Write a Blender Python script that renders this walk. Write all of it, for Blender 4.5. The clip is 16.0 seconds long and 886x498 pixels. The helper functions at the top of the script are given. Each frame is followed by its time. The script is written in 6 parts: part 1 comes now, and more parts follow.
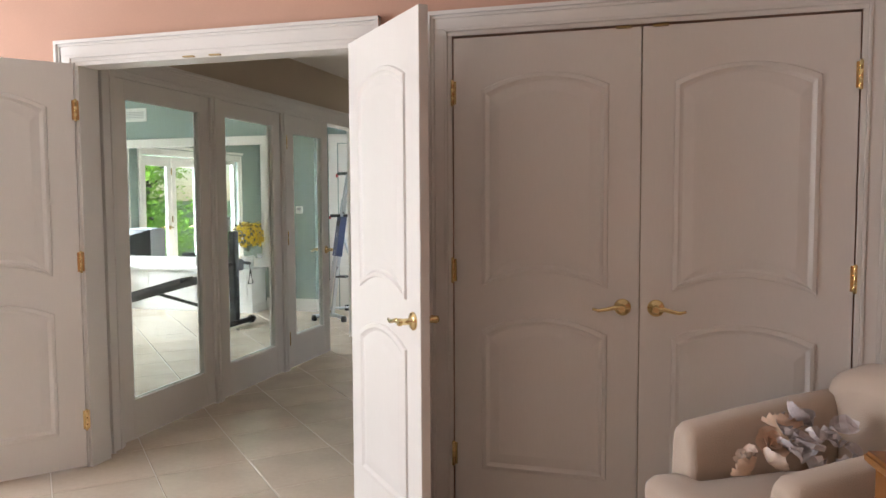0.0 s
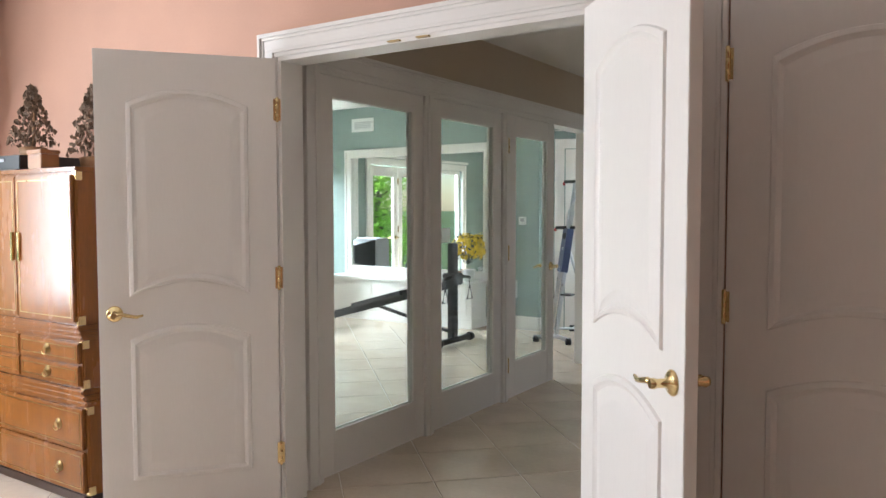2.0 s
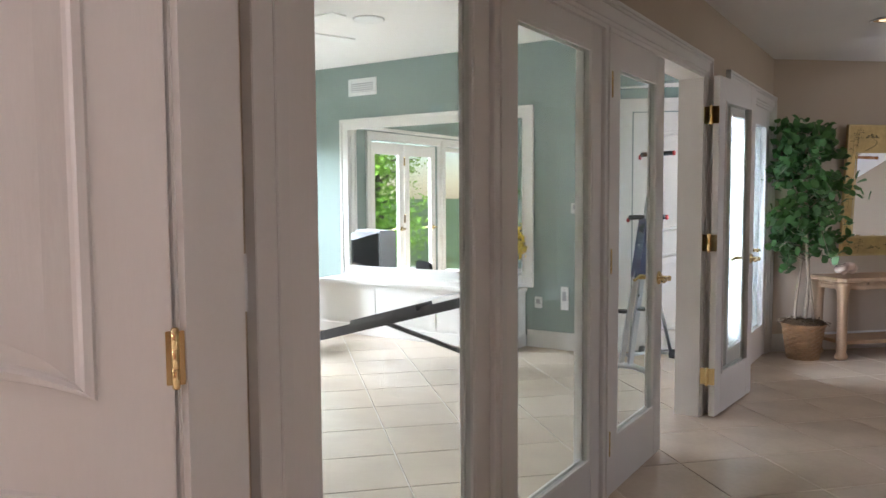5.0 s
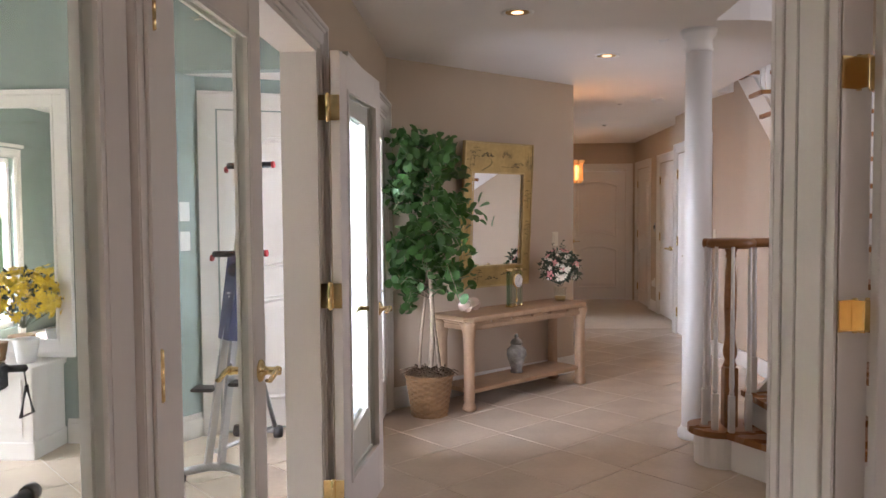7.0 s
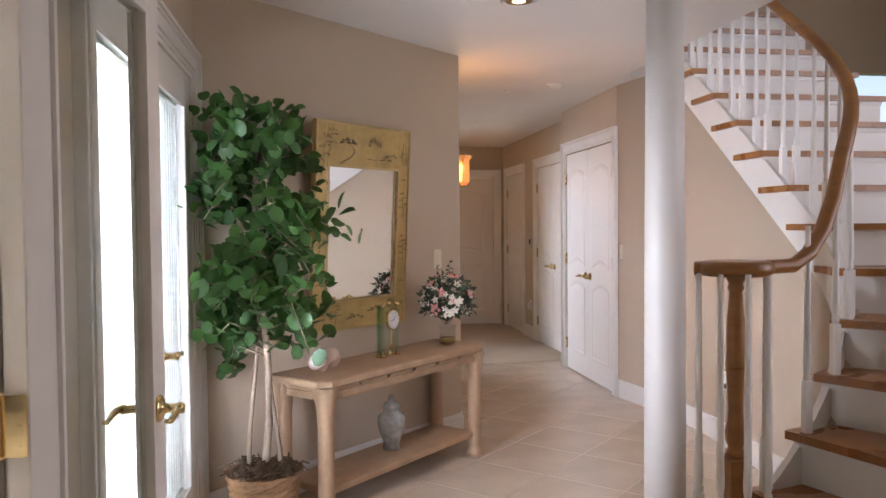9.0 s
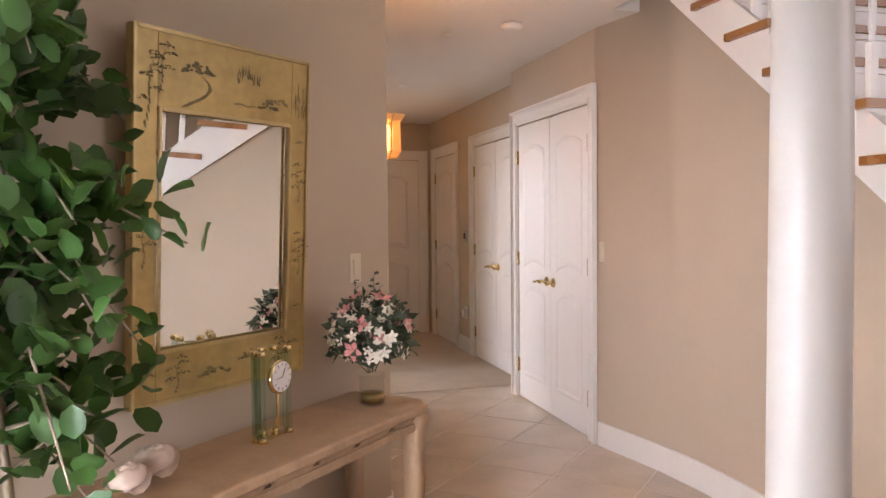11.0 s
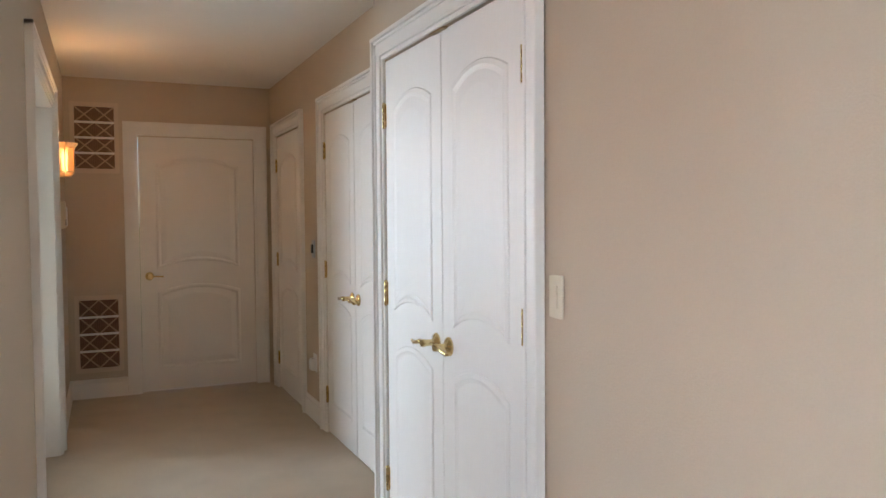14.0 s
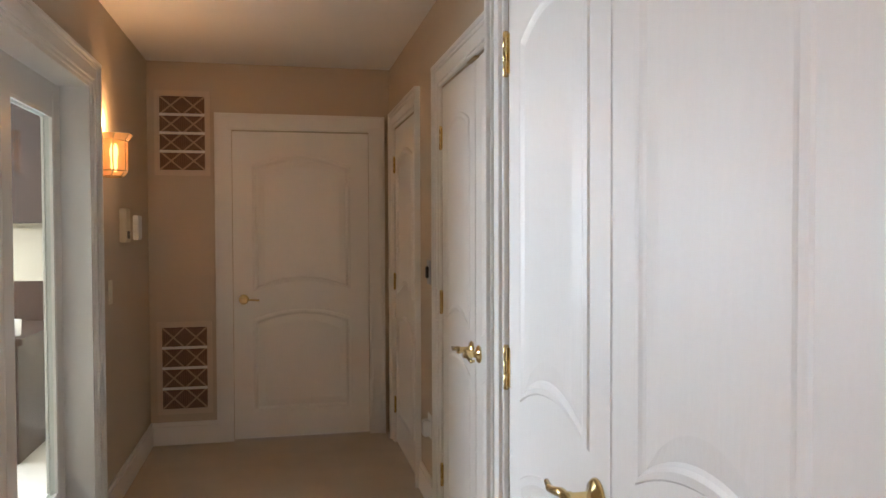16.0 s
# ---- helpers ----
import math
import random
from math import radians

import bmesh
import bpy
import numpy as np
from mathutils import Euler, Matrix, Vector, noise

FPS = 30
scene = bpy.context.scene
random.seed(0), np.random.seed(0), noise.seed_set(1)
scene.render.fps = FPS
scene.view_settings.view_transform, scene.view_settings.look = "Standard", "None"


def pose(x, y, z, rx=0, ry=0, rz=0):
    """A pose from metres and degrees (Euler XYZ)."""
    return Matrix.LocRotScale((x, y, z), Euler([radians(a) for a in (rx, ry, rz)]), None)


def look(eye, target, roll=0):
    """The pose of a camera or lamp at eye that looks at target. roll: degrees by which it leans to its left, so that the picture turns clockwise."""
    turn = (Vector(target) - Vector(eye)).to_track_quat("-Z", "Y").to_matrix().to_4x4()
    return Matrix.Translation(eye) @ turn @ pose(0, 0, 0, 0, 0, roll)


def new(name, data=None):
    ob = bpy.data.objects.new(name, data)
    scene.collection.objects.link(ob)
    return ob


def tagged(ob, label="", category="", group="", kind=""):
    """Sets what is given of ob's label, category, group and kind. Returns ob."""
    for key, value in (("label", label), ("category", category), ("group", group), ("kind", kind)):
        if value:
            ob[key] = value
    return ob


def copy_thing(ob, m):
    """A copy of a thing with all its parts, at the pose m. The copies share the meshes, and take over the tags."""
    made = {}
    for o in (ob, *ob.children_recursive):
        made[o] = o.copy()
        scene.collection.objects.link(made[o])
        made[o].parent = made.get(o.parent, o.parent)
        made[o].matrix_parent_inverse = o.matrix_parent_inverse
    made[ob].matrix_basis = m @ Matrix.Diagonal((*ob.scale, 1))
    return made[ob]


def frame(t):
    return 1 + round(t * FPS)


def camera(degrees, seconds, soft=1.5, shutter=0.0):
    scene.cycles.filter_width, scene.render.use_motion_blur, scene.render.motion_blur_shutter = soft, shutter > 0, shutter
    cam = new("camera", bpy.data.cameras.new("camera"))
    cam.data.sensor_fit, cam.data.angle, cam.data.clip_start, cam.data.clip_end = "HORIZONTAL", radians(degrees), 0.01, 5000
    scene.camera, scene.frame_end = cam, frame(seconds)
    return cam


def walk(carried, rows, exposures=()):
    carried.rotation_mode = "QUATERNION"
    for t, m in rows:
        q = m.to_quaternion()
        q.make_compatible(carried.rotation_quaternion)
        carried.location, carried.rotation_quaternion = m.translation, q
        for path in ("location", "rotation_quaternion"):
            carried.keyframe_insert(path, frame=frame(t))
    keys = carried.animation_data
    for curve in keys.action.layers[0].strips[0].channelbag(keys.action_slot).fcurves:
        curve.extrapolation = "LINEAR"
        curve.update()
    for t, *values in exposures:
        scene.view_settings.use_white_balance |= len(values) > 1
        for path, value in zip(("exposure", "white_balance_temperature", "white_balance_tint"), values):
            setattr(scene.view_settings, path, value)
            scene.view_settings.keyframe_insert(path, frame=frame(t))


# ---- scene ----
cam = camera(60.7, 16.0)
PATH = [
    (0, (0.05, 0.011, 1.356), (-0.515, 1.925, 1.223), -0.3),
    (0.5, (0.017, 0.101, 1.36), (-0.654, 1.981, 1.238), -0.2),
    (1, (-0.027, 0.234, 1.365), (-0.836, 2.06, 1.252), -0.2),
    (1.5, (-0.159, 0.424, 1.363), (-1.115, 2.179, 1.26), -0.2),
    (2, (-0.264, 0.676, 1.353), (-1.362, 2.345, 1.25), -0.1),
    (2.5, (-0.336, 0.955, 1.335), (-1.566, 2.528, 1.227), -0.1),
    (3, (-0.501, 1.215, 1.326), (-1.839, 2.697, 1.209), -0.1),
    (3.2, (-0.616, 1.296, 1.34), (-1.985, 2.75, 1.219), -0.0),
    (5.3, (-1.757, 2.483, 1.327), (-2.712, 4.235, 1.19), -0.4),
    (5.5, (-1.821, 2.637, 1.34), (-2.67, 4.443, 1.203), -0.4),
    (6, (-1.972, 3.035, 1.356), (-2.537, 4.949, 1.226), -0.4),
    (6.5, (-2.066, 3.433, 1.374), (-2.372, 5.406, 1.26), -0.4),
    (7, (-2.148, 3.873, 1.376), (-2.25, 5.868, 1.283), -0.4),
    (7.5, (-2.209, 4.288, 1.366), (-2.161, 6.286, 1.297), -0.4),
    (8, (-2.231, 4.723, 1.345), (-2.07, 6.716, 1.293), -0.5),
    (8.2, (-2.244, 4.896, 1.349), (-2.045, 6.885, 1.3), -0.6),
    (10.5, (-2.116, 6.806, 1.367), (-1.65, 8.749, 1.28), -0.3),
    (11, (-2.008, 7.201, 1.362), (-1.474, 9.126, 1.278), -0.6),
    (11.5, (-1.904, 7.609, 1.379), (-1.286, 9.508, 1.28), -0.1),
    (12, (-1.741, 8.0, 1.349), (-1.041, 9.871, 1.256), -0.6),
    (12.5, (-1.57, 8.361, 1.348), (-0.804, 10.205, 1.25), -0.6),
    (13, (-1.353, 8.774, 1.356), (-0.554, 10.605, 1.268), -0.3),
    (13.5, (-1.204, 9.136, 1.353), (-0.38, 10.957, 1.271), -0.5),
    (14.5, (-0.863, 9.822, 1.378), (-0.065, 11.655, 1.305), -0.4),
    (15, (-0.706, 10.147, 1.387), (0.04, 12.001, 1.32), -0.5),
    (16, (-0.476, 10.775, 1.382), (-0.057, 12.729, 1.331), -0.2),
]
walk(cam, [(t, look(eye, target, roll)) for t, eye, target, roll in PATH], exposures=[
    (0, 0.0, 6350, 14), (3, -0.15, 6000, 11), (5.5, 0.0, 6300, 25), (7, 0.25, 6600, 28), (8, 0.35, 6400, 25), (10.5, 0.5, 7150, 32), (11.5, 0.52, 7250, 27), (12.5, 0.52, 6450, 15), (14.5, 0.52, 6150, 14), (16, 0.42, 6300, 16)])

# ---- world and lights ----
world = bpy.data.worlds.new("world")
scene.world = world
world.use_nodes = True
wn = world.node_tree
sky = wn.nodes.new("ShaderNodeTexSky")
sky.sky_type, sky.sun_disc = "NISHITA", False
sky.sun_elevation, sky.sun_rotation = radians(46), radians(180)
wn.links.new(sky.outputs[0], wn.nodes["Background"].inputs[0])
wn.nodes["Background"].inputs[1].default_value = 0.15
sun = new("sun", bpy.data.lights.new("sun", "SUN"))
sun.data.energy, sun.data.angle, sun.data.color = 5.0, radians(0.5), (1.0, 0.94, 0.86)
sun.matrix_world = look((0, 0, 0), (-0.02, 0.7, -0.72))


def area_lamp(name, eye, target, w, h, watts, colour):
    ob = new(name, bpy.data.lights.new(name, "AREA"))
    ob.data.shape, ob.data.size, ob.data.size_y = "RECTANGLE", w, h
    ob.data.energy, ob.data.color = watts, colour
    ob.matrix_world = look(eye, target)
    return ob


DAY = (0.86, 0.94, 1.0)
area_lamp("gym_doors_daylight", (-9.3, 6.1, 3.3), (-5.5, 6.1, 0.3), 4.5, 2.2, 3900, DAY)
area_lamp("bedroom_daylight", (-5.08, 0.95, 1.5), (0, 1.6, 1.2), 1.7, 1.5, 158, (0.95, 0.97, 1.0))
# Added fill lamp in the unseen foyer, brightening stairs and column.
area_lamp("foyer_fill", (3.05, 6.6, 2.6), (-2, 7.2, 1.0), 2.6, 3.4, 60, (0.95, 0.97, 1.0))
# Added lamp on the office side, placed so its beam reaches the near closets.
area_lamp("office_fill", (-4.35, 15.9, 1.4), (0, 12.2, 1.0), 3.0, 1.7, 290, (0.78, 0.9, 1.0))
# Added fill lamp behind interior doors, aimed at the bowed wall and closets.
area_lamp("curtained_doors_fill", (-3.04, 7.9, 1.15), (-0.6, 10.6, 1.05), 0.42, 1.6, 70, (0.78, 0.9, 1.0)).data.spread = radians(84)


def bulb(name, place, watts, colour, size=0.03):
    ob = new(name, bpy.data.lights.new(name, "POINT"))
    ob.data.energy, ob.data.color, ob.data.shadow_soft_size = watts, colour, size
    ob.location = place
    return ob


# ---- materials ----
def mat(name, colour, rough=0.5, vary=0.08, scale=6.0, fine=60.0, bump=0.05, metal=0.0, random_amount=0.0, stretch=(1, 1, 1), spec=0.5, sheen=0.0):
    m = bpy.data.materials.new(name)
    m.use_nodes = True
    nt = m.node_tree
    b = nt.nodes["Principled BSDF"]
    b.inputs["Metallic"].default_value = metal
    b.inputs["Specular IOR Level"].default_value = spec
    b.inputs["Sheen Weight"].default_value = sheen
    tc = nt.nodes.new("ShaderNodeTexCoord")
    mp = nt.nodes.new("ShaderNodeMapping")
    mp.inputs["Scale"].default_value = stretch
    nt.links.new(tc.outputs["Object"], mp.inputs[0])
    n1 = nt.nodes.new("ShaderNodeTexNoise")
    n1.inputs["Scale"].default_value, n1.inputs["Detail"].default_value = scale, 4
    n2 = nt.nodes.new("ShaderNodeTexNoise")
    n2.inputs["Scale"].default_value, n2.inputs["Detail"].default_value = fine, 3
    for n in (n1, n2):
        nt.links.new(mp.outputs[0], n.inputs["Vector"])
    add = nt.nodes.new("ShaderNodeMath")
    add.operation = "MULTIPLY_ADD"
    add.inputs[1].default_value = 0.35
    nt.links.new(n2.outputs["Fac"], add.inputs[0])
    nt.links.new(n1.outputs["Fac"], add.inputs[2])
    fac = add.outputs[0]
    if random_amount:
        info = nt.nodes.new("ShaderNodeObjectInfo")
        isl = nt.nodes.new("ShaderNodeNewGeometry")
        both = nt.nodes.new("ShaderNodeMath")
        both.operation = "ADD"
        nt.links.new(info.outputs["Random"], both.inputs[0])
        nt.links.new(isl.outputs["Random Per Island"], both.inputs[1])
        r = nt.nodes.new("ShaderNodeMath")
        r.operation = "MULTIPLY_ADD"
        r.inputs[1].default_value = random_amount
        nt.links.new(both.outputs[0], r.inputs[0])
        nt.links.new(fac, r.inputs[2])
        fac = r.outputs[0]
    ramp = nt.nodes.new("ShaderNodeMapRange")
    ramp.inputs["From Min"].default_value, ramp.inputs["From Max"].default_value = 0.4, 1.0 + random_amount
    ramp.inputs["To Min"].default_value, ramp.inputs["To Max"].default_value = 1 - vary, 1 + vary
    nt.links.new(fac, ramp.inputs[0])
    mix = nt.nodes.new("ShaderNodeVectorMath")
    mix.operation = "SCALE"
    mix.inputs[0].default_value = colour
    nt.links.new(ramp.outputs[0], mix.inputs["Scale"])
    nt.links.new(mix.outputs[0], b.inputs["Base Color"])
    rr = nt.nodes.new("ShaderNodeMapRange")
    rr.inputs["To Min"].default_value, rr.inputs["To Max"].default_value = max(0.02, rough - 0.07), min(1, rough + 0.07)
    nt.links.new(n1.outputs["Fac"], rr.inputs[0])
    nt.links.new(rr.outputs[0], b.inputs["Roughness"])
    if bump:
        bp = nt.nodes.new("ShaderNodeBump")
        bp.inputs["Strength"].default_value, bp.inputs["Distance"].default_value = bump, 0.01
        nt.links.new(n2.outputs["Fac"], bp.inputs["Height"])
        nt.links.new(bp.outputs[0], b.inputs["Normal"])
    return m


def glass_mat(name, tint):
    m = bpy.data.materials.new(name)
    m.use_nodes = True
    nt = m.node_tree
    nt.nodes.remove(nt.nodes["Principled BSDF"])
    out = nt.nodes["Material Output"]
    tr, gl, fr, mx = (nt.nodes.new("ShaderNode" + k) for k in ("BsdfTransparent", "BsdfGlossy", "LayerWeight", "MixShader"))
    tr.inputs[0].default_value = (*tint, 1)
    gl.inputs["Roughness"].default_value = 0.01
    fr.inputs[0].default_value = 0.03
    nt.links.new(fr.outputs["Facing"], mx.inputs[0])
    nt.links.new(tr.outputs[0], mx.inputs[1])
    nt.links.new(gl.outputs[0], mx.inputs[2])
    nt.links.new(mx.outputs[0], out.inputs[0])
    return m


def glow_mat(name, colour, strength):
    m = bpy.data.materials.new(name)
    m.use_nodes = True
    b = m.node_tree.nodes["Principled BSDF"]
    b.inputs["Base Color"].default_value = (*colour, 1)
    b.inputs["Emission Color"].default_value = (*colour, 1)
    b.inputs["Emission Strength"].default_value = strength
    return m


M_TRIM = mat("white_satin_paint", (0.78, 0.76, 0.72), 0.34, 0.03, 3, 90, 0.03)
M_DOOR = mat("white_door_paint", (0.78, 0.755, 0.715), 0.42, 0.04, 2, 120, 0.05, stretch=(1, 1, 0.15))
M_PINK = mat("terracotta_pink_plaster", (0.56, 0.345, 0.255), 0.8, 0.06, 2.5, 150, 0.12)
M_TAUPE = mat("taupe_wall_paint", (0.52, 0.425, 0.318), 0.62, 0.05, 2.0, 160, 0.10)
M_TEAL = mat("sage_teal_wall_paint", (0.255, 0.325, 0.295), 0.62, 0.06, 2.0, 160, 0.10)
M_CEIL = mat("white_ceiling_paint", (0.80, 0.78, 0.75), 0.85, 0.03, 2.0, 200, 0.10)
M_TILE = mat("cream_stone_tile", (0.60, 0.505, 0.40), 0.24, 0.13, 3.0, 35, 0.03, random_amount=0.10)
M_GROUT = mat("pale_grout", (0.66, 0.60, 0.52), 0.8, 0.08)
M_CARPET = mat("beige_carpet", (0.47, 0.38, 0.27), 0.95, 0.10, 5, 300, 0.5, sheen=0.2)
M_BRASS = mat("polished_brass", (0.80, 0.63, 0.32), 0.16, 0.10, 10, 60, 0.02, metal=1.0)
M_OLDBRASS = mat("antique_brass", (0.42, 0.30, 0.13), 0.3, 0.2, 20, 80, 0.05, metal=1.0)
M_OAK = mat("golden_oak", (0.31, 0.135, 0.04), 0.3, 0.25, 4, 40, 0.06, stretch=(1, 1, 6))
M_OAKTREAD = mat("oak_stair_tread", (0.30, 0.125, 0.036), 0.28, 0.10, 4, 40, 0.02, stretch=(1, 2, 1))
M_ARMOIRE = mat("honey_walnut_veneer", (0.25, 0.093, 0.018), 0.26, 0.24, 3, 24, 0.02, stretch=(5, 5, 0.8))
M_LIMED = mat("limed_oak", (0.42, 0.28, 0.17), 0.5, 0.18, 5, 40, 0.1, stretch=(2, 2, 1))
M_GLASS = glass_mat("clear_door_glass", (0.95, 0.98, 0.97))
M_GREENGLASS = glass_mat("green_edge_glass", (0.90, 0.97, 0.94))
M_VASEGLASS = glass_mat("clear_vase_glass", (0.96, 0.97, 0.96))
M_MIRROR = mat("silvered_mirror", (0.9, 0.92, 0.91), 0.03, 0.0, 1, 1, 0, metal=1.0)
M_MIRROR.node_tree.nodes["Principled BSDF"].inputs["Roughness"].default_value = 0.0
for lk in list(M_MIRROR.node_tree.links):
    if lk.to_socket.name == "Roughness":
        M_MIRROR.node_tree.links.remove(lk)
M_GOLD = mat("gold_leaf_lacquer", (0.50, 0.36, 0.14), 0.36, 0.34, 5, 30, 0.06, metal=0.4)
M_GOLDEDGE = mat("gilt_edge", (0.55, 0.42, 0.2), 0.35, 0.2, 10, 60, 0.05, metal=0.6)
M_INK = mat("painted_dark_olive", (0.13, 0.10, 0.03), 0.5, 0.35, 20, 60, 0)
M_INKPALE = mat("painted_pale_olive", (0.24, 0.185, 0.065), 0.5, 0.35, 20, 60, 0)
M_LEAF = mat("glossy_ficus_leaf", (0.028, 0.082, 0.019), 0.44, 0.6, 8, 40, 0.03, random_amount=0.6)
M_BARK = mat("pale_ficus_bark", (0.32, 0.25, 0.18), 0.8, 0.3, 12, 60, 0.3)
M_WICKER = mat("brown_wicker", (0.30, 0.17, 0.08), 0.6, 0.3, 12, 60, 0.2)
M_MOSS = mat("dry_moss", (0.13, 0.085, 0.05), 0.95, 0.4, 20, 80, 0.6)
M_BLACK = mat("black_powder_coat", (0.018, 0.018, 0.02), 0.4, 0.2, 8, 80, 0.05)
M_STEEL = mat("brushed_steel", (0.55, 0.57, 0.6), 0.3, 0.08, 8, 90, 0.03, metal=1.0)
M_BLUE = mat("dark_blue_plastic", (0.03, 0.045, 0.11), 0.4, 0.15, 8, 60, 0.03)
M_RED = mat("red_rubber_cap", (0.45, 0.03, 0.03), 0.6, 0.1)
M_GREYPL = mat("grey_plastic", (0.38, 0.39, 0.41), 0.45, 0.06)
M_DARKSCREEN = mat("dark_screen_glass", (0.02, 0.022, 0.025), 0.08, 0.05, 4, 40, 0)
M_UPH = mat("beige_upholstery", (0.58, 0.46, 0.36), 0.9, 0.08, 5, 250, 0.35, sheen=0.3)
M_SHELL = mat("pearly_shell", (0.72, 0.58, 0.48), 0.25, 0.25, 14, 40, 0.05)
M_PEWTER = mat("silver_blue_ceramic", (0.36, 0.36, 0.34), 0.22, 0.5, 22, 60, 0.05, metal=0.4)
M_PETALPINK = mat("pink_silk_petal", (0.68, 0.29, 0.27), 0.8, 0.3, 20, 80, 0.05, random_amount=0.4)
M_PETALWHITE = mat("cream_silk_petal", (0.75, 0.70, 0.58), 0.8, 0.15, 20, 80, 0.05, random_amount=0.3)
M_SILKLEAF = mat("grey_green_silk_leaf", (0.06, 0.085, 0.05), 0.7, 0.45, 12, 60, 0.05, random_amount=0.5)
M_YELLOW = mat("yellow_silk_blossom", (0.72, 0.50, 0.03), 0.7, 0.25, 20, 60, 0.05, random_amount=0.4)
M_ROSE = mat("cream_peach_silk", (0.72, 0.52, 0.38), 0.8, 0.2, 20, 80, 0.05, random_amount=0.3)
M_SILVERLEAF = mat("silver_fabric_petal", (0.55, 0.50, 0.50), 0.4, 0.3, 20, 60, 0.1, random_amount=0.4)
M_IVORY = mat("ivory_switch_plastic", (0.68, 0.62, 0.48), 0.4, 0.03)
M_WHITEPL = mat("white_plastic", (0.78, 0.78, 0.76), 0.4, 0.02)
M_GRILLE = mat("dark_fretwork", (0.14, 0.075, 0.045), 0.7, 0.3, 20, 60, 0.2)
M_GRILLEFIN = mat("brown_grille_fin", (0.20, 0.12, 0.075), 0.7, 0.2)
M_GRILLELINE = mat("pale_fretwork", (0.42, 0.30, 0.21), 0.7, 0.1)
M_SHEER = mat("sheer_white_curtain", (0.72, 0.75, 0.72), 0.9, 0.08, 5, 90, 0.2)
M_CURTAIN = mat("patterned_grey_curtain", (0.42, 0.36, 0.28), 0.9, 0.35, 9, 60, 0.2)
def translucent(m, colour, share):
    b = m.node_tree
    tl, mxs = b.nodes.new("ShaderNodeBsdfTranslucent"), b.nodes.new("ShaderNodeMixShader")
    tl.inputs[0].default_value, mxs.inputs[0].default_value = (*colour, 1), share
    b.links.new(b.nodes["Principled BSDF"].outputs[0], mxs.inputs[1])
    b.links.new(tl.outputs[0], mxs.inputs[2])
    b.links.new(mxs.outputs[0], b.nodes["Material Output"].inputs[0])


translucent(M_LEAF, (0.16, 0.36, 0.05), 0.18)
translucent(M_SHEER, (0.85, 0.9, 0.88), 0.004)


def open_weave(m, share):
    """Lets a share of the light straight through a thin cloth."""
    nt = m.node_tree
    last = nt.nodes["Material Output"].inputs[0].links[0].from_socket
    tr, mx = nt.nodes.new("ShaderNodeBsdfTransparent"), nt.nodes.new("ShaderNodeMixShader")
    mx.inputs[0].default_value = share
    nt.links.new(last, mx.inputs[1])
    nt.links.new(tr.outputs[0], mx.inputs[2])
    nt.links.new(mx.outputs[0], nt.nodes["Material Output"].inputs[0])


open_weave(M_SHEER, 0.5)
M_GRASS = mat("lawn_green", (0.09, 0.16, 0.035), 0.9, 0.4, 1, 8, 0.4)
M_TREELEAF = mat("spring_leaf", (0.17, 0.33, 0.05), 0.6, 0.6, 1.2, 8, 0.05, random_amount=0.6)
translucent(M_TREELEAF, (0.35, 0.6, 0.08), 0.45)
M_TRUNK = mat("tree_bark", (0.10, 0.08, 0.06), 0.9, 0.3, 6, 30, 0.4)
M_TERRACE = mat("terrace_stone", (0.42, 0.40, 0.37), 0.8, 0.2, 2, 20, 0.2)
M_DARKWOOD = mat("dark_mahogany", (0.045, 0.02, 0.012), 0.3, 0.3, 4, 40, 0.05)
M_FABRICBLUE = mat("blue_drape_fabric", (0.12, 0.19, 0.30), 0.9, 0.2, 8, 60, 0.2)
M_BOX = mat("black_metal_box", (0.03, 0.032, 0.036), 0.3, 0.1)
M_BEIGEPLASTER = mat("office_wall_paint", (0.58, 0.50, 0.38), 0.7, 0.05, 2, 150, 0.1)
M_FLAME = glow_mat("lamp_bulb", (1.0, 0.74, 0.36), 5.0)
M_CANGLOW = glow_mat("recessed_lamp_face", (1.0, 0.74, 0.45), 1.6)


# ---- mesh helpers ----
def face(bm, pts):
    return bm.faces.new([bm.verts.new(p) for p in pts])


def box(bm, x0, y0, z0, x1, y1, z1, bevel=0.0):
    m = Matrix.Translation(((x0 + x1) / 2, (y0 + y1) / 2, (z0 + z1) / 2)) @ Matrix.Diagonal((abs(x1 - x0), abs(y1 - y0), abs(z1 - z0), 1))
    made = bmesh.ops.create_cube(bm, size=1, matrix=m)
    if bevel:
        edges = list({e for v in made["verts"] for e in v.link_edges})
        bmesh.ops.bevel(bm, geom=edges, offset=bevel, segments=2, affect="EDGES", clamp_overlap=True)


def prism(bm, pts, z0, z1):
    lo = [bm.verts.new((x, y, z0)) for x, y in pts]
    hi = [bm.verts.new((x, y, z1)) for x, y in pts]
    bm.faces.new(lo[::-1])
    bm.faces.new(hi)
    n = len(pts)
    for i in range(n):
        j = (i + 1) % n
        bm.faces.new((lo[i], lo[j], hi[j], hi[i]))
    bmesh.ops.recalc_face_normals(bm, faces=bm.faces)


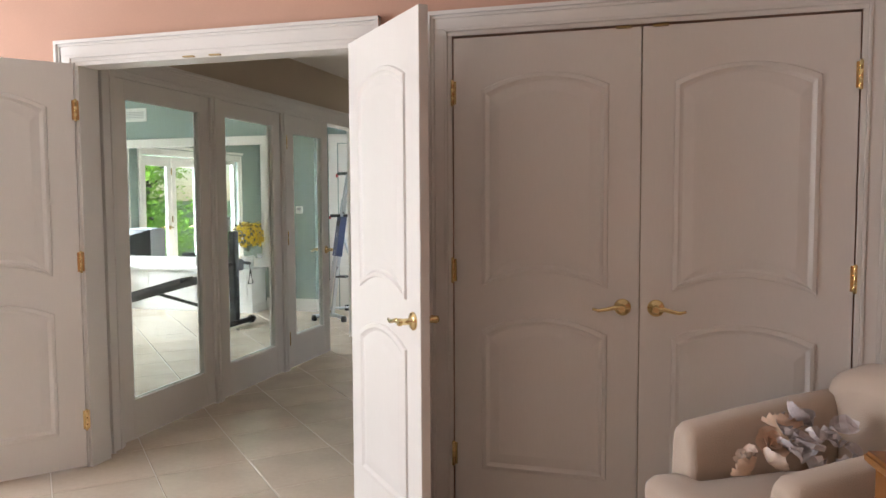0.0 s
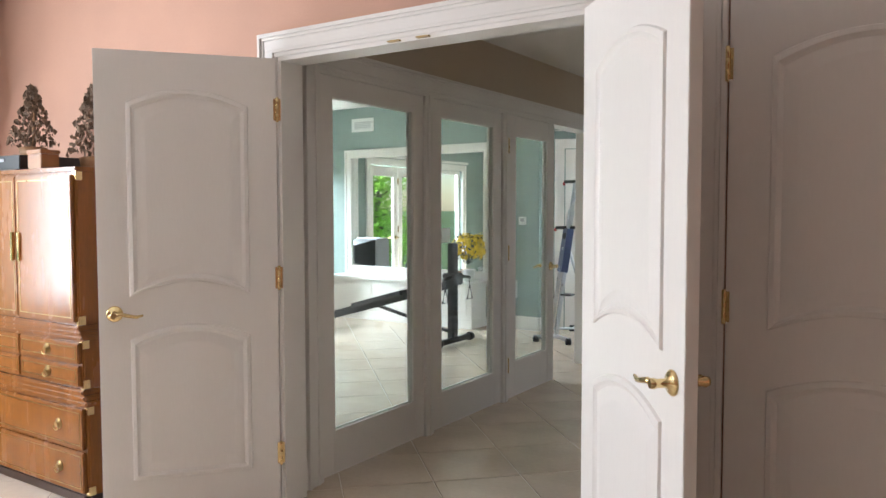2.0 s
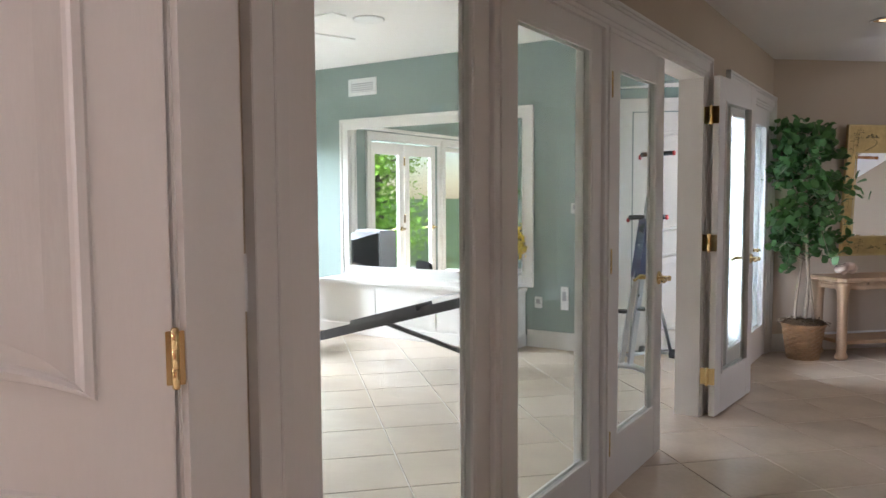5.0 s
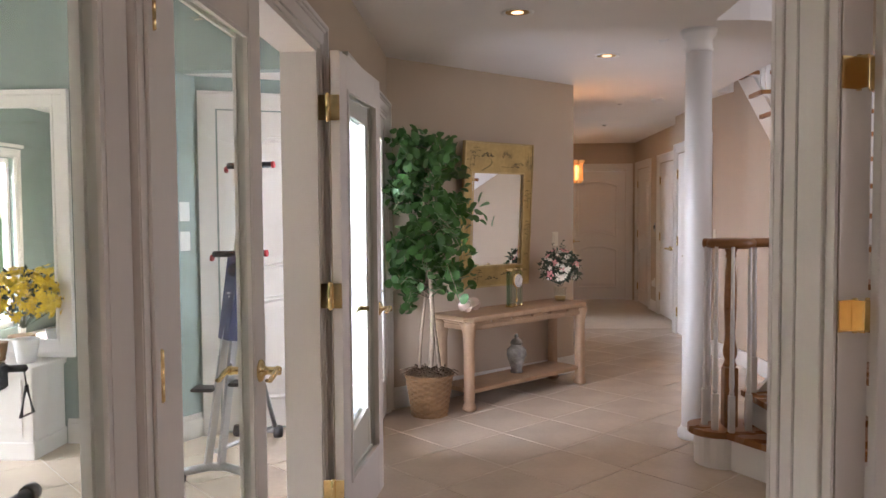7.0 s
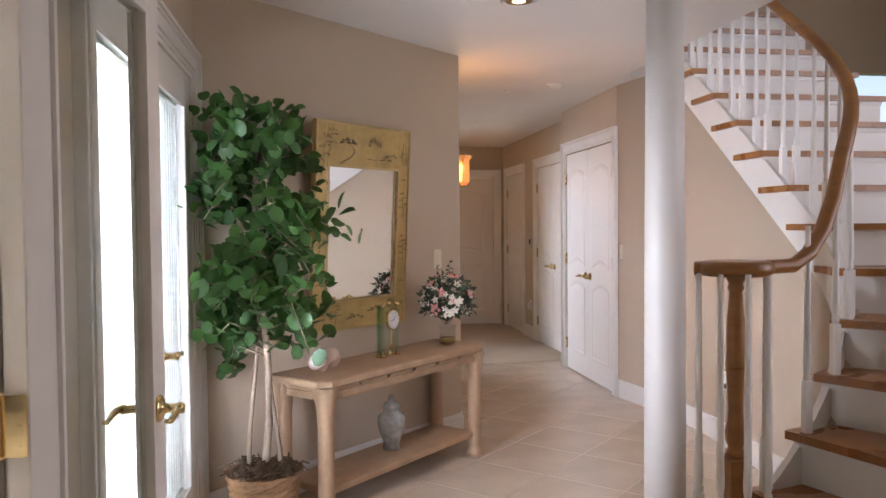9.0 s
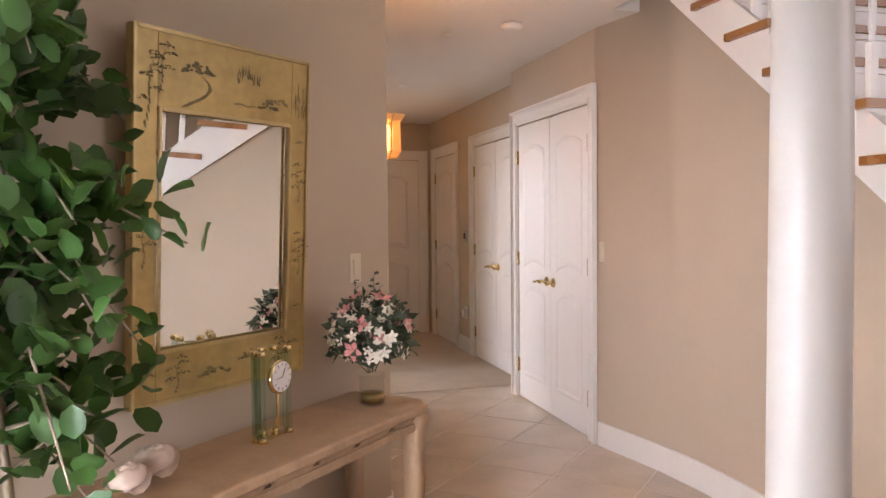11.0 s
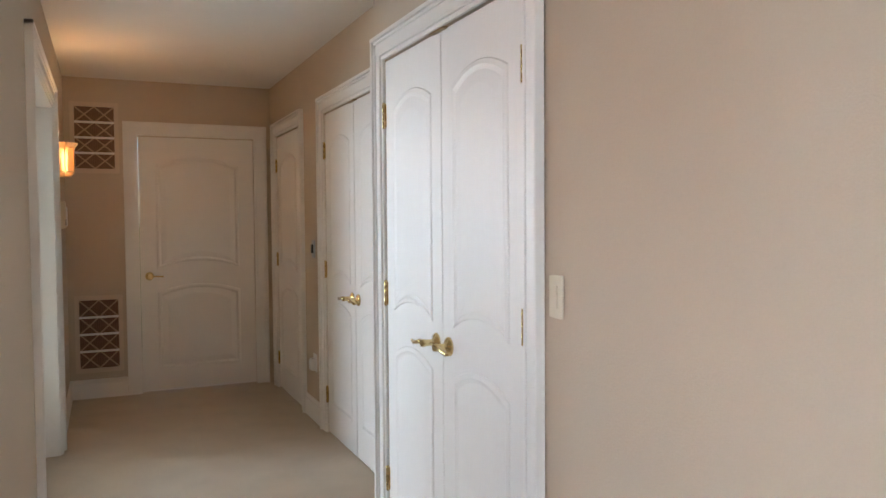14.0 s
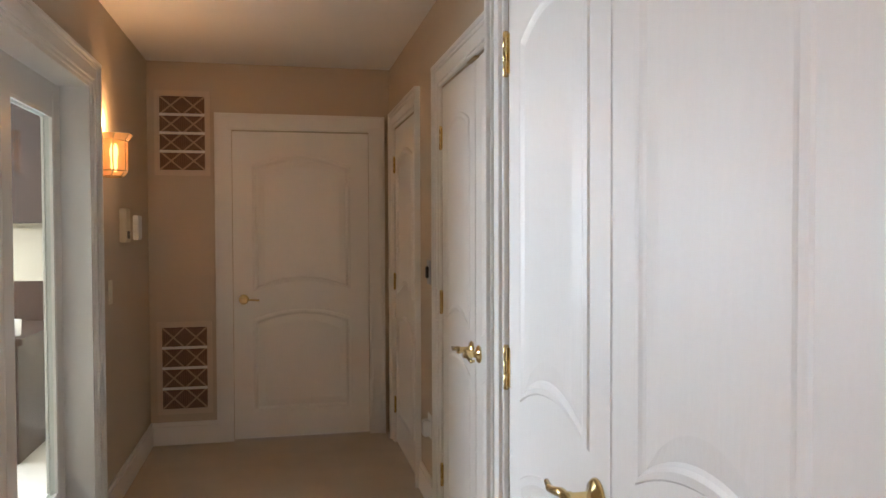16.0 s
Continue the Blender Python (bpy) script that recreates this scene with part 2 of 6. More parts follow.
def lathe(bm, profile, seg=24, at=(0, 0, 0), m=None):
    rings = []
    for r, z in profile:
        ring = []
        for k in range(seg):
            a = 2 * math.pi * k / seg
            p = Vector((r * math.cos(a), r * math.sin(a), z))
            p = m @ p if m else p + Vector(at)
            ring.append(bm.verts.new(p))
        rings.append(ring)
    for a, b in zip(rings, rings[1:]):
        for k in range(seg):
            f = bm.faces.new((a[k], a[(k + 1) % seg], b[(k + 1) % seg], b[k]))
            f.smooth = True
    bm.faces.new(rings[0][::-1])
    bm.faces.new(rings[-1])


def tube(bm, path, radius, seg=10, flat=1.0):
    """A round bar along a path; radius may be one number or one for each point."""
    pts = [Vector(p) for p in path]
    rs = radius if isinstance(radius, (list, tuple)) else [radius] * len(pts)
    rings = []
    for i, p in enumerate(pts):
        d = (pts[min(i + 1, len(pts) - 1)] - pts[max(i - 1, 0)]).normalized()
        side = d.cross(Vector((0, 0, 1)))
        side = side.normalized() if side.length > 0.05 else Vector((1, 0, 0))
        up = side.cross(d)
        rings.append([bm.verts.new(p + side * rs[i] * math.cos(2 * math.pi * k / seg) + up * rs[i] * flat * math.sin(2 * math.pi * k / seg)) for k in range(seg)])
    for a, b in zip(rings, rings[1:]):
        for k in range(seg):
            f = bm.faces.new((a[k], a[(k + 1) % seg], b[(k + 1) % seg], b[k]))
            f.smooth = True
    bm.faces.new(rings[0][::-1])
    bm.faces.new(rings[-1])


def beam(bm, p, q, w, h):
    """A square bar from p to q."""
    p, q = Vector(p), Vector(q)
    d = (q - p).normalized()
    side = d.cross(Vector((0, 0, 1)))
    side = side.normalized() if side.length > 0.05 else Vector((1, 0, 0))
    up = side.cross(d)
    rings = [[bm.verts.new(c + side * sx * w / 2 + up * sy * h / 2) for sx, sy in ((-1, -1), (1, -1), (1, 1), (-1, 1))] for c in (p, q)]
    for k in range(4):
        bm.faces.new((rings[0][k], rings[0][(k + 1) % 4], rings[1][(k + 1) % 4], rings[1][k]))
    bm.faces.new(rings[0][::-1])
    bm.faces.new(rings[1])


def mesh_of(name, bm, material):
    bmesh.ops.recalc_face_normals(bm, faces=bm.faces)
    me = bpy.data.meshes.new(name)
    bm.to_mesh(me)
    bm.free()
    me.materials.append(material)
    return me


def part(name, bm, material, parent, label=""):
    ob = new(name, mesh_of(name, bm, material))
    ob.parent = parent
    return tagged(ob, label)


def boxpart(name, parent, material, b, bevel=0.0, label=""):
    bm = bmesh.new()
    box(bm, *b, bevel)
    return part(name, bm, material, parent, label)


def thing(name, m, label, category, group="", kind=""):
    ob = new(name)
    ob.empty_display_size = 0.1
    ob.matrix_world = m
    return tagged(ob, label, category, group, kind)


def facing(x, y, nx, ny, z=0.0):
    """A frame on a wall: x runs along it, y comes out of it along (nx, ny)."""
    return pose(x, y, z, 0, 0, math.degrees(math.atan2(-nx, ny)))


def structure(name, bm, material, label):
    ob = new(name, mesh_of(name, bm, material))
    return tagged(ob, label, name.split("_")[0], "", "structure")


def wall(name, p, q, material, label, height, thick=0.12, holes=(), base=0.0):
    """A wall whose seen face runs from p to q and looks to the left of that way; it is thickened to the other side. Holes: (s0, s1, low, high) along it."""
    p, q = Vector(p), Vector(q)
    length = (q - p).length
    d = (q - p) / length
    n = Vector((d.y, -d.x))
    bm = bmesh.new()

    def slab(s0, s1, z0, z1):
        if s1 - s0 > 1e-4 and z1 - z0 > 1e-4:
            a, b = p + d * s0, p + d * s1
            c, e = b + n * thick, a + n * thick
            prism(bm, [tuple(a), tuple(e), tuple(c), tuple(b)], z0, z1)
    at = 0.0
    for s0, s1, low, high in sorted(holes):
        slab(at, s0, base, height)
        slab(s0, s1, base, low)
        slab(s0, s1, high, height)
        at = s1
    slab(at, length, base, height)
    return structure(name, bm, material, label)


# ---- trim pieces, in a wall's own frame ----
def casing(m, x0, x1, top, name="door_casing", sides=(True, True), width=0.105, low=0.0, label="white moulded door casing"):
    """Moulded trim round an opening x0..x1 of height top."""
    ob = thing(name, m, label, "trim", kind="structure")
    steps = ((0.0, 0.018, 0.012), (0.018, 0.030, 0.020), (0.030, 0.075, 0.016), (0.075, 0.088, 0.022), (0.088, width, 0.032))
    for side, name2 in ((0, "side_trim"), (1, "side_trim")):
        if sides[side]:
            bm = bmesh.new()
            for a, b, dep in steps:
                if side == 0:
                    box(bm, x0 - b, 0, low, x0 - a, dep, top + a + (b - a if b == width else 0), 0.002)
                else:
                    box(bm, x1 + a, 0, low, x1 + b, dep, top + a + (b - a if b == width else 0), 0.002)
            part(name2, bm, M_TRIM, ob)
    bm = bmesh.new()
    for a, b, dep in steps:
        box(bm, x0 - b, 0, top + a, x1 + b, dep + 0.0015, top + b, 0.002)
    part("head_trim", bm, M_TRIM, ob)
    return ob


def jambs(m, x0, x1, top, depth):
    ob = thing("door_jamb", m, "white painted door jamb lining", "trim", kind="structure")
    t = 0.018
    boxpart("jamb", ob, M_TRIM, (x0 - 0.002, -depth, 0, x0 + t, 0.006, top))
    boxpart("jamb", ob, M_TRIM, (x1 - t, -depth, 0, x1 + 0.002, 0.006, top))
    boxpart("jamb_head", ob, M_TRIM, (x0 + t, -depth, top - t, x1 - t, 0.006, top + 0.002))
    return ob


def baseboard(p, q, height=0.15):
    """Runs from p to q with the room to its left."""
    p, q = Vector(p), Vector(q)
    d = (q - p).normalized()
    n = Vector((-d.y, d.x))
    ob = thing("baseboard", facing(p.x, p.y, n.x, n.y), "white painted moulded baseboard", "trim", kind="structure")
    L = (q - p).length
    bm = bmesh.new()
    box(bm, 0, 0, 0, L, 0.016, height - 0.03, 0.001)
    box(bm, 0, 0, height - 0.03, L, 0.011, height, 0.003)
    part("board", bm, M_TRIM, ob)
    return ob


# ---- doors ----
def outline(x0, x1, z0, z1, arch_low, arch_top, n=14):
    pts = []
    for k in range(n + 1):
        u = k / n
        pts.append((x0 + (x1 - x0) * u, z0 + arch_low * (1 - (2 * u - 1) ** 2)))
    for k in range(n + 1):
        u = 1 - k / n
        pts.append((x0 + (x1 - x0) * u, z1 - arch_top + arch_top * (1 - (2 * u - 1) ** 2)))
    return pts


def panel(bm, x0, x1, z0, z1, arch_low, arch_top, y, sign, relief=1.0):
    """A raised moulding and field on a door's face at y."""
    rings = []
    for inset, rise in ((0, 0), (0.004, 0.008), (0.018, 0.011), (0.026, 0.005), (0.034, 0.0015), (0.042, 0.003), (0.075, 0.008)):
        pts = outline(x0 + inset, x1 - inset, z0 + inset, z1 - inset, arch_low, arch_top)
        rings.append([bm.verts.new((px, y + sign * rise * relief, pz)) for px, pz in pts])
    for a, b in zip(rings, rings[1:]):
        for k in range(len(a)):
            bm.faces.new((a[k], a[(k + 1) % len(a)], b[(k + 1) % len(a)], b[k]))
    n = len(rings[-1]) // 2
    last = rings[-1]
    for k in range(n - 1):
        bm.faces.new((last[k], last[k + 1], last[2 * n - 2 - k], last[2 * n - 1 - k]))


def lever(parent, x, z, y, sign, toward):
    """A brass lever handle on a face, its lever pointing along toward (+1 or -1 in x)."""
    bm = bmesh.new()
    rot = Matrix.Translation((x, y, z)) @ pose(0, 0, 0, -90 * sign, 0, 0)
    lathe(bm, [(0.034, 0.0), (0.034, 0.004), (0.028, 0.010), (0.016, 0.013), (0.012, 0.02), (0.012, 0.045), (0.015, 0.05), (0.012, 0.062)], 20, m=rot)
    tube(bm, [(x, y + sign * 0.052, z), (x + toward * 0.03, y + sign * 0.055, z + 0.003), (x + toward * 0.06, y + sign * 0.056, z - 0.004),
              (x + toward * 0.09, y + sign * 0.055, z - 0.010), (x + toward * 0.115, y + sign * 0.052, z - 0.004)],
         [0.009, 0.009, 0.008, 0.007, 0.005], 10)
    return part("door_handle", bm, M_BRASS, parent, "polished brass lever handle")


def hinge(parent, x, z, y, folded=False):
    bm = bmesh.new()
    lathe(bm, [(0.004, -0.055), (0.007, -0.052), (0.007, -0.018), (0.0062, -0.017), (0.007, -0.016), (0.007, 0.016), (0.0062, 0.017), (0.007, 0.018), (0.007, 0.052), (0.004, 0.055)], 10, at=(x, y, z))
    if folded:
        box(bm, x - 0.04, y - 0.006, z - 0.048, x + 0.04, y - 0.003, z + 0.048, 0.001)
    else:
        box(bm, x - 0.016, y - 0.008, z - 0.048, x + 0.016, y - 0.004, z + 0.048, 0.001)
    return part("hinge", bm, M_BRASS, parent, "brass butt hinge")


def panel_door(m, w, h, label, handle=None, hinges=True, narrow=False, flip=False, both=True, group=""):
    """A two-panel arched door leaf; its hinge side is x=0, its front face y=0 (y out), its back y=-0.036."""
    ob = thing("door_leaf", m, label, "door", group)
    boxpart("slab", ob, M_DOOR, (0.002, -0.036, 0.012, w - 0.002, 0, h - 0.004), 0.002)
    s = 0.09 if narrow else 0.125
    arch = 0.05 if narrow else 0.06
    for y, sign in ((0.0, 1),) + (((-0.036, -1),) if both else ()):
        for z0, z1, lo in ((0.985, h - 0.16, arch), (0.19, 0.86, 0.0)):
            bm = bmesh.new()
            panel(bm, s, w - s, z0, z1, lo, arch, y, sign, 0.5 if narrow else 1.0)
            part("raised_panel", bm, M_DOOR, ob)
        if handle:
            lever(ob, w - 0.065, handle, y, sign, -1)
    if hinges:
        for z in (0.25, 1.05, h - 0.23):
            hinge(ob, -0.002, z, 0.006)
    return ob


def glass_door(m, w, h, label, handle=True, stile=0.115, low=0.25, top=0.14, hinges=True, folded=False, group="", name="glass_door", curtain=False):
    """A glazed leaf: hinge side x=0, front face y=0."""
    ob = thing(name, m, label, "door", group)
    bm = bmesh.new()
    for b in ((0.002, stile), (w - stile, w - 0.002)):
        box(bm, b[0], -0.038, 0.01, b[1], 0, h - 0.004, 0.002)
    box(bm, stile, -0.038, 0.01, w - stile, -0.001, low, 0.001)
    box(bm, stile, -0.038, h - top, w - stile, -0.001, h - 0.004, 0.001)
    part("frame", bm, M_DOOR, ob)
    bm = bmesh.new()
    for a in (0.0, -0.034):
        box(bm, stile, a - 0.012, low, stile + 0.012, a - 0.002, h - top)
        box(bm, w - stile - 0.012, a - 0.012, low, w - stile, a - 0.002, h - top)
        box(bm, stile + 0.012, a - 0.012, low, w - stile - 0.012, a - 0.002, low + 0.012)
        box(bm, stile + 0.012, a - 0.012, h - top - 0.012, w - stile - 0.012, a - 0.002, h - top)
    part("glazing_bead", bm, M_TRIM, ob)
    g = boxpart("pane", ob, M_GLASS, (stile + 0.002, -0.023, low + 0.002, w - stile - 0.002, -0.017, h - top - 0.002), 0, "clear glass pane")
    g.visible_shadow = False
    if handle:
        lever(ob, w - 0.06, 0.915, 0.0, 1, -1)
        lever(ob, w - 0.06, 0.915, -0.038, -1, -1)
    if hinges:
        for z in (0.25, 1.05, h - 0.23):
            hinge(ob, -0.003, z, 0.006, folded)
    if curtain:
        bm = bmesh.new()
        n = 60
        rows = []
        for zz in (low - 0.03, h - top + 0.03):
            rows.append([bm.verts.new((stile - 0.02 + (w - 2 * stile + 0.04) * k / n, -0.05 - 0.008 * math.sin(k * 1.3), zz)) for k in range(n + 1)])
        for k in range(n):
            bm.faces.new((rows[0][k], rows[0][k + 1], rows[1][k + 1], rows[1][k])).smooth = True
        part("sheer_curtain", bm, M_SHEER, ob, "pleated sheer white curtain")
    return ob


def switch_plate(m, material, label, name="light_switch", w=0.072, h=0.117):
    ob = thing(name, m, label, "switch")
    boxpart("plate", ob, material, (-w / 2, 0, -h / 2, w / 2, 0.006, h / 2), 0.002)
    boxpart("rocker", ob, material, (-0.016, 0.006, -0.033, 0.016, 0.011, 0.033), 0.002)
    return ob


# ---- the shell of the place ----
HALL_H, GYM_H, BED_H = 2.46, 2.67, 2.85
bm = bmesh.new()
box(bm, -7.75, -3.2, -0.2, 3.4, 18.2, -0.004)
floor = structure("floor", bm, M_GROUT, "floor slab with pale grout between the tiles")
bm = bmesh.new()
prism(bm, [(-1.5, 12.9), (0.5, 12.9), (0.5, 16.0), (-1.5, 16.0)], -0.006, 0.002)
tagged(new("carpet_floor", mesh_of("carpet_floor", bm, M_CARPET)), "beige cut-pile carpet in the corridor", "carpet", "", "structure")

# bedroom wall with the double doorway and the closet
BX0, BX1, CX0, CX1, BY = -2.755, -1.25, -0.825, 0.726, 3.13
wall("wall_bedroom_north", (2.5, BY), (-5.2, BY), M_PINK, "terracotta pink plaster wall", BED_H, 0.12,
     [(2.5 - CX1, 2.5 - CX0, 0, 2.035), (2.5 - BX1, 2.5 - BX0, 0, 2.035)])
wall("wall_bedroom_west", (-5.2, BY), (-5.2, -3.0), M_PINK, "terracotta pink plaster wall beside the window", BED_H, 0.12, [(0.42, 2.6, 0.62, 2.25), (2.73, 4.75, 0.62, 2.25)])
wall("wall_bedroom_south", (-5.2, -3.0), (2.5, -3.0), M_PINK, "terracotta pink plaster wall", BED_H, 0.12)
wall("wall_bedroom_east", (2.5, -3.0), (2.5, BY), M_PINK, "terracotta pink plaster wall", BED_H, 0.12)
bm = bmesh.new()
box(bm, -5.32, -3.12, BED_H, 2.62, BY, BED_H + 0.1)
structure("ceiling_bedroom", bm, M_CEIL, "white bedroom ceiling")
F = facing(0, BY, 0, -1)          # in this frame x runs towards world -x
casing(F, -BX1, -BX0, 2.035)
jambs(F, -BX1, -BX0, 2.035, 0.13)
casing(F, -CX1, -CX0, 2.035)
B2 = facing(0, BY + 0.12, 0, 1)   # hall side
casing(B2, BX0, BX1, 2.035, width=0.06)
baseboard((BX0 - 0.11, BY), (-5.2, BY))
baseboard((CX0 - 0.11, BY), (BX1 + 0.11, BY))
baseboard((2.5, BY), (CX1 + 0.11, BY))
bm = bmesh.new()
box(bm, CX0 - 0.1, BY + 0.6, 0, CX1 + 0.1, BY + 0.65, 2.2)
structure("closet_back", bm, M_TAUPE, "closet back wall")

# leaves of the bedroom
WL = (BX1 - BX0) / 2 - 0.004
ang = lambda a: math.degrees(a)
panel_door(pose(BX0 + 0.004, BY - 0.022, 0, 0, 0, ang(math.atan2(-0.544, -0.435))), WL, 2.03, "open white arched two-panel door leaf beside the armoire", 0.915)
right = panel_door(pose(BX1 - 0.004, BY - 0.022, 0, 0, 0, ang(math.atan2(-0.493, 0.449))), WL, 2.03, "open white arched two-panel door leaf at the bedroom doorway", 0.915)
CW = (CX1 - CX0) / 2 - 0.003
panel_door(pose(CX1 - 0.003, BY - 0.004, 0, 0, 0, 180), CW, 2.03, "closed white arched two-panel closet door", 0.915, both=False, group="bedroom closet doors")
# the other closet leaf is hinged on its other side
def mirrored_panel_door(m, w, h, label, handle, narrow=False, group=""):
    """Like panel_door, but hinged at x=w, with the handle near x=0."""
    ob = thing("door_leaf", m, label, "door", group)
    boxpart("slab", ob, M_DOOR, (0.002, -0.036, 0.012, w - 0.002, 0, h - 0.004), 0.002)
    s = 0.09 if narrow else 0.125
    arch = 0.05 if narrow else 0.06
    for z0, z1, lo in ((0.985, h - 0.16, arch), (0.19, 0.86, 0.0)):
        bm = bmesh.new()
        panel(bm, s, w - s, z0, z1, lo, arch, 0, 1)
        part("raised_panel", bm, M_DOOR, ob)
    lever(ob, 0.065, handle, 0, 1, 1)
    for z in (0.25, 1.05, h - 0.23):
        hinge(ob, w + 0.002, z, 0.006)
    return ob


mirrored_panel_door(pose(CX0 + 0.003 + CW, BY - 0.004, 0, 0, 0, 180), CW, 2.03, "closed white arched two-panel closet door with brass lever", 0.915, group="bedroom closet doors")
for x in (-2.10, -1.96, -0.12, 0.02):
    ob = thing("ball_catch", pose(x, BY - 0.01, 2.027), "small dark metal ball catch in the door head", "latch")
    boxpart("catch", ob, M_OLDBRASS, (-0.03, -0.015, -0.006, 0.03, 0.015, 0), 0.002)

# hall, west wall of glazed panels and doors towards the gym; x runs towards world -y in its frame
GX = -2.80
wall("wall_hall_west", (GX, 9.13), (GX, BY + 0.12), M_TAUPE, "taupe painted hall wall with glazed doors", HALL_H + 0.25, 0.13,
     [(9.13 - 9.03, 9.13 - 7.53, 0, 2.035), (9.13 - 6.87, 9.13 - 3.425, 0, 2.035)])
W = facing(GX, 0, 1, 0)
casing(W, -6.87, -3.425, 2.035, label="long white moulded casing round the glazed panels")
casing(W, -9.03, -7.53, 2.035)
G2 = facing(GX - 0.13, 0, -1, 0)
casing(G2, 3.425, 6.87, 2.035)
jambs(W, -6.87, -3.425, 2.035, 0.14)
jambs(W, -9.03, -7.53, 2.035, 0.14)
post = thing("door_post", W, "white painted mullion between the glazed panels", "trim", kind="structure")
for y0, y1 in ((4.345, 4.425), (5.285, 5.36)):
    boxpart("mullion", post, M_TRIM, (-y1, -0.13, 0, -y0, 0.004, 2.03), 0.003)
    boxpart("mullion_bead", post, M_TRIM, (-(y0 + y1) / 2 - 0.008, 0.004, 0, -(y0 + y1) / 2 + 0.008, 0.012, 2.03), 0.002)
for y0, y1 in ((3.445, 4.343), (4.427, 5.283)):
    glass_door(pose(GX - 0.012, y1, 0, 0, 0, -90), y1 - y0, 2.03, "fixed white glazed panel with one tall clear pane", False, 0.095, 0.22, 0.105, hinges=False, group="glazed panels of the gym", name="glazed_panel")
# the closed active leaf, hinged at its near side
ob = glass_door(pose(GX - 0.006, 6.128, 0, 0, 0, -90), 0.758, 2.03, "closed white glazed door leaf with brass lever", False, 0.11, hinges=False)
for y, sign in ((0, 1), (-0.038, -1)):
    lever(ob, 0.06, 0.915, y, sign, 1)
for z in (0.25, 1.05, 1.80):
    hinge(ob, 0.76, z, 0.006)
# the open leaf, folded back along the wall
glass_door(pose(GX + 0.055, 6.872, 0, 0, 0, ang(math.atan2(0.726, 0.062))), 0.735, 2.03, "open white glazed door leaf folded back along the hall wall", True, 0.11, folded=False)
hp = thing("hinge_plates", W, "large brass door hinges on the open leaf", "hinge")
for z in (0.25, 1.05, 1.80):
    bm = bmesh.new()
    lathe(bm, [(0.004, -0.058), (0.008, -0.054), (0.008, 0.054), (0.004, 0.058)], 12, at=(-6.858, 0.046, z))
    box(bm, -6.868, 0.007, z - 0.05, -6.864, 0.044, z + 0.05, 0.0015)
    box(bm, -6.868, 0.048, z - 0.05, -6.864, 0.092, z + 0.05, 0.0015)
    for oy in (0.02, 0.08):
        for oz in (-0.034, 0.0, 0.034):
            lathe(bm, [(0.004, 0.0), (0.003, 0.0015)], 8, m=pose(-6.864, oy, z + oz, 0, 90, 0))
    part("hinge", bm, M_BRASS, hp)
glass_door(pose(GX - 0.006, 8.278, 0, 0, 0, -90), 0.742, 2.03, "closed white glazed door leaf with sheer curtain", False, 0.11, curtain=True, group="curtained doors")
far_leaf = glass_door(pose(GX - 0.006, 9.026, 0, 0, 0, -90), 0.742, 2.03, "closed white glazed door leaf with sheer curtain and brass lever", True, 0.11, curtain=True, group="curtained doors")
baseboard((GX, 7.42), (GX, 6.98))
baseboard((GX, 3.33), (GX, BY + 0.16))
switch_plate(facing(GX, 3.288, 1, 0, 1.16), M_WHITEPL, "white rocker light switch on taupe wall")

# diagonal wall with table, mirror and ficus
DA, DB = Vector((GX, 9.13)), Vector((-1.362, 10.412))
dd = (DB - DA).normalized()
dn = Vector((dd.y, -dd.x))
wall("wall_hall_diagonal", tuple(DB), tuple(DA), M_TAUPE, "taupe painted diagonal hall wall", HALL_H + 0.25, 0.13)
baseboard(tuple(DB), tuple(DA))

def dpose(s, out, z=0.0, turn=0.0):
    """A pose on the diagonal wall, s metres along it from the glazed wall, out metres into the hall; local x along +s, y towards the wall."""
    p = DA + dd * s + dn * out
    return pose(p.x, p.y, z, 0, 0, math.degrees(math.atan2(dd.y, dd.x)) + turn)


# corridor
CXW = -1.30
wall("wall_corridor_west", (CXW, 15.88), (CXW, 12.7), M_TAUPE, "taupe painted corridor wall", HALL_H + 0.25, 0.15, [(15.88 - 14.39, 15.88 - 12.9, 0, 2.035)])
wall("wall_corridor_west_near", (CXW, 12.7), (-1.362, 10.412), M_TAUPE, "taupe painted corridor wall by the corner", HALL_H + 0.25, 0.12)
wall("wall_corridor_end", (0.25, 15.88), (CXW, 15.88), M_TAUPE, "taupe painted corridor end wall", HALL_H + 0.25, 0.12, [(0.25 - 0.107, 0.25 + 0.784, 0, 2.035)])
wall("wall_corridor_east_far", (0.25, 12.66), (0.25, 15.88), M_TAUPE, "taupe painted corridor wall by the closets", HALL_H + 0.25, 0.12,
     [(12.96 - 12.66, 14.17 - 12.66, 0, 2.035), (14.83 - 12.66, 15.62 - 12.66, 0, 2.035)])
wall("wall_corridor_east_near", (0.06, 11.28), (0.06, 12.66), M_TAUPE, "taupe painted corridor wall round the closet", HALL_H + 0.25, 0.19, [(11.36 - 11.28, 12.52 - 11.28, 0, 2.035)])
CW_W = facing(CXW, 0, 1, 0)
casing(CW_W, -14.39, -12.9, 2.035, label="white moulded casing of the office opening")
jambs(CW_W, -14.39, -12.9, 2.035, 0.16)
E_END = facing(0, 15.88, 0, -1)
casing(E_END, -0.107, 0.784, 2.035)
KN = facing(0.06, 0, -1, 0)             # x runs along world +y
casing(KN, 11.36, 12.52, 2.035)
KF = facing(0.25, 0, -1, 0)
casing(KF, 12.96, 14.17, 2.035)
casing(KF, 14.83, 15.62, 2.035)
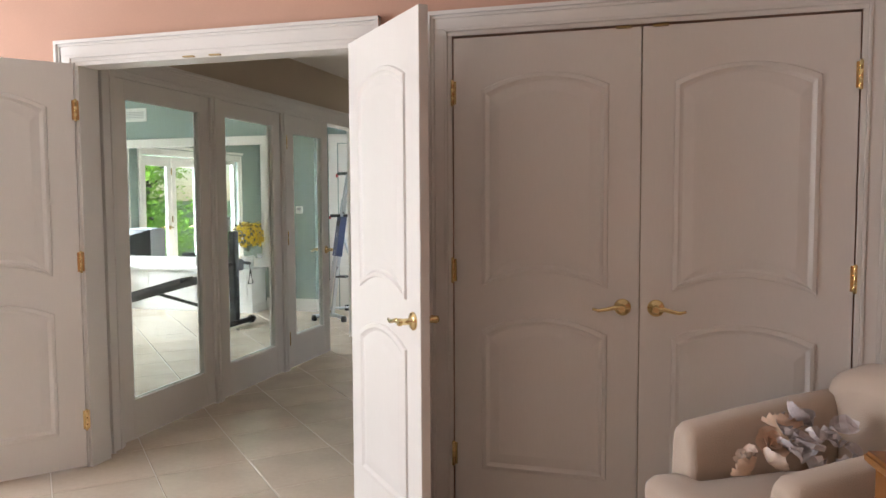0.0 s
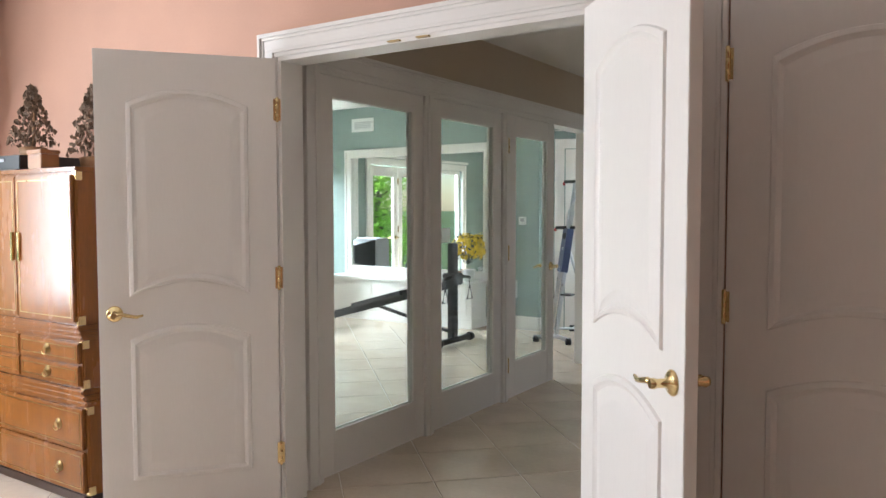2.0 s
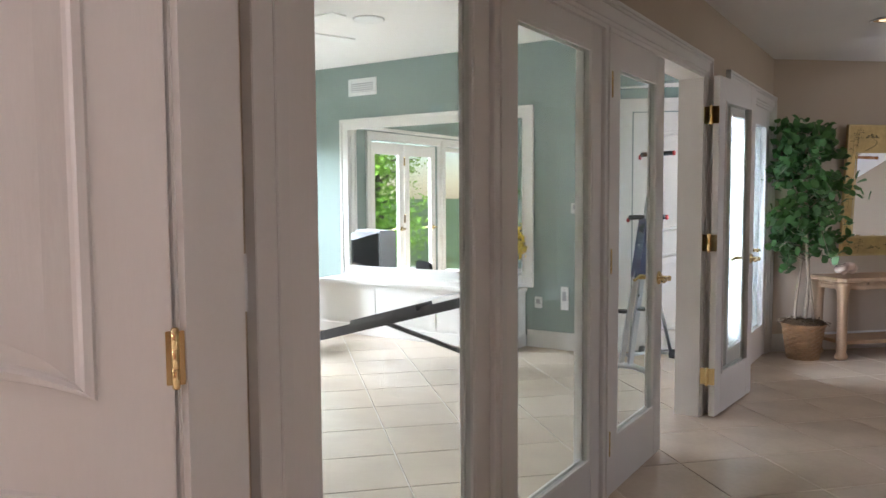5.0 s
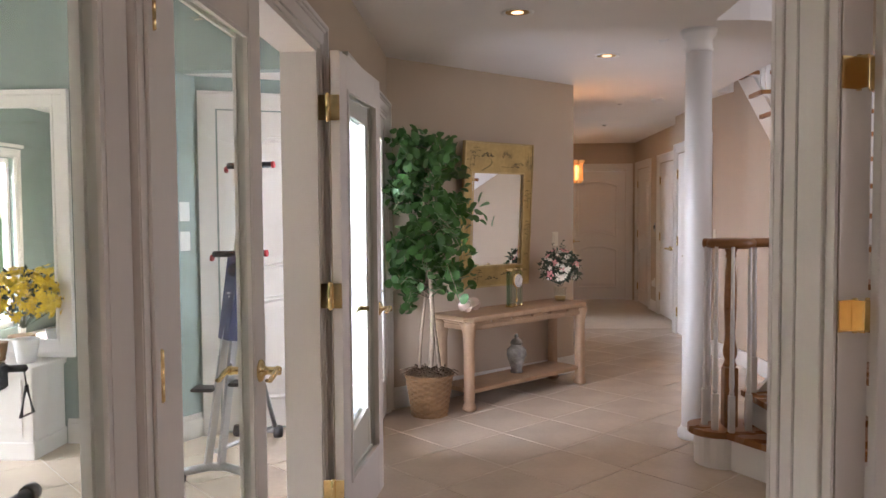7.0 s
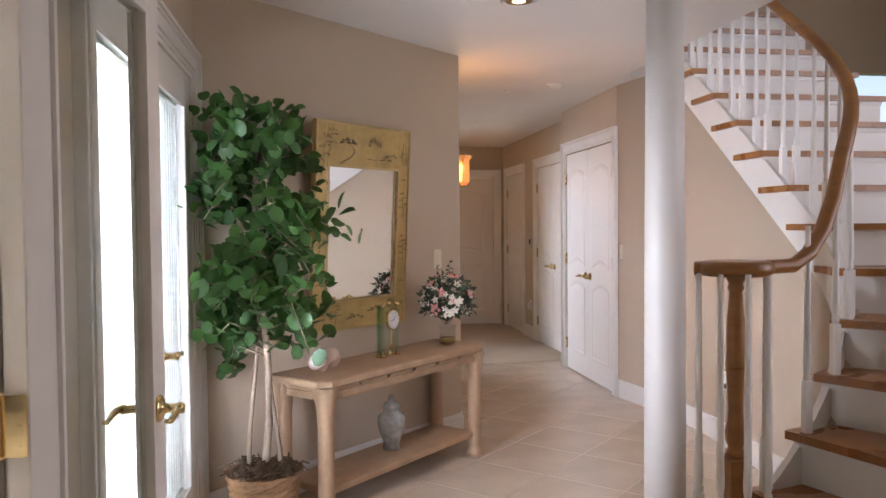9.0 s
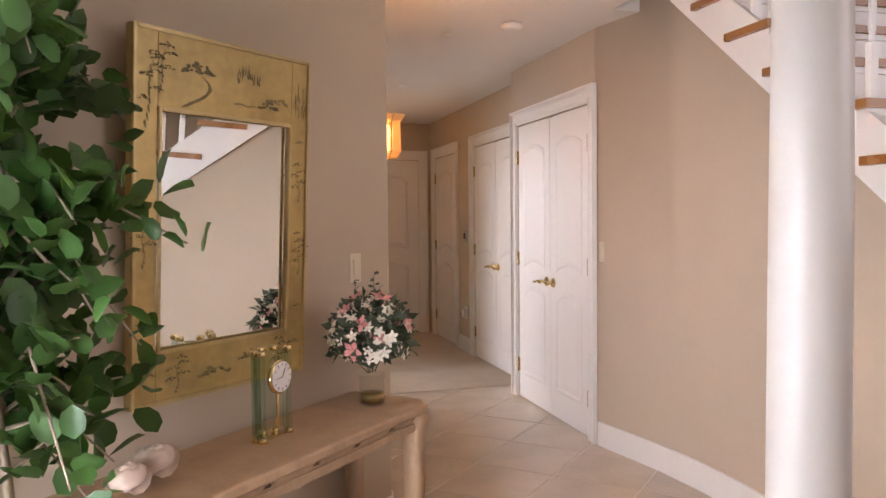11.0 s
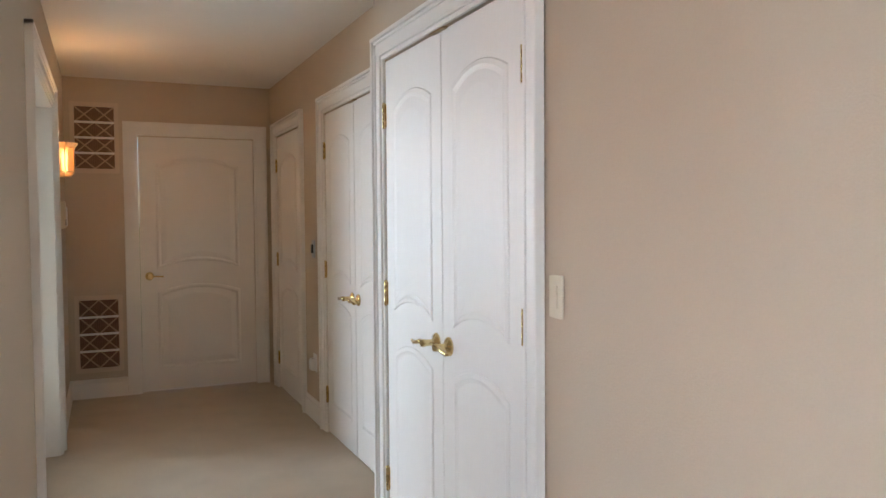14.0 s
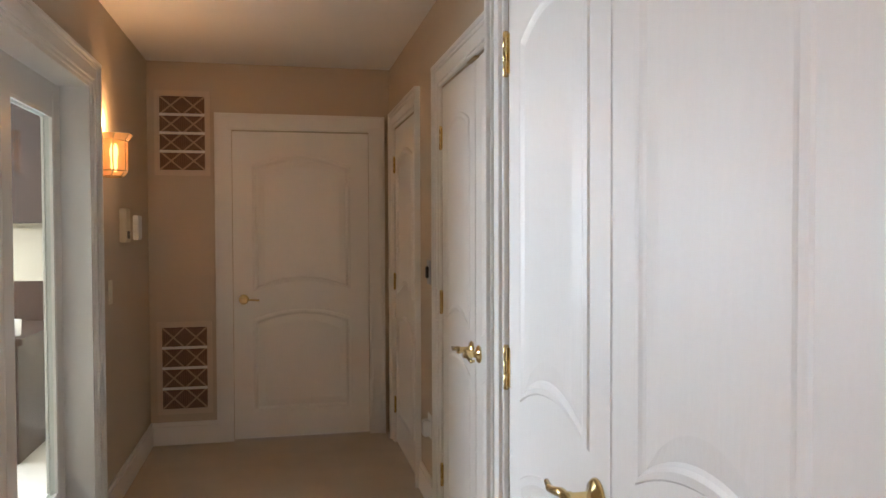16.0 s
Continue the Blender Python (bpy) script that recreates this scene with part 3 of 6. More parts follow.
panel_door(pose(0.107, 15.878, 0, 0, 0, 180), 0.889, 2.03, "closed white two-panel door at the corridor end", None, hinges=False, both=False)
kn = thing("door_hardware", pose(-0.715, 15.878, 0.93), "brass lever handle of the end door", "handle")
bm = bmesh.new()
lathe(bm, [(0.033, 0), (0.03, 0.008), (0.013, 0.014), (0.012, 0.03), (0.026, 0.04), (0.028, 0.052), (0.018, 0.062)], 20, m=pose(0, 0, 0, 90, 0, 0))
tube(bm, [(0.0, -0.05, 0), (0.05, -0.05, 0), (0.1, -0.048, -0.004)], 0.006, 8)
part("knob", bm, M_BRASS, kn)
for y0, y1, x, narrow in ((11.36, 12.52, 0.06, True), (12.96, 14.17, 0.25, True)):
    w = (y1 - y0) / 2 - 0.003
    # local x runs along +y
    panel_door(pose(x - 0.001, y1 - 0.003 - w, 0, 0, 0, 90), w, 2.03, "closed white two-panel closet door", None, hinges=False, narrow=True, both=False, group="corridor closet doors")
    panel_door(pose(x - 0.001, y0 + 0.003, 0, 0, 0, 90), w, 2.03, "closed white two-panel closet door", None, hinges=False, narrow=True, both=False, group="corridor closet doors")
    mid = (y0 + y1) / 2
    for s, hy in ((1, y1 + 0.001), (-1, y0 - 0.001)):
        h = thing("door_hardware", facing(x - 0.001, mid + s * 0.055, -1, 0), "polished brass lever and hinges of a closet door", "handle", "closet hardware")
        lever(h, 0, 0.915, 0, 1, s)
        for z in (0.25, 1.05, 1.80):
            hinge(h, hy - mid - s * 0.055, z, 0.006)
    ob = thing("ball_catch", pose(x, mid, 2.027), "small dark metal ball catch in the door head", "latch")
    boxpart("catch", ob, M_OLDBRASS, (-0.02, -0.06, -0.006, 0.012, 0.06, 0), 0.002)
panel_door(pose(0.249, 14.833, 0, 0, 0, 90), 0.784, 2.03, "closed white door in the corridor corner", None, hinges=False, both=False)
h = thing("door_hardware", facing(0.249, 15.622, -1, 0), "brass hinges of the corner door", "hinge")
for z in (0.25, 1.05, 1.80):
    hinge(h, 0, z, 0.006)
baseboard((CXW, 15.88), (CXW, 14.5))
baseboard((CXW, 12.79), (-1.36, 10.43))
baseboard((-0.89, 15.88), (CXW, 15.88))
baseboard((0.25, 14.28), (0.25, 14.72))
baseboard((0.25, 12.66), (0.25, 12.85))

# ceilings of hall and corridor, with the stairwell left open
SC, SR = Vector((-0.75, 9.0)), 0.86
pts = [(-2.93, BY + 0.12), (3.2, BY + 0.12), (3.2, 6.7), (-0.82, 6.7), (-0.82, 8.29)]
pts += [(SC.x + 0.72 * math.cos(radians(a)), SC.y + 0.72 * math.sin(radians(a))) for a in range(-80, 1, 8)]
pts += [(-0.03, 10.9), (0.6, 10.9), (0.6, 16.0), (-1.45, 16.0), (-1.45, 10.46), (-2.93, 9.15)]
bm = bmesh.new()
prism(bm, pts, HALL_H, HALL_H + 0.3)
structure("ceiling_hall", bm, M_CEIL, "white hall ceiling round the open stairwell")

# wall stub of the room across the hall, with its casing and an open door
SA, SD = Vector((-1.15, 6.48)), Vector((0.42, -0.907))
sd = SD.normalized()
sn = Vector((-abs(sd.y), -sd.x))
q = SA + sd * 3.4
wall("wall_hall_east", tuple(q), tuple(SA), M_TAUPE, "taupe painted hall wall with a cased doorway", HALL_H + 0.25, 0.13, [(3.4 - 1.05, 3.4 - 0.24, 0, 2.035)])
SF = pose(SA.x, SA.y, 0, 0, 0, math.degrees(math.atan2(sd.y, sd.x)))
wc = thing("door_casing", SF, "white moulded casing at the end of the hall wall", "trim", kind="structure")
for a, b, dep in ((0.0, 0.03, 0.02), (0.03, 0.075, 0.012), (0.075, 0.09, 0.02), (0.09, 0.15, 0.014), (0.15, 0.2, 0.026), (0.2, 0.238, 0.012)):
    boxpart("side_trim", wc, M_TRIM, (a, -dep, 0, b, 0.0, 2.13), 0.003)
    boxpart("head_trim", wc, M_TRIM, (0.24, -dep, 2.04 + a * 0.45, 1.1, 0.0, 2.04 + b * 0.45), 0.001)
boxpart("end_trim", wc, M_TRIM, (-0.02, -0.02, 0, 0.0, 0.13, 2.6), 0.003)
boxpart("jamb", wc, M_TRIM, (0.222, 0.0, 0, 0.242, 0.13, 2.035), 0.002)
boxpart("jamb", wc, M_TRIM, (1.048, 0.0, 0, 1.068, 0.13, 2.035), 0.002)
dl = panel_door(SF @ pose(0.262, 0.11, 0, 0, 0, 78), 0.78, 2.03, "open white door of the room across the hall", 0.915)
hh = thing("door_hardware", SF @ pose(0.245, 0.02, 0), "brass hinges on the white jamb", "hinge")
for z in (0.25, 1.05, 1.80):
    bm = bmesh.new()
    box(bm, -0.005, -0.02, z - 0.05, 0.0, 0.045, z + 0.05, 0.001)
    box(bm, 0.0, 0.035, z - 0.05, 0.045, 0.04, z + 0.05, 0.001)
    lathe(bm, [(0.008, -0.055), (0.008, 0.055)], 12, at=(0.003, 0.045, z))
    part("hinge", bm, M_BRASS, hh)

# stairwell and foyer shell, two storeys high
# The opening in this wall is made up, to go with the fill lamp.
wall("wall_foyer_east", (3.2, BY), (3.2, 12.0), M_TAUPE, "taupe foyer wall with an unseen opening added for light", 5.4, 0.12, [(2.0, 5.0, 0.6, 4.6)])
wall("wall_foyer_south", (-0.9, 6.3), (3.2, 3.7), M_TAUPE, "taupe foyer wall", 5.4, 0.1, base=2.76)
bm = bmesh.new()
box(bm, -3.0, BY, 5.4, 3.4, 16.2, 5.5)
structure("ceiling_upper", bm, M_CEIL, "white upper ceiling above the stairwell")
wall("wall_upper_west", (-3.0, 16.0), (-3.0, BY), M_TAUPE, "taupe upper wall", 5.4, 0.1, base=2.76)
wall("wall_upper_north", (3.2, 12.0), (-3.0, 12.0), M_TAUPE, "taupe upper wall", 5.4, 0.1, base=2.76)
wall("wall_upper_south", (-3.0, BY + 0.1), (3.2, BY + 0.1), M_TAUPE, "taupe upper wall", 5.4, 0.1, base=2.76)

# gym shell
GY0, GY1, GW = 3.25, 8.30, -7.55
wall("wall_gym_north", (-2.93, GY1), (GW, GY1), M_TEAL, "sage teal gym wall above the alcove", GYM_H, 0.10, [(0.0, 1.07, 0, 2.23)])
wall("wall_gym_alcove_side", (-3.90, 8.47), (-4.0, GY1 + 0.001), M_TEAL, "sage teal alcove wall with switches", 2.25, 0.10)
wall("wall_gym_alcove", (-2.93, 8.86), (-3.90, 8.47), M_TEAL, "sage teal alcove wall with a white door", 2.25, 0.10)
bm = bmesh.new()
prism(bm, [(-4.05, GY1 + 0.1), (-2.93, GY1 + 0.1), (-2.93, 9.0), (-4.05, 8.6)], 2.23, 2.3)
structure("ceiling_alcove", bm, M_CEIL, "white alcove ceiling")
# Added unseen wall and roof, keeping bright sky out of the curtained panes.
bm = bmesh.new()
box(bm, -4.1, 9.03, 0, -2.935, 9.11, 2.4)
structure("wall_alcove_back", bm, M_TEAL, "added teal wall that blocks the sky behind the curtained doors")
bm = bmesh.new()
box(bm, -4.1, 8.42, 2.41, -2.935, 9.11, 2.5)
structure("ceiling_alcove_back", bm, M_CEIL, "added white roof that blocks the sky behind the curtained doors")
wall("wall_gym_west", (GW, GY1), (GW, GY0), M_TEAL, "sage teal gym wall with glazed garden doors", GYM_H, 0.15,
     [(GY1 - 8.02, GY1 - 7.27, 0.5, 2.05), (GY1 - 6.85, GY1 - 5.35, 0, 2.05), (GY1 - 5.15, GY1 - 4.2, 0.1, 2.05)])
wall("wall_gym_south", (GW, GY0), (-2.93, GY0), M_TEAL, "sage teal gym wall", GYM_H, 0.04)
bm = bmesh.new()
box(bm, GW - 0.15, GY0, GYM_H, -2.93, GY1 + 0.1, GYM_H + 0.1)
structure("ceiling_gym", bm, M_CEIL, "white gym ceiling")
GWF = facing(GW, 0, 1, 0)
for y0, y1 in ((7.27, 8.02), (5.35, 6.85), (4.2, 5.15)):
    casing(GWF, -y1, -y0, 2.05, label="white moulded casing of the garden glazing")
gh = thing("header_trim", GWF, "white ledge over the garden doors", "trim", kind="structure")
boxpart("ledge", gh, M_TRIM, (-8.2, 0, 2.17, -4.05, 0.05, 2.21), 0.004)
for y0, y1 in ((6.1, 6.85), (5.35, 6.1)):
    glass_door(pose(GW - 0.03, y1 - 0.004, 0, 0, 0, -90), 0.742, 2.04, "white glazed garden door with brass handles", y0 > 6 or True, 0.1, group="garden doors")
for k, (y0, y1, z0) in enumerate(((7.27, 8.02, 0.5), (4.2, 5.15, 0.1))):
    ob = thing("window_%d" % (k + 1), pose(GW - 0.05, y1, z0, 0, 0, -90), "white framed garden window", "window", kind="structure")
    w, h = y1 - y0, 2.05 - z0
    bm = bmesh.new()
    for b in ((0, 0.06, 0, h), (w - 0.06, w, 0, h), (0.06, w - 0.06, 0, 0.07), (0.06, w - 0.06, h - 0.06, h)):
        box(bm, b[0], -0.05, b[2], b[1], 0, b[3], 0.002)
    part("window_frame", bm, M_TRIM, ob)
    boxpart("pane", ob, M_GLASS, (0.06, -0.028, 0.07, w - 0.06, -0.022, h - 0.06)).visible_shadow = False
baseboard((GW + 0.05, GY0), (-2.95, GY0))
baseboard((-4.0, GY1), (-4.66, GY1))
baseboard((-3.9, 8.47), (-4.0, GY1))
# alcove door
ad = Vector((0.97, 0.39)).normalized()
casing(pose(-3.90, 8.47, 0, 0, 0, 0) @ Matrix.Identity(4) @ pose(0, 0, 0, 0, 0, math.degrees(math.atan2(ad.y, ad.x)) + 180), -0.93, -0.115, 2.035)
panel_door(pose(-3.90 + ad.x * 0.925 + ad.y * 0.004, 8.47 + ad.y * 0.925 - ad.x * 0.004, 0, 0, 0, math.degrees(math.atan2(ad.y, ad.x)) + 180), 0.80, 2.03, "closed white arched two-panel door in the gym alcove", None, hinges=False, both=False)

# ---- stairwell: curved wall, stairs, column ----
RISE, GO, TREADS = 0.197, 0.25, 15
NOSE = [0.0, 0.2, 0.4, 0.6, 0.85] + [1.1 + GO * k for k in range(12)]     # along the inner line, from the second tread on


def tread_z(i):
    return RISE * i - 0.02


def nose_z(s):
    """Height of the line through the nosings."""
    return float(np.interp(s, NOSE, [tread_z(i + 2) for i in range(len(NOSE))], left=tread_z(2) + min(0.0, s) * 0.9))


ARC = radians(84) * SR


def along(s, off=0.0):
    """A point of the stair's inner line, off metres to its outer side, and its heading."""
    if s < ARC:
        a = radians(-84) + s / SR
        return Vector((SC.x + (SR + off) * math.cos(a), SC.y + (SR + off) * math.sin(a)))
    y = SC.y + s - ARC
    return Vector((SC.x + SR + off, y))


stairs = thing("staircase", pose(SC.x, SC.y, 0), "curved staircase with oak treads and white risers", "staircase")
S0 = Matrix.Translation((-SC.x, -SC.y, 0))


def loft(bm, rows):
    vs = [[bm.verts.new(S0 @ Vector(p)) for p in r] for r in rows]
    for a, b in zip(vs, vs[1:]):
        for k in range(len(a) - 1):
            bm.faces.new((a[k], a[k + 1], b[k + 1], b[k]))
    return vs


def stair_slab(s0, s1, z0, z1, in_off, out_off, n=4):
    bm = bmesh.new()
    inner = [along(s0 + (s1 - s0) * k / n, in_off) for k in range(n + 1)]
    outer = [along(s0 + (s1 - s0) * k / n, out_off) for k in range(n + 1)]
    prism(bm, [(p.x - SC.x, p.y - SC.y) for p in outer] + [(p.x - SC.x, p.y - SC.y) for p in inner[::-1]], z0, z1)
    return bm


for i in range(2, TREADS + 1):
    s, s2, z = NOSE[i - 2], NOSE[i - 1], tread_z(i)
    part("tread", stair_slab(s - 0.03, s2, z - 0.032, z, -0.035, 1.12), M_OAKTREAD, stairs)
    part("riser", stair_slab(s, s + 0.02, tread_z(i - 1), z - 0.032, 0.0, 1.1), M_TRIM, stairs)
    part("cove", stair_slab(s - 0.012, s, z - 0.055, z - 0.032, -0.012, 1.1), M_TRIM, stairs)
# starting step, rounded at its end
bm = bmesh.new()
bull = [(-0.86 + 0.15 * math.cos(radians(a)), 8.08 + 0.15 * math.sin(radians(a))) for a in range(80, 281, 15)]
outline1 = bull + [(-0.62, 7.55), (-0.42, 7.0), (0.2, 6.95), (0.1, 7.9), (-0.55, 8.20)]
prism(bm, [(x - SC.x, y - SC.y) for x, y in outline1], RISE - 0.034, RISE)
part("starting_tread", bm, M_OAKTREAD, stairs, "oak rounded starting tread")
bm = bmesh.new()
c = Vector((-0.5, 7.7))
prism(bm, [((x - c.x) * 0.94 + c.x - SC.x, (y - c.y) * 0.94 + c.y - SC.y) for x, y in outline1], 0, RISE - 0.034)
part("starting_riser", bm, M_TRIM, stairs, "white rounded starting riser")
# inner stringer
bm = bmesh.new()
n = 60
s_end = NOSE[TREADS - 2]
for off0, off1 in ((-0.008, 0.02),):
    rows = []
    for off in (off0, off1):
        lo, hi = [], []
        for k in range(n + 1):
            s = -0.02 + s_end * k / n
            p = along(s, off)
            z = nose_z(s)
            lo.append((p.x, p.y, max(0.0, z - 0.29)))
            hi.append((p.x, p.y, z - 0.035))
        rows += [lo, hi]
    vs = [[bm.verts.new(S0 @ Vector(p)) for p in r] for r in rows]
    for a, b in ((0, 1), (3, 2), (1, 3), (2, 0)):
        for k in range(n):
            bm.faces.new((vs[a][k], vs[a][k + 1], vs[b][k + 1], vs[b][k]))
part("stringer", bm, M_TRIM, stairs, "white painted inner stringer")
# filling triangles between stringer and treads
bm = bmesh.new()
for i in range(2, TREADS):
    s, s2, z = NOSE[i - 2], NOSE[i - 1], tread_z(i)
    pts = []
    for off in (0.0, 0.018):
        for ss, zz in ((s, tread_z(i - 1) - 0.04), (s, z - 0.033), (s2, z - 0.033)):
            p = along(ss, off)
            pts.append(bm.verts.new(S0 @ Vector((p.x, p.y, zz))))
    for f in ((0, 1, 2), (5, 4, 3), (0, 3, 4, 1), (1, 4, 5, 2), (2, 5, 3, 0)):
        bm.faces.new([pts[j] for j in f])
part("tread_brackets", bm, M_TRIM, stairs)
# soffit under the flight
bm = bmesh.new()
for k in range(n):
    q4 = []
    for kk in (k, k + 1):
        s = -0.02 + s_end * kk / n
        for off in (0.02, 1.12):
            p = along(s, off)
            q4.append(bm.verts.new(S0 @ Vector((p.x, p.y, max(0.001, nose_z(s) - 0.285)))))
    bm.faces.new((q4[0], q4[1], q4[3], q4[2]))
part("soffit", bm, M_CEIL, stairs)


def baluster(p, z0, z1):
    bm = bmesh.new()
    q = Vector((p.x - SC.x, p.y - SC.y, 0))
    box(bm, q.x - 0.0155, q.y - 0.0155, z0, q.x + 0.0155, q.y + 0.0155, z0 + 0.20, 0.002)
    h = z1 - z0
    lathe(bm, [(0.010, z0 + 0.20), (0.015, z0 + 0.212), (0.010, z0 + 0.225), (0.014, z0 + 0.245), (0.015, z0 + 0.27), (0.013, z0 + 0.34), (0.0105, z0 + h * 0.75), (0.0095, z1)], 10, at=(q.x, q.y, 0))
    part("baluster", bm, M_TRIM, stairs)


RAIL = 0.80
for i in range(2, TREADS + 1):
    for f in (0.06, 0.5):
        s = NOSE[i - 2] + f * (NOSE[i - 1] - NOSE[i - 2])
        if i > 4 or f < 0.3:
            baluster(along(s, 0.03), tread_z(i), nose_z(s) + RAIL - 0.03 if s > 0.5 else max(1.19, nose_z(s) + RAIL - 0.03))
NEWEL = Vector((-0.79, 8.07))
for dx, dy in ((-0.125, 0.03), (-0.10, -0.075), (-0.03, -0.13), (0.075, -0.085), (-0.085, 0.11)):
    baluster(NEWEL + Vector((dx, dy)), RISE, 1.19)
bm = bmesh.new()
nx, ny = NEWEL.x - SC.x, NEWEL.y - SC.y
box(bm, nx - 0.036, ny - 0.036, RISE, nx + 0.036, ny + 0.036, RISE + 0.33, 0.004)
lathe(bm, [(0.026, 0.525), (0.038, 0.535), (0.03, 0.55), (0.026, 0.565), (0.036, 0.59), (0.038, 0.62), (0.03, 0.66), (0.026, 0.70), (0.033, 0.85), (0.030, 1.02), (0.022, 1.12), (0.030, 1.135), (0.024, 1.15), (0.033, 1.165), (0.033, 1.19)], 20, at=(nx, ny, 0))
part("newel_post", bm, M_OAK, stairs, "turned golden oak newel post")
path = [(NEWEL.x - 0.13, NEWEL.y + 0.05, 1.205), (NEWEL.x - 0.06, NEWEL.y + 0.0, 1.205), (NEWEL.x, NEWEL.y, 1.205)]
for k in range(40):
    s = 0.13 + k * 0.085
    z = nose_z(s) + RAIL
    ease = max(0.0, 1 - (s - 0.13) / 0.35)
    p = along(s, 0.03)
    path.append((p.x, p.y, z * (1 - ease) + ease * 1.205))
bm = bmesh.new()
tube(bm, [(x - SC.x, y - SC.y, z) for x, y, z in path], 0.031, 14, 0.85)
lathe(bm, [(0.11, 1.178), (0.128, 1.19), (0.13, 1.21), (0.122, 1.226), (0.10, 1.232)], 28, at=(nx, ny, 0))
part("handrail", bm, M_OAK, stairs, "golden oak handrail with volute")

# wall under the stair, gently bowed, meeting the closet wall
bm = bmesh.new()
bow = [along(s, 0.01) for s in (0.35, 0.5, 0.65, 0.8, 0.95, 1.1, 1.25)]
bow += [Vector((0.12, 9.25)), Vector((0.15, 9.5)), Vector((0.185, 9.8)), Vector((0.205, 10.1)), Vector((0.20, 10.4)), Vector((0.17, 10.7)), Vector((0.125, 10.95)), Vector((0.085, 11.15)), Vector((0.062, 11.29))]
dense = []
for a, b in zip(bow, bow[1:]):
    dense += [a.lerp(b, k / 3) for k in range(3)]
dense.append(bow[-1])
lo, hi, lob, hib = [], [], [], []
for p in dense:
    near = min((k * 0.02 for k in range(190)), key=lambda s: (along(s) - p).length)
    z = min(HALL_H + 0.2, max(0.05, nose_z(near) - 0.15)) if p.y < 10.9 else HALL_H + 0.2
    for lst, dx, zz in ((lo, 0, 0), (hi, 0, z), (lob, 0.08, 0), (hib, 0.08, z)):
        lst.append(bm.verts.new((p.x + dx, p.y, zz)))
for k in range(len(dense) - 1):
    bm.faces.new((lo[k], lo[k + 1], hi[k + 1], hi[k])).smooth = True
    bm.faces.new((lob[k], hib[k], hib[k + 1], lob[k + 1])).smooth = True
    bm.faces.new((hi[k], hi[k + 1], hib[k + 1], hib[k]))
structure("wall_under_stair", bm, M_TAUPE, "taupe bowed wall under the curved stair")
bm = bmesh.new()
for a, b in zip(dense[9:-2], dense[10:-1]):
    d2 = (b - a).normalized()
    nn = Vector((-d2.y, d2.x)) * 0.016
    prism(bm, [tuple(a), tuple(b), tuple(b + nn), tuple(a + nn)], 0, 0.14)
bb = thing("baseboard", pose(0, 0, 0), "white baseboard along the bowed wall", "trim", kind="structure")
part("board", bm, M_TRIM, bb)
ol = thing("wall_outlet", facing(0.180, 9.84, -1, 0, 0.40), "ivory wall outlet under the stair with a white plug-in night light", "outlet")
boxpart("plate", ol, M_IVORY, (-0.036, 0, -0.058, 0.036, 0.008, 0.058), 0.002)
boxpart("plug", ol, M_WHITEPL, (-0.028, 0.008, -0.005, 0.028, 0.04, 0.065), 0.008, "white night light")
boxpart("socket", ol, M_BLACK, (-0.012, 0.008, -0.04, 0.012, 0.0095, -0.014), 0)
switch_plate(facing(0.075, 11.22, -1, 0, 1.15), M_IVORY, "ivory rocker switch beside the closet")

column = thing("column", pose(-0.845, 8.52, 0), "round white column at the foot of the stair", "column")
bm = bmesh.new()
lathe(bm, [(0.084, 0.07), (0.084, 0.5), (0.081, 1.4), (0.074, 2.33)], 40)
part("shaft", bm, M_TRIM, column)
bm = bmesh.new()
lathe(bm, [(0.104, 0.0), (0.108, 0.02), (0.104, 0.045), (0.092, 0.052), (0.088, 0.07)], 40)
part("base", bm, M_TRIM, column)
bm = bmesh.new()
lathe(bm, [(0.074, 2.33), (0.084, 2.34), (0.077, 2.36), (0.077, 2.40), (0.10, 2.43), (0.105, 2.46)], 40)
part("capital", bm, M_TRIM, column)

# ---- hall things ----
table = thing("console_table", dpose(0.995, 0.225, 0, 3.5), "limed oak console table with carved rounded legs and lower shelf", "table")
TL, TD, TH = 1.24, 0.36, 0.665
def chamfered(x, y, c):
    return [(-x + c, -y), (x - c, -y), (x, -y + c), (x, y - c * 0.3), (x - c * 0.3, y), (-x + c * 0.3, y), (-x, y - c * 0.3), (-x, -y + c)]


bm = bmesh.new()
rings = []
for grow, z in ((-0.008, TH - 0.036), (-0.004, TH - 0.032), (0.0, TH - 0.028), (0.0, TH - 0.008), (-0.004, TH - 0.002), (-0.010, TH)):
    rings.append([bm.verts.new((a, b - 0.014, z)) for a, b in chamfered(TL / 2 + 0.06 + grow, TD / 2 + 0.012 + grow, 0.05)])
for a, b in zip(rings, rings[1:]):
    for k in range(8):
        bm.faces.new((a[k], a[(k + 1) % 8], b[(k + 1) % 8], b[k]))
bm.faces.new(rings[0][::-1])
bm.faces.new(rings[-1])
part("tabletop", bm, M_LIMED, table)
bm = bmesh.new()
for k in range(6):
    x0 = -TL / 2 - 0.01 + k * (TL + 0.02) / 6
    box(bm, x0 + 0.012, -TD / 2 - 0.004, TH - 0.058, x0 + (TL + 0.02) / 6 - 0.012, -TD / 2 + 0.02, TH - 0.036, 0.006)
for sx in (-1, 1):
    box(bm, sx * (TL / 2 + 0.02) - 0.012, -TD / 2 + 0.04, TH - 0.058, sx * (TL / 2 + 0.02) + 0.012, TD / 2 - 0.06, TH - 0.036, 0.006)
part("fretted_frieze", bm, M_LIMED, table, "pierced frieze blocks under the top")
bm = bmesh.new()
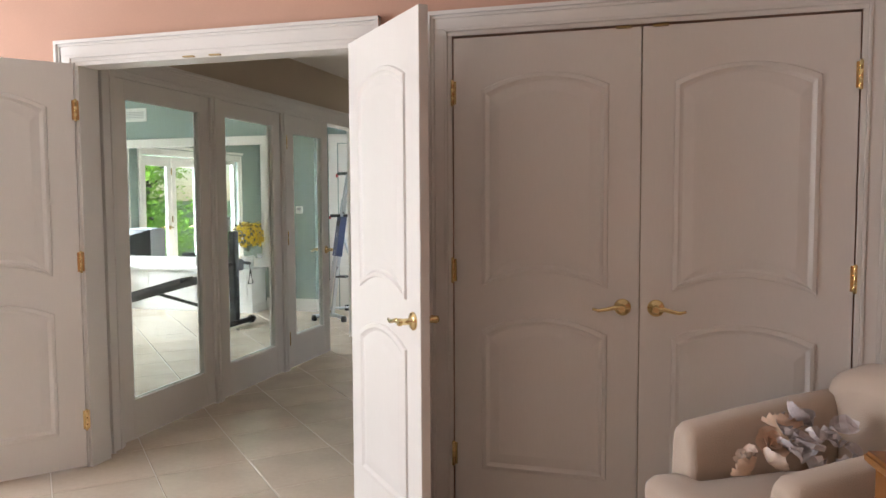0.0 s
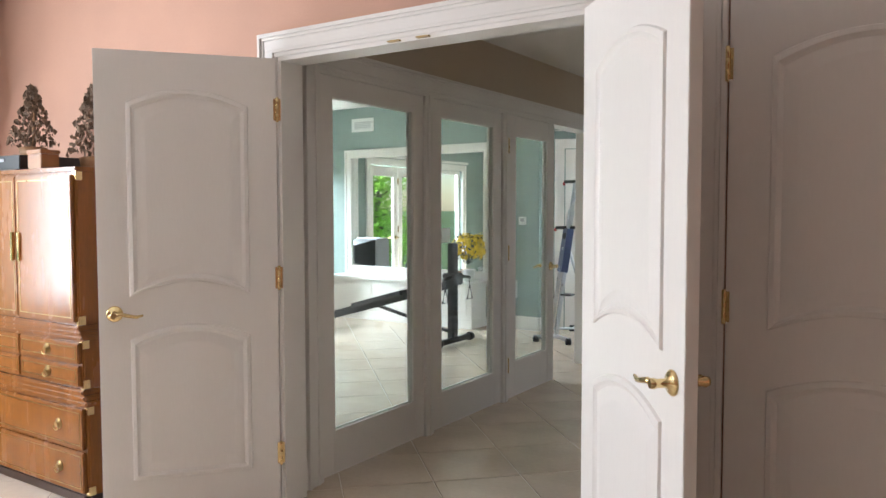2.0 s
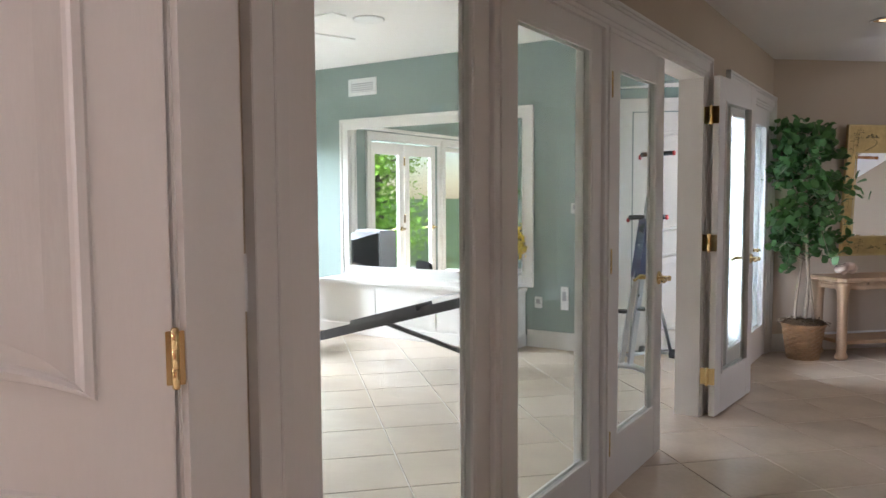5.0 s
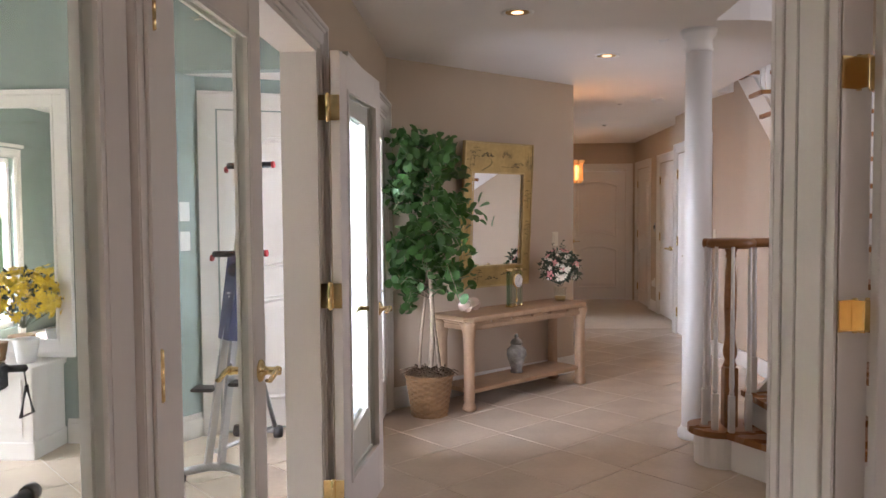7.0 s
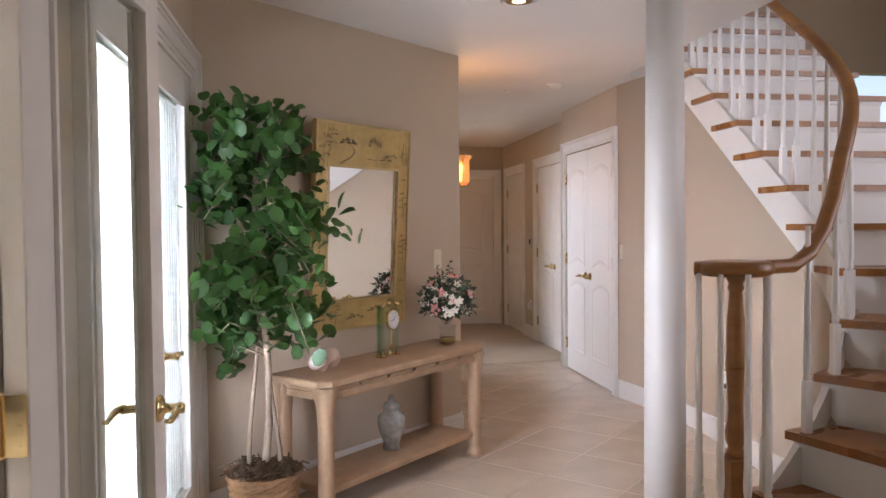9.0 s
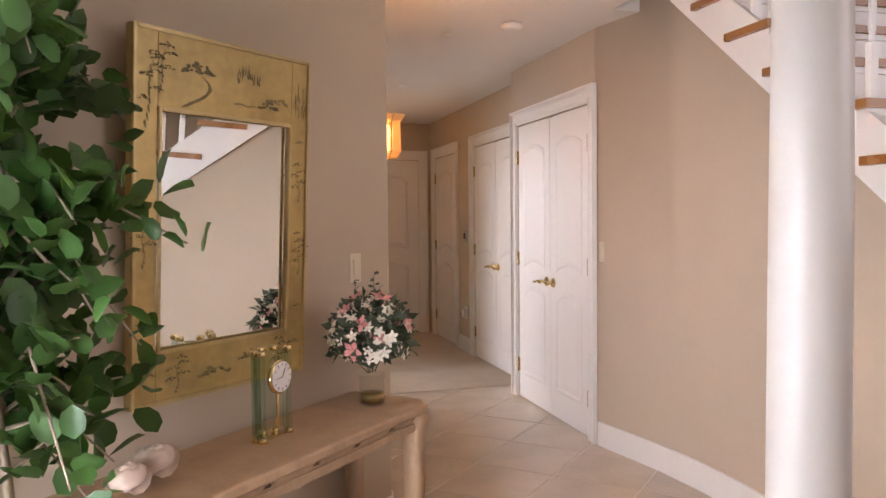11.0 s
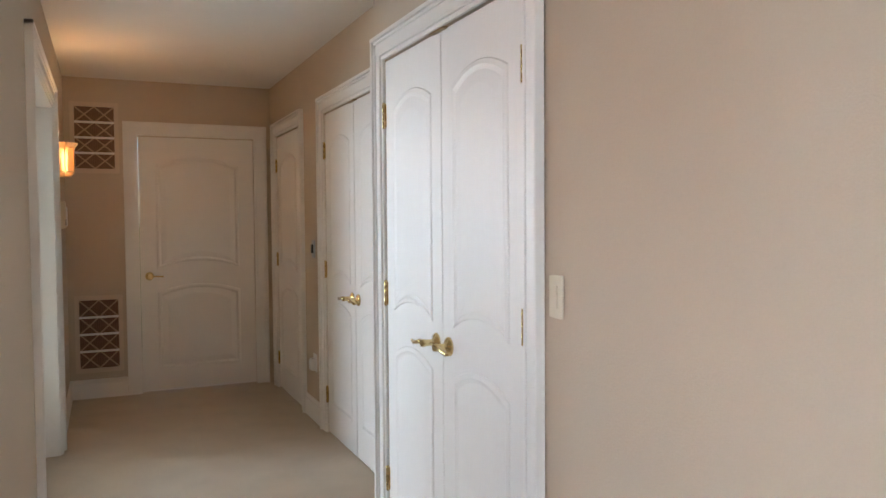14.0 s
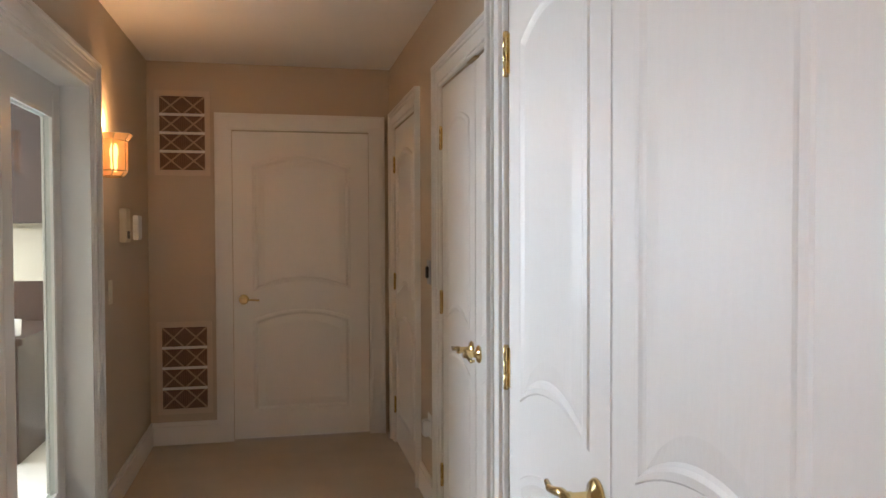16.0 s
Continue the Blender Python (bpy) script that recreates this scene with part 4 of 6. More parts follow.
for y in (-TD / 2 - 0.003, TD / 2 - 0.05):
    box(bm, -TL / 2, y, TH - 0.098, TL / 2, y + 0.026, TH - 0.058, 0.006)
for sx in (-1, 1):
    box(bm, sx * (TL / 2 + 0.01) - 0.013, -TD / 2 + 0.02, TH - 0.098, sx * (TL / 2 + 0.01) + 0.013, TD / 2 - 0.03, TH - 0.058, 0.006)
part("apron", bm, M_LIMED, table)
boxpart("shelf", table, M_LIMED, (-TL / 2 + 0.01, -TD / 2 + 0.02, 0.12, TL / 2 - 0.01, TD / 2 - 0.03, 0.15), 0.005)
for sx in (-1, 1):
    for sy in (-1, 1):
        bm = bmesh.new()
        x, y = sx * TL / 2, (-TD / 2 + 0.03) if sy < 0 else (TD / 2 - 0.05)
        prof = ((0.030, 0), (0.042, 0.012), (0.044, 0.03), (0.036, 0.05), (0.030, 0.065), (0.036, 0.085), (0.035, 0.11), (0.033, 0.3), (0.034, 0.48), (0.040, 0.55), (0.050, 0.60), (0.052, TH - 0.052), (0.046, TH - 0.037))
        rings = []
        for r, z in prof:
            rings.append([bm.verts.new((x + r * a, y + r * b, z)) for a, b in ((1, 0.6), (0.6, 1), (-0.6, 1), (-1, 0.6), (-1, -0.6), (-0.6, -1), (0.6, -1), (1, -0.6))])
        for a, b in zip(rings, rings[1:]):
            for k in range(8):
                bm.faces.new((a[k], a[(k + 1) % 8], b[(k + 1) % 8], b[k])).smooth = True
        bm.faces.new(rings[0][::-1])
        part("leg", bm, M_LIMED, table)

# lacquered mirror
mw, mh, mz = 0.715, 1.11, 0.81
wm = thing("wall_mirror", dpose(0.99, 0.004, mz) @ pose(0, 0, 0, 3.2), "gold lacquered mirror painted with trees and hills", "mirror")
fw, ft, fb = 0.085, 0.225, 0.155
bm = bmesh.new()
for b in ((-mw / 2, -mw / 2 + fw, 0, mh), (mw / 2 - fw, mw / 2, 0, mh), (-mw / 2 + fw, mw / 2 - fw, 0, fb), (-mw / 2 + fw, mw / 2 - fw, mh - ft, mh)):
    box(bm, b[0], -0.028, b[2], b[1], 0, b[3], 0.002)
part("frame", bm, M_GOLD, wm)
bm = bmesh.new()
for x0, x1, z0, z1 in ((-mw / 2, mw / 2, 0, mh), (-mw / 2 + fw, mw / 2 - fw, fb, mh - ft)):
    o = 0.012
    for b in ((x0 - 0.0, x0 + o, z0, z1), (x1 - o, x1, z0, z1), (x0 + o, x1 - o, z0, z0 + o), (x0 + o, x1 - o, z1 - o, z1)):
        box(bm, b[0], -0.036, b[2], b[1], -0.0285, b[3], 0.002)
part("gilt_edge", bm, M_GOLDEDGE, wm, "gilt raised edge")
boxpart("mirror_glass", wm, M_MIRROR, (-mw / 2 + fw + 0.002, -0.014, fb + 0.002, mw / 2 - fw - 0.002, -0.006, mh - ft - 0.002), 0, "bevelled silvered glass")
rng = random.Random(5)


def stroke(bm, x, z, w, h, lean=0.0, n=7):
    """One brush mark on the mirror's frame."""
    c, d = math.cos(lean), math.sin(lean)
    ring = []
    for k in range(n):
        a, b = w * rng.uniform(0.7, 1) * math.cos(6.283 * k / n), h * rng.uniform(0.7, 1) * math.sin(6.283 * k / n)
        ring.append(bm.verts.new((x + a * c - b * d, -0.0284 - rng.uniform(0.0003, 0.0016), z + a * d + b * c)))
    bm.faces.new(ring)


def pads(bm, x, z, size, n):
    """A cluster of foliage, flat below and domed above."""
    for k in range(n):
        u = rng.uniform(-1, 1)
        stroke(bm, x + u * size, z + rng.uniform(0, 0.5) * size * (1 - u * u), size * rng.uniform(0.12, 0.24), size * rng.uniform(0.06, 0.13), rng.uniform(-0.4, 0.4))


def pine(dark, mid, x, z, h, lean):
    for k in range(10):
        u = k / 9
        stroke(mid, x + lean * u * h + 0.006 * math.sin(u * 7), z + u * h, 0.004 * (1.3 - u), h * 0.075, 0.2)
    for u, side in ((0.35, -1), (0.5, 1), (0.68, -1), (0.82, 1), (1.0, 0)):
        cx, cz = x + lean * u * h + side * 0.02, z + u * h
        pads(mid, cx, cz, 0.026, 9)
        pads(dark, cx, cz + 0.002, 0.024, 12)


def peaks(dark, mid, x, z, h, n):
    for k in range(n):
        hh = h * (0.55 + 0.45 * math.sin(math.pi * (k + 0.7) / n))
        for j in range(7):
            stroke(mid if j % 2 else dark, x + k * 0.021 + rng.uniform(-0.008, 0.008), z + hh * rng.uniform(0.2, 0.75), 0.0028, hh * rng.uniform(0.12, 0.28), rng.uniform(-0.25, 0.25), 5)


dark, mid = bmesh.new(), bmesh.new()
for x, z, h, lean in ((-0.315, 0.83, 0.2, 0.15), (-0.27, 0.93, 0.13, 0.2), (0.315, 0.62, 0.12, -0.05), (0.32, 0.36, 0.11, 0.05), (-0.32, 0.42, 0.12, 0.05), (-0.2, 0.03, 0.1, 0.15), (0.24, 0.02, 0.11, -0.1)):
    pine(dark, mid, x, z, h, lean)
pads(dark, -0.13, 1.0, 0.06, 26)
for k in range(16):
    u = k / 15
    stroke(mid, -0.17 + 0.085 * math.sin(u * 2.4), 0.90 + 0.09 * u, 0.022 * (1.1 - u), 0.006, 0.4)
peaks(dark, mid, 0.03, 0.985, 0.085, 5)
for k in range(8):
    stroke(mid, 0.02 + 0.011 * k, 0.925 + 0.003 * math.sin(k), 0.012, 0.003)
pads(dark, 0.16, 0.925, 0.045, 22)
pads(mid, 0.2, 0.945, 0.05, 22)
peaks(dark, mid, 0.285, 0.90, 0.14, 4)
for x, z, size in ((0.315, 0.82, 0.022), (0.31, 0.5, 0.02), (0.318, 0.24, 0.022), (-0.315, 0.66, 0.022), (-0.318, 0.25, 0.022), (-0.05, 0.06, 0.06), (0.1, 0.09, 0.05), (0.3, 0.11, 0.03), (-0.3, 0.09, 0.03)):
    pads(mid, x, z, size, 16)
    pads(dark, x, z, size * 0.8, 10)
for bm, material in ((dark, M_INK), (mid, M_INKPALE)):
    tagged(part("painted_scene", bm, material, wm, "painted landscape of pines, hills and a path"), kind="stuff")

# ficus
def ficus(m, height, spread, seed, label, leaves=700, pot=True):
    ob = thing("ficus_tree", m, label, "plant")
    rng = random.Random(seed)
    if pot:
        bm = bmesh.new()
        rows, seg = [], 44
        for k in range(33):
            z = 0.29 * k / 32
            base = 0.12 + 0.042 * k / 32
            ring = []
            for q in range(seg):
                a = 2 * math.pi * q / seg
                r = base + (0.006 if (k // 2 + q // 2) % 2 else -0.002) + (0.006 if k > 29 else 0)
                ring.append(bm.verts.new((r * math.cos(a), r * math.sin(a), z)))
            rows.append(ring)
        rows.append([bm.verts.new((v.co.x * 0.88, v.co.y * 0.88, 0.27)) for v in rows[-1]])
        for a, b in zip(rows, rows[1:]):
            for q in range(seg):
                bm.faces.new((a[q], a[(q + 1) % seg], b[(q + 1) % seg], b[q]))
        bm.faces.new(rows[0][::-1])
        bm.faces.new(rows[-1])
        part("wicker_basket", bm, M_WICKER, ob, "woven brown wicker basket")
        bm = bmesh.new()
        for k in range(180):
            a, r = rng.uniform(0, 6.283), rng.uniform(0, 0.15)
            p = Vector((r * math.cos(a), r * math.sin(a), 0.28))
            tube(bm, [p, p + Vector((rng.uniform(-.03, .03), rng.uniform(-.03, .03), rng.uniform(0.01, 0.05))), p + Vector((rng.uniform(-.06, .06), rng.uniform(-.06, .06), rng.uniform(0, 0.03)))], 0.0035, 4)
        part("moss", bm, M_MOSS, ob, "dry brown moss")
    bm = bmesh.new()
    tips = []
    for dx, dy in ((0.0, 0.0), (0.05, 0.03), (-0.045, 0.02)):
        pts, rad = [], []
        for k in range(14):
            u = k / 13
            z = 0.26 + u * (height - 0.45)
            pts.append((dx * (1 - u * 0.6) + 0.025 * math.sin(u * 6 + dx * 40), dy * (1 - u * 0.6) + 0.02 * math.cos(u * 5 + dx * 30), z))
            rad.append(0.020 * (1 - 0.6 * u) if dx == 0 else 0.012 * (1 - 0.6 * u))
        tube(bm, pts, rad, 8)
    for k in range(74):
        u = (k % 37) / 36
        z0 = height * (0.41 + 0.52 * u)
        a = rng.uniform(0, 6.283)
        r = spread * (0.55 + 0.45 * math.sin(math.pi * (0.18 + 0.72 * u))) * rng.uniform(0.45, 1.08)
        p0 = Vector((0, 0, z0))
        p1 = Vector((r * 0.55 * math.cos(a), r * 0.55 * math.sin(a), z0 + rng.uniform(0.02, 0.12)))
        p2 = Vector((r * math.cos(a), r * math.sin(a), z0 + rng.uniform(-0.14, 0.08)))
        tube(bm, [p0, p1, p2], [0.006, 0.004, 0.002], 5)
        tips.append((p0, p1, p2))
    part("trunk", bm, M_BARK, ob, "pale twisted trunks and twigs")
    bm = bmesh.new()
    for k in range(leaves):
        p0, p1, p2 = tips[k % len(tips)]
        u = rng.uniform(0.25, 1.05)
        c = (p0.lerp(p1, u * 2) if u < 0.5 else p1.lerp(p2, u * 2 - 1)) + Vector((rng.gauss(0, .035), rng.gauss(0, .035), rng.gauss(0, .035)))
        L = rng.uniform(0.056, 0.09)
        w = L * rng.uniform(0.7, 0.84) / 2
        m2 = Matrix.Translation(c) @ Euler((rng.uniform(0.2, 1.5), rng.uniform(-0.6, 0.6), rng.uniform(0, 6.283))).to_matrix().to_4x4()
        left = [(-w * 0.82, L * 0.2, 0.004), (-w, L * 0.5, 0.007), (-w * 0.76, L * 0.8, 0.004)]
        rght = [(-x, y, z) for x, y, z in left]
        spine = [(0, 0, 0), (0, L * 0.35, -0.002), (0, L * 0.7, -0.002), (0, L, -0.006)]
        sv = [bm.verts.new(m2 @ Vector(p)) for p in spine]
        for side in (left, rght):
            v = [bm.verts.new(m2 @ Vector(p)) for p in side]
            for f in ((sv[0], sv[1], v[1], v[0]), (sv[1], sv[2], v[2], v[1])):
                bm.faces.new(f).smooth = True
            bm.faces.new((sv[2], sv[3], v[2])).smooth = True
    part("leaves", bm, M_LEAF, ob, "glossy round green leaves")
    return ob


fic = ficus(pose(-2.51, 9.0, 0), 1.95, 0.39, 3, "tall artificial ficus tree in a wicker basket", 1500)


def bouquet(parent, centre, radius, n_leaf, blooms, seed, squash=0.9):
    """Leaves and star blossoms on a dome round centre. blooms: (material, count, size)."""
    rng = random.Random(seed)

    def spot(rmin):
        while True:
            v = Vector((rng.uniform(-1, 1), rng.uniform(-1, 1), rng.uniform(-0.45, 1)))
            if rmin < v.length < 1:
                return Vector((v.x, v.y, v.z * squash)) * radius
    bm = bmesh.new()
    for k in range(n_leaf):
        v = spot(0.3)
        L = rng.uniform(0.03, 0.055)
        m2 = Matrix.Translation(Vector(centre) + v) @ (v.to_track_quat("Y", "Z").to_matrix().to_4x4()) @ Euler((rng.uniform(-0.8, 0.8), rng.uniform(-2, 2), rng.uniform(-0.8, 0.8))).to_matrix().to_4x4()
        a, b, c, d = (m2 @ Vector(p) for p in ((0, 0, 0), (-L * 0.28, L * 0.5, 0.005), (0, L, 0), (L * 0.28, L * 0.5, 0.005)))
        bm.faces.new([bm.verts.new(p) for p in (a, b, c)])
        bm.faces.new([bm.verts.new(p) for p in (a, c, d)])
    for k in range(40):
        tube(bm, [Vector(centre) - Vector((0, 0, radius * 0.8)), Vector(centre) + spot(0.4)], 0.0015, 4)
    part("foliage", bm, M_SILKLEAF, parent, "grey-green silk foliage")
    for material, count, size, nm in blooms:
        bm = bmesh.new()
        for k in range(count):
            v = spot(0.75)
            m2 = Matrix.Translation(Vector(centre) + v * 1.05) @ v.to_track_quat("Z", "Y").to_matrix().to_4x4()
            s = size * rng.uniform(0.7, 1.15)
            ctr = Vector((0, 0, 0))
            for j in range(5):
                a = 6.283 * j / 5 + k
                rot = Matrix.Rotation(a, 4, "Z")
                pp = [m2 @ rot @ Vector(q) for q in ((0, 0, 0), (-s * 0.32, s * 0.5, s * 0.25), (-s * 0.1, s, s * 0.3), (s * 0.1, s, s * 0.3), (s * 0.32, s * 0.5, s * 0.25))]
                bm.faces.new([bm.verts.new(p) for p in pp]).smooth = True
        part(nm, bm, material, parent)


vase = thing("flower_vase", dpose(1.52, 0.22, TH + 0.001), "clear glass vase with pink and white silk flowers", "vase")
bm = bmesh.new()
lathe(bm, [(0.038, 0.0), (0.046, 0.006), (0.05, 0.05), (0.047, 0.085), (0.052, 0.115), (0.049, 0.115), (0.044, 0.085), (0.046, 0.05), (0.04, 0.012), (0.01, 0.01)], 28)
part("vase_body", bm, M_VASEGLASS, vase, "clear glass").visible_shadow = False
bm = bmesh.new()
lathe(bm, [(0.036, 0.008), (0.044, 0.01), (0.045, 0.045), (0.01, 0.046)], 24)
part("pebbles", bm, M_OLDBRASS, vase, "brown stones")
bouquet(vase, (0, 0, 0.255), 0.15, 520, ((M_PETALPINK, 22, 0.038, "pink_blossom"), (M_PETALWHITE, 60, 0.025, "white_blossom")), 8, 1.0)
bm = bmesh.new()
rng = random.Random(31)
for dx, dy, top in ((-0.07, 0.02, 0.47), (0.06, 0.03, 0.48), (0.015, -0.03, 0.44), (-0.17, -0.02, 0.33), (0.18, 0.0, 0.26), (0.16, -0.03, 0.37), (-0.18, 0.02, 0.22)):
    a, b = Vector((dx * 0.1, dy * 0.1, 0.12)), Vector((dx, dy, top))
    tube(bm, [a, a.lerp(b, 0.5) + Vector((0, 0, 0.02)), b], [0.002, 0.0016, 0.001], 5)
    for k in range(16):
        c = a.lerp(b, 0.45 + 0.55 * k / 15) + Vector((0, 0, 0.02 * (1 - k / 15)))
        m2 = Matrix.Translation(c) @ Euler((rng.uniform(-0.9, 0.9), rng.uniform(-0.9, 0.9), k * 2.4)).to_matrix().to_4x4()
        w = rng.uniform(0.007, 0.011)
        bm.faces.new([bm.verts.new(m2 @ Vector(p)) for p in ((0, 0, 0), (-w, 0.011, 0.002), (-w * 0.6, 0.022, 0.003), (w * 0.6, 0.022, 0.003), (w, 0.011, 0.002))])
part("eucalyptus", bm, M_SILKLEAF, vase, "grey-green eucalyptus sprigs")

clock = thing("mantel_clock", dpose(1.02, 0.21, TH + 0.001, 8) @ Matrix.Scale(1.15, 4), "glass and brass mantel clock with white dial", "clock")
for k in range(11):
    a = radians(-20 + k * 22)
    bm = bmesh.new()
    lathe(bm, [(0.009, 0.012), (0.009, 0.235)], 10, at=(0.062 * math.cos(a), 0.035 * math.sin(a), 0))
    part("glass_rod", bm, M_GREENGLASS, clock, "green-tinted glass rod").visible_shadow = False
for k in (0, 3, 5, 8, 10):
    a = radians(-20 + k * 22)
    for z in (0.0, 0.235):
        bm = bmesh.new()
        lathe(bm, [(0.012, z), (0.013, z + 0.005), (0.011, z + 0.014)], 12, at=(0.062 * math.cos(a), 0.035 * math.sin(a), 0))
        part("brass_cap", bm, M_BRASS, clock, "polished brass rod end")
bm = bmesh.new()
lathe(bm, [(0.047, -0.008), (0.047, 0.0), (0.042, 0.004)], 28, m=pose(0, -0.03, 0.172, 90, 0, 0))
part("bezel", bm, M_BRASS, clock, "polished brass bezel")
bm = bmesh.new()
box(bm, -0.003, -0.02, 0.03, 0.003, -0.016, 0.13)
lathe(bm, [(0.012, -0.002), (0.012, 0.002)], 16, m=pose(0, -0.018, 0.045, 90, 0, 0))
part("pendulum", bm, M_BRASS, clock, "brass pendulum")
bm = bmesh.new()
prism(bm, [(0.075 * math.cos(radians(a)), 0.05 * math.sin(radians(a))) for a in range(-20, 221, 12)] + [(-0.05, -0.01), (0.05, -0.01)], -0.0005, 0.003)
part("base", bm, M_BRASS, clock, "curved brass base")
bm = bmesh.new()
lathe(bm, [(0.042, 0.0), (0.042, 0.001)], 28, m=pose(0, -0.0345, 0.172, 90, 0, 0))
part("dial", bm, M_WHITEPL, clock, "white dial")
bm = bmesh.new()
for k in range(12):
    a = radians(30 * k)
    beam(bm, (0.031 * math.sin(a), -0.0365, 0.172 + 0.031 * math.cos(a)), (0.038 * math.sin(a), -0.0365, 0.172 + 0.038 * math.cos(a)), 0.002, 0.001)
beam(bm, (0, -0.037, 0.172), (0.012, -0.037, 0.194), 0.002, 0.001)
beam(bm, (0, -0.037, 0.172), (-0.028, -0.037, 0.168), 0.0016, 0.001)
part("dial_marks", bm, M_BLACK, clock)

shell = thing("seashells", dpose(0.50, 0.27, TH + 0.001) @ Matrix.Scale(1.45, 4), "two pearly spiral seashells lying on the table", "shell")
for cx, cy, r in ((0.03, 0.0, 0.042), (-0.045, -0.03, 0.036)):
    bm = bmesh.new()
    rings = []
    for k in range(40):
        t = k / 39
        a = t * 15
        rr = r * (1 - t) ** 0.8
        c0 = Vector((cx + 0.5 * rr * math.cos(a), cy + 0.5 * rr * math.sin(a), r * 0.95 + 0.035 * t))
        rings.append([bm.verts.new(c0 + Vector((math.cos(a) * math.cos(b), math.sin(a) * math.cos(b), math.sin(b))) * rr * (0.62 + (0.12 if k % 5 == 0 else 0))) for b in [6.283 * j / 10 for j in range(10)]])
    for a, b in zip(rings, rings[1:]):
        for k in range(10):
            bm.faces.new((a[k], a[(k + 1) % 10], b[(k + 1) % 10], b[k])).smooth = True
    part("shell", bm, M_SHELL, shell)

jar = thing("ginger_jar", dpose(1.05, 0.20, 0.151), "silvery patterned ginger jar with lid on the lower shelf", "jar")
bm = bmesh.new()
lathe(bm, [(0.045, 0), (0.05, 0.01), (0.042, 0.03), (0.06, 0.08), (0.078, 0.14), (0.074, 0.18), (0.045, 0.205), (0.042, 0.22)], 28)
part("jar_body", bm, M_PEWTER, jar)
bm = bmesh.new()
lathe(bm, [(0.047, 0.222), (0.05, 0.23), (0.036, 0.255), (0.014, 0.265), (0.018, 0.28), (0.012, 0.295), (0.002, 0.30)], 24)
part("lid", bm, M_PEWTER, jar, "domed lid with knob")
switch_plate(dpose(1.695, 0.0005, 1.16) @ pose(0, 0, 0, 0, 0, 180), M_IVORY, "ivory rocker switch on the diagonal wall")


def sconce(m, label):
    """An amber glass wall lantern; y comes out of the wall."""
    ob = thing("wall_sconce", m, label, "lamp", "amber glass sconces")
    prof = [(-0.066, 0), (-0.07, 0.058), (-0.04, 0.11), (0.04, 0.11), (0.07, 0.058), (0.066, 0)]
    bm = bmesh.new()
    hs = ((0.74, -0.105), (0.93, -0.078), (0.93, 0.065), (1.12, 0.098))
    rings = [[bm.verts.new((x * k, y * k + 0.004, z)) for x, y in prof] for k, z in hs]
    for a, b in zip(rings, rings[1:]):
        for k in range(5):
            bm.faces.new((a[k], a[k + 1], b[k + 1], b[k]))
    g = part("glass_shade", bm, M_AMBERGLASS, ob, "amber glass shade")
    g.visible_shadow = False
    bm = bmesh.new()
    for k in range(6):
        tube(bm, [(prof[k][0] * q, prof[k][1] * q + 0.004, z) for q, z in hs], 0.003, 6)
    for q, z in hs[:3]:
        tube(bm, [(x * q, y * q + 0.004, z) for x, y in prof], 0.003, 6)
    box(bm, -0.045, 0, -0.10, 0.045, 0.006, 0.10, 0.002)
    part("brass_frame", bm, M_OLDBRASS, ob, "antique brass frame")
    bm = bmesh.new()
    lathe(bm, [(0.008, -0.07), (0.008, -0.02), (0.012, 0.0), (0.013, 0.02), (0.004, 0.05)], 12, at=(0, 0.05, 0))
    part("bulb", bm, M_FLAME, ob, "glowing candle bulb")
    return ob


M_AMBERGLASS = bpy.data.materials.new("amber_glass")
M_AMBERGLASS.use_nodes = True
nt = M_AMBERGLASS.node_tree
bs = nt.nodes["Principled BSDF"]
bs.inputs["Base Color"].default_value = (1.0, 0.50, 0.16, 1)
bs.inputs["Roughness"].default_value = 0.25
bs.inputs["Transmission Weight"].default_value = 0.6
bs.inputs["Emission Color"].default_value = (1.0, 0.55, 0.2, 1)
bs.inputs["Emission Strength"].default_value = 0.14
for x, y in ((-1.352, 10.70), (CXW, 14.64)):
    sconce(facing(x, y, 1, 0, 1.745), "lit amber glass wall sconce with brass frame")


def can_light(x, y, z, lit, watts):
    ob = thing("recessed_light", pose(x, y, z), "lit recessed ceiling light with brass trim" if lit else "small white ceiling fitting", "lamp", "recessed ceiling lights")
    bm = bmesh.new()
    lathe(bm, [(0.075, 0.0), (0.09, -0.004), (0.075, -0.008), (0.066, -0.004), (0.066, 0.0)], 28)
    part("trim_ring", bm, M_WHITEPL, ob)
    bm = bmesh.new()
    lathe(bm, [(0.0655, -0.0035), (0.05, -0.002), (0.03, -0.003)], 24)
    part("reflector", bm, M_BRASS, ob, "gold reflector")
    bm = bmesh.new()
    lathe(bm, [(0.034, -0.005), (0.034, -0.004)], 20)
    part("lamp_face", bm, M_CANGLOW if lit else M_WHITEPL, ob)
    if lit:
        s = new("recessed_spot", bpy.data.lights.new("recessed_spot", "SPOT"))
        s.data.energy, s.data.color, s.data.spot_size, s.data.spot_blend, s.data.shadow_soft_size = watts, (1.0, 0.70, 0.45), radians(125), 0.8, 0.06
        s.location = (x, y, z - 0.02)


for x, y in ((-1.95, 8.02), (-1.28, 9.2)):
    can_light(x, y, HALL_H, True, 8)
for y in (10.70, 14.64):
    bulb("sconce_bulb", (CXW + (0.0 if y < 12 else 0.055), y, 1.90), 4.6, (1.0, 0.55, 0.22), 0.02)
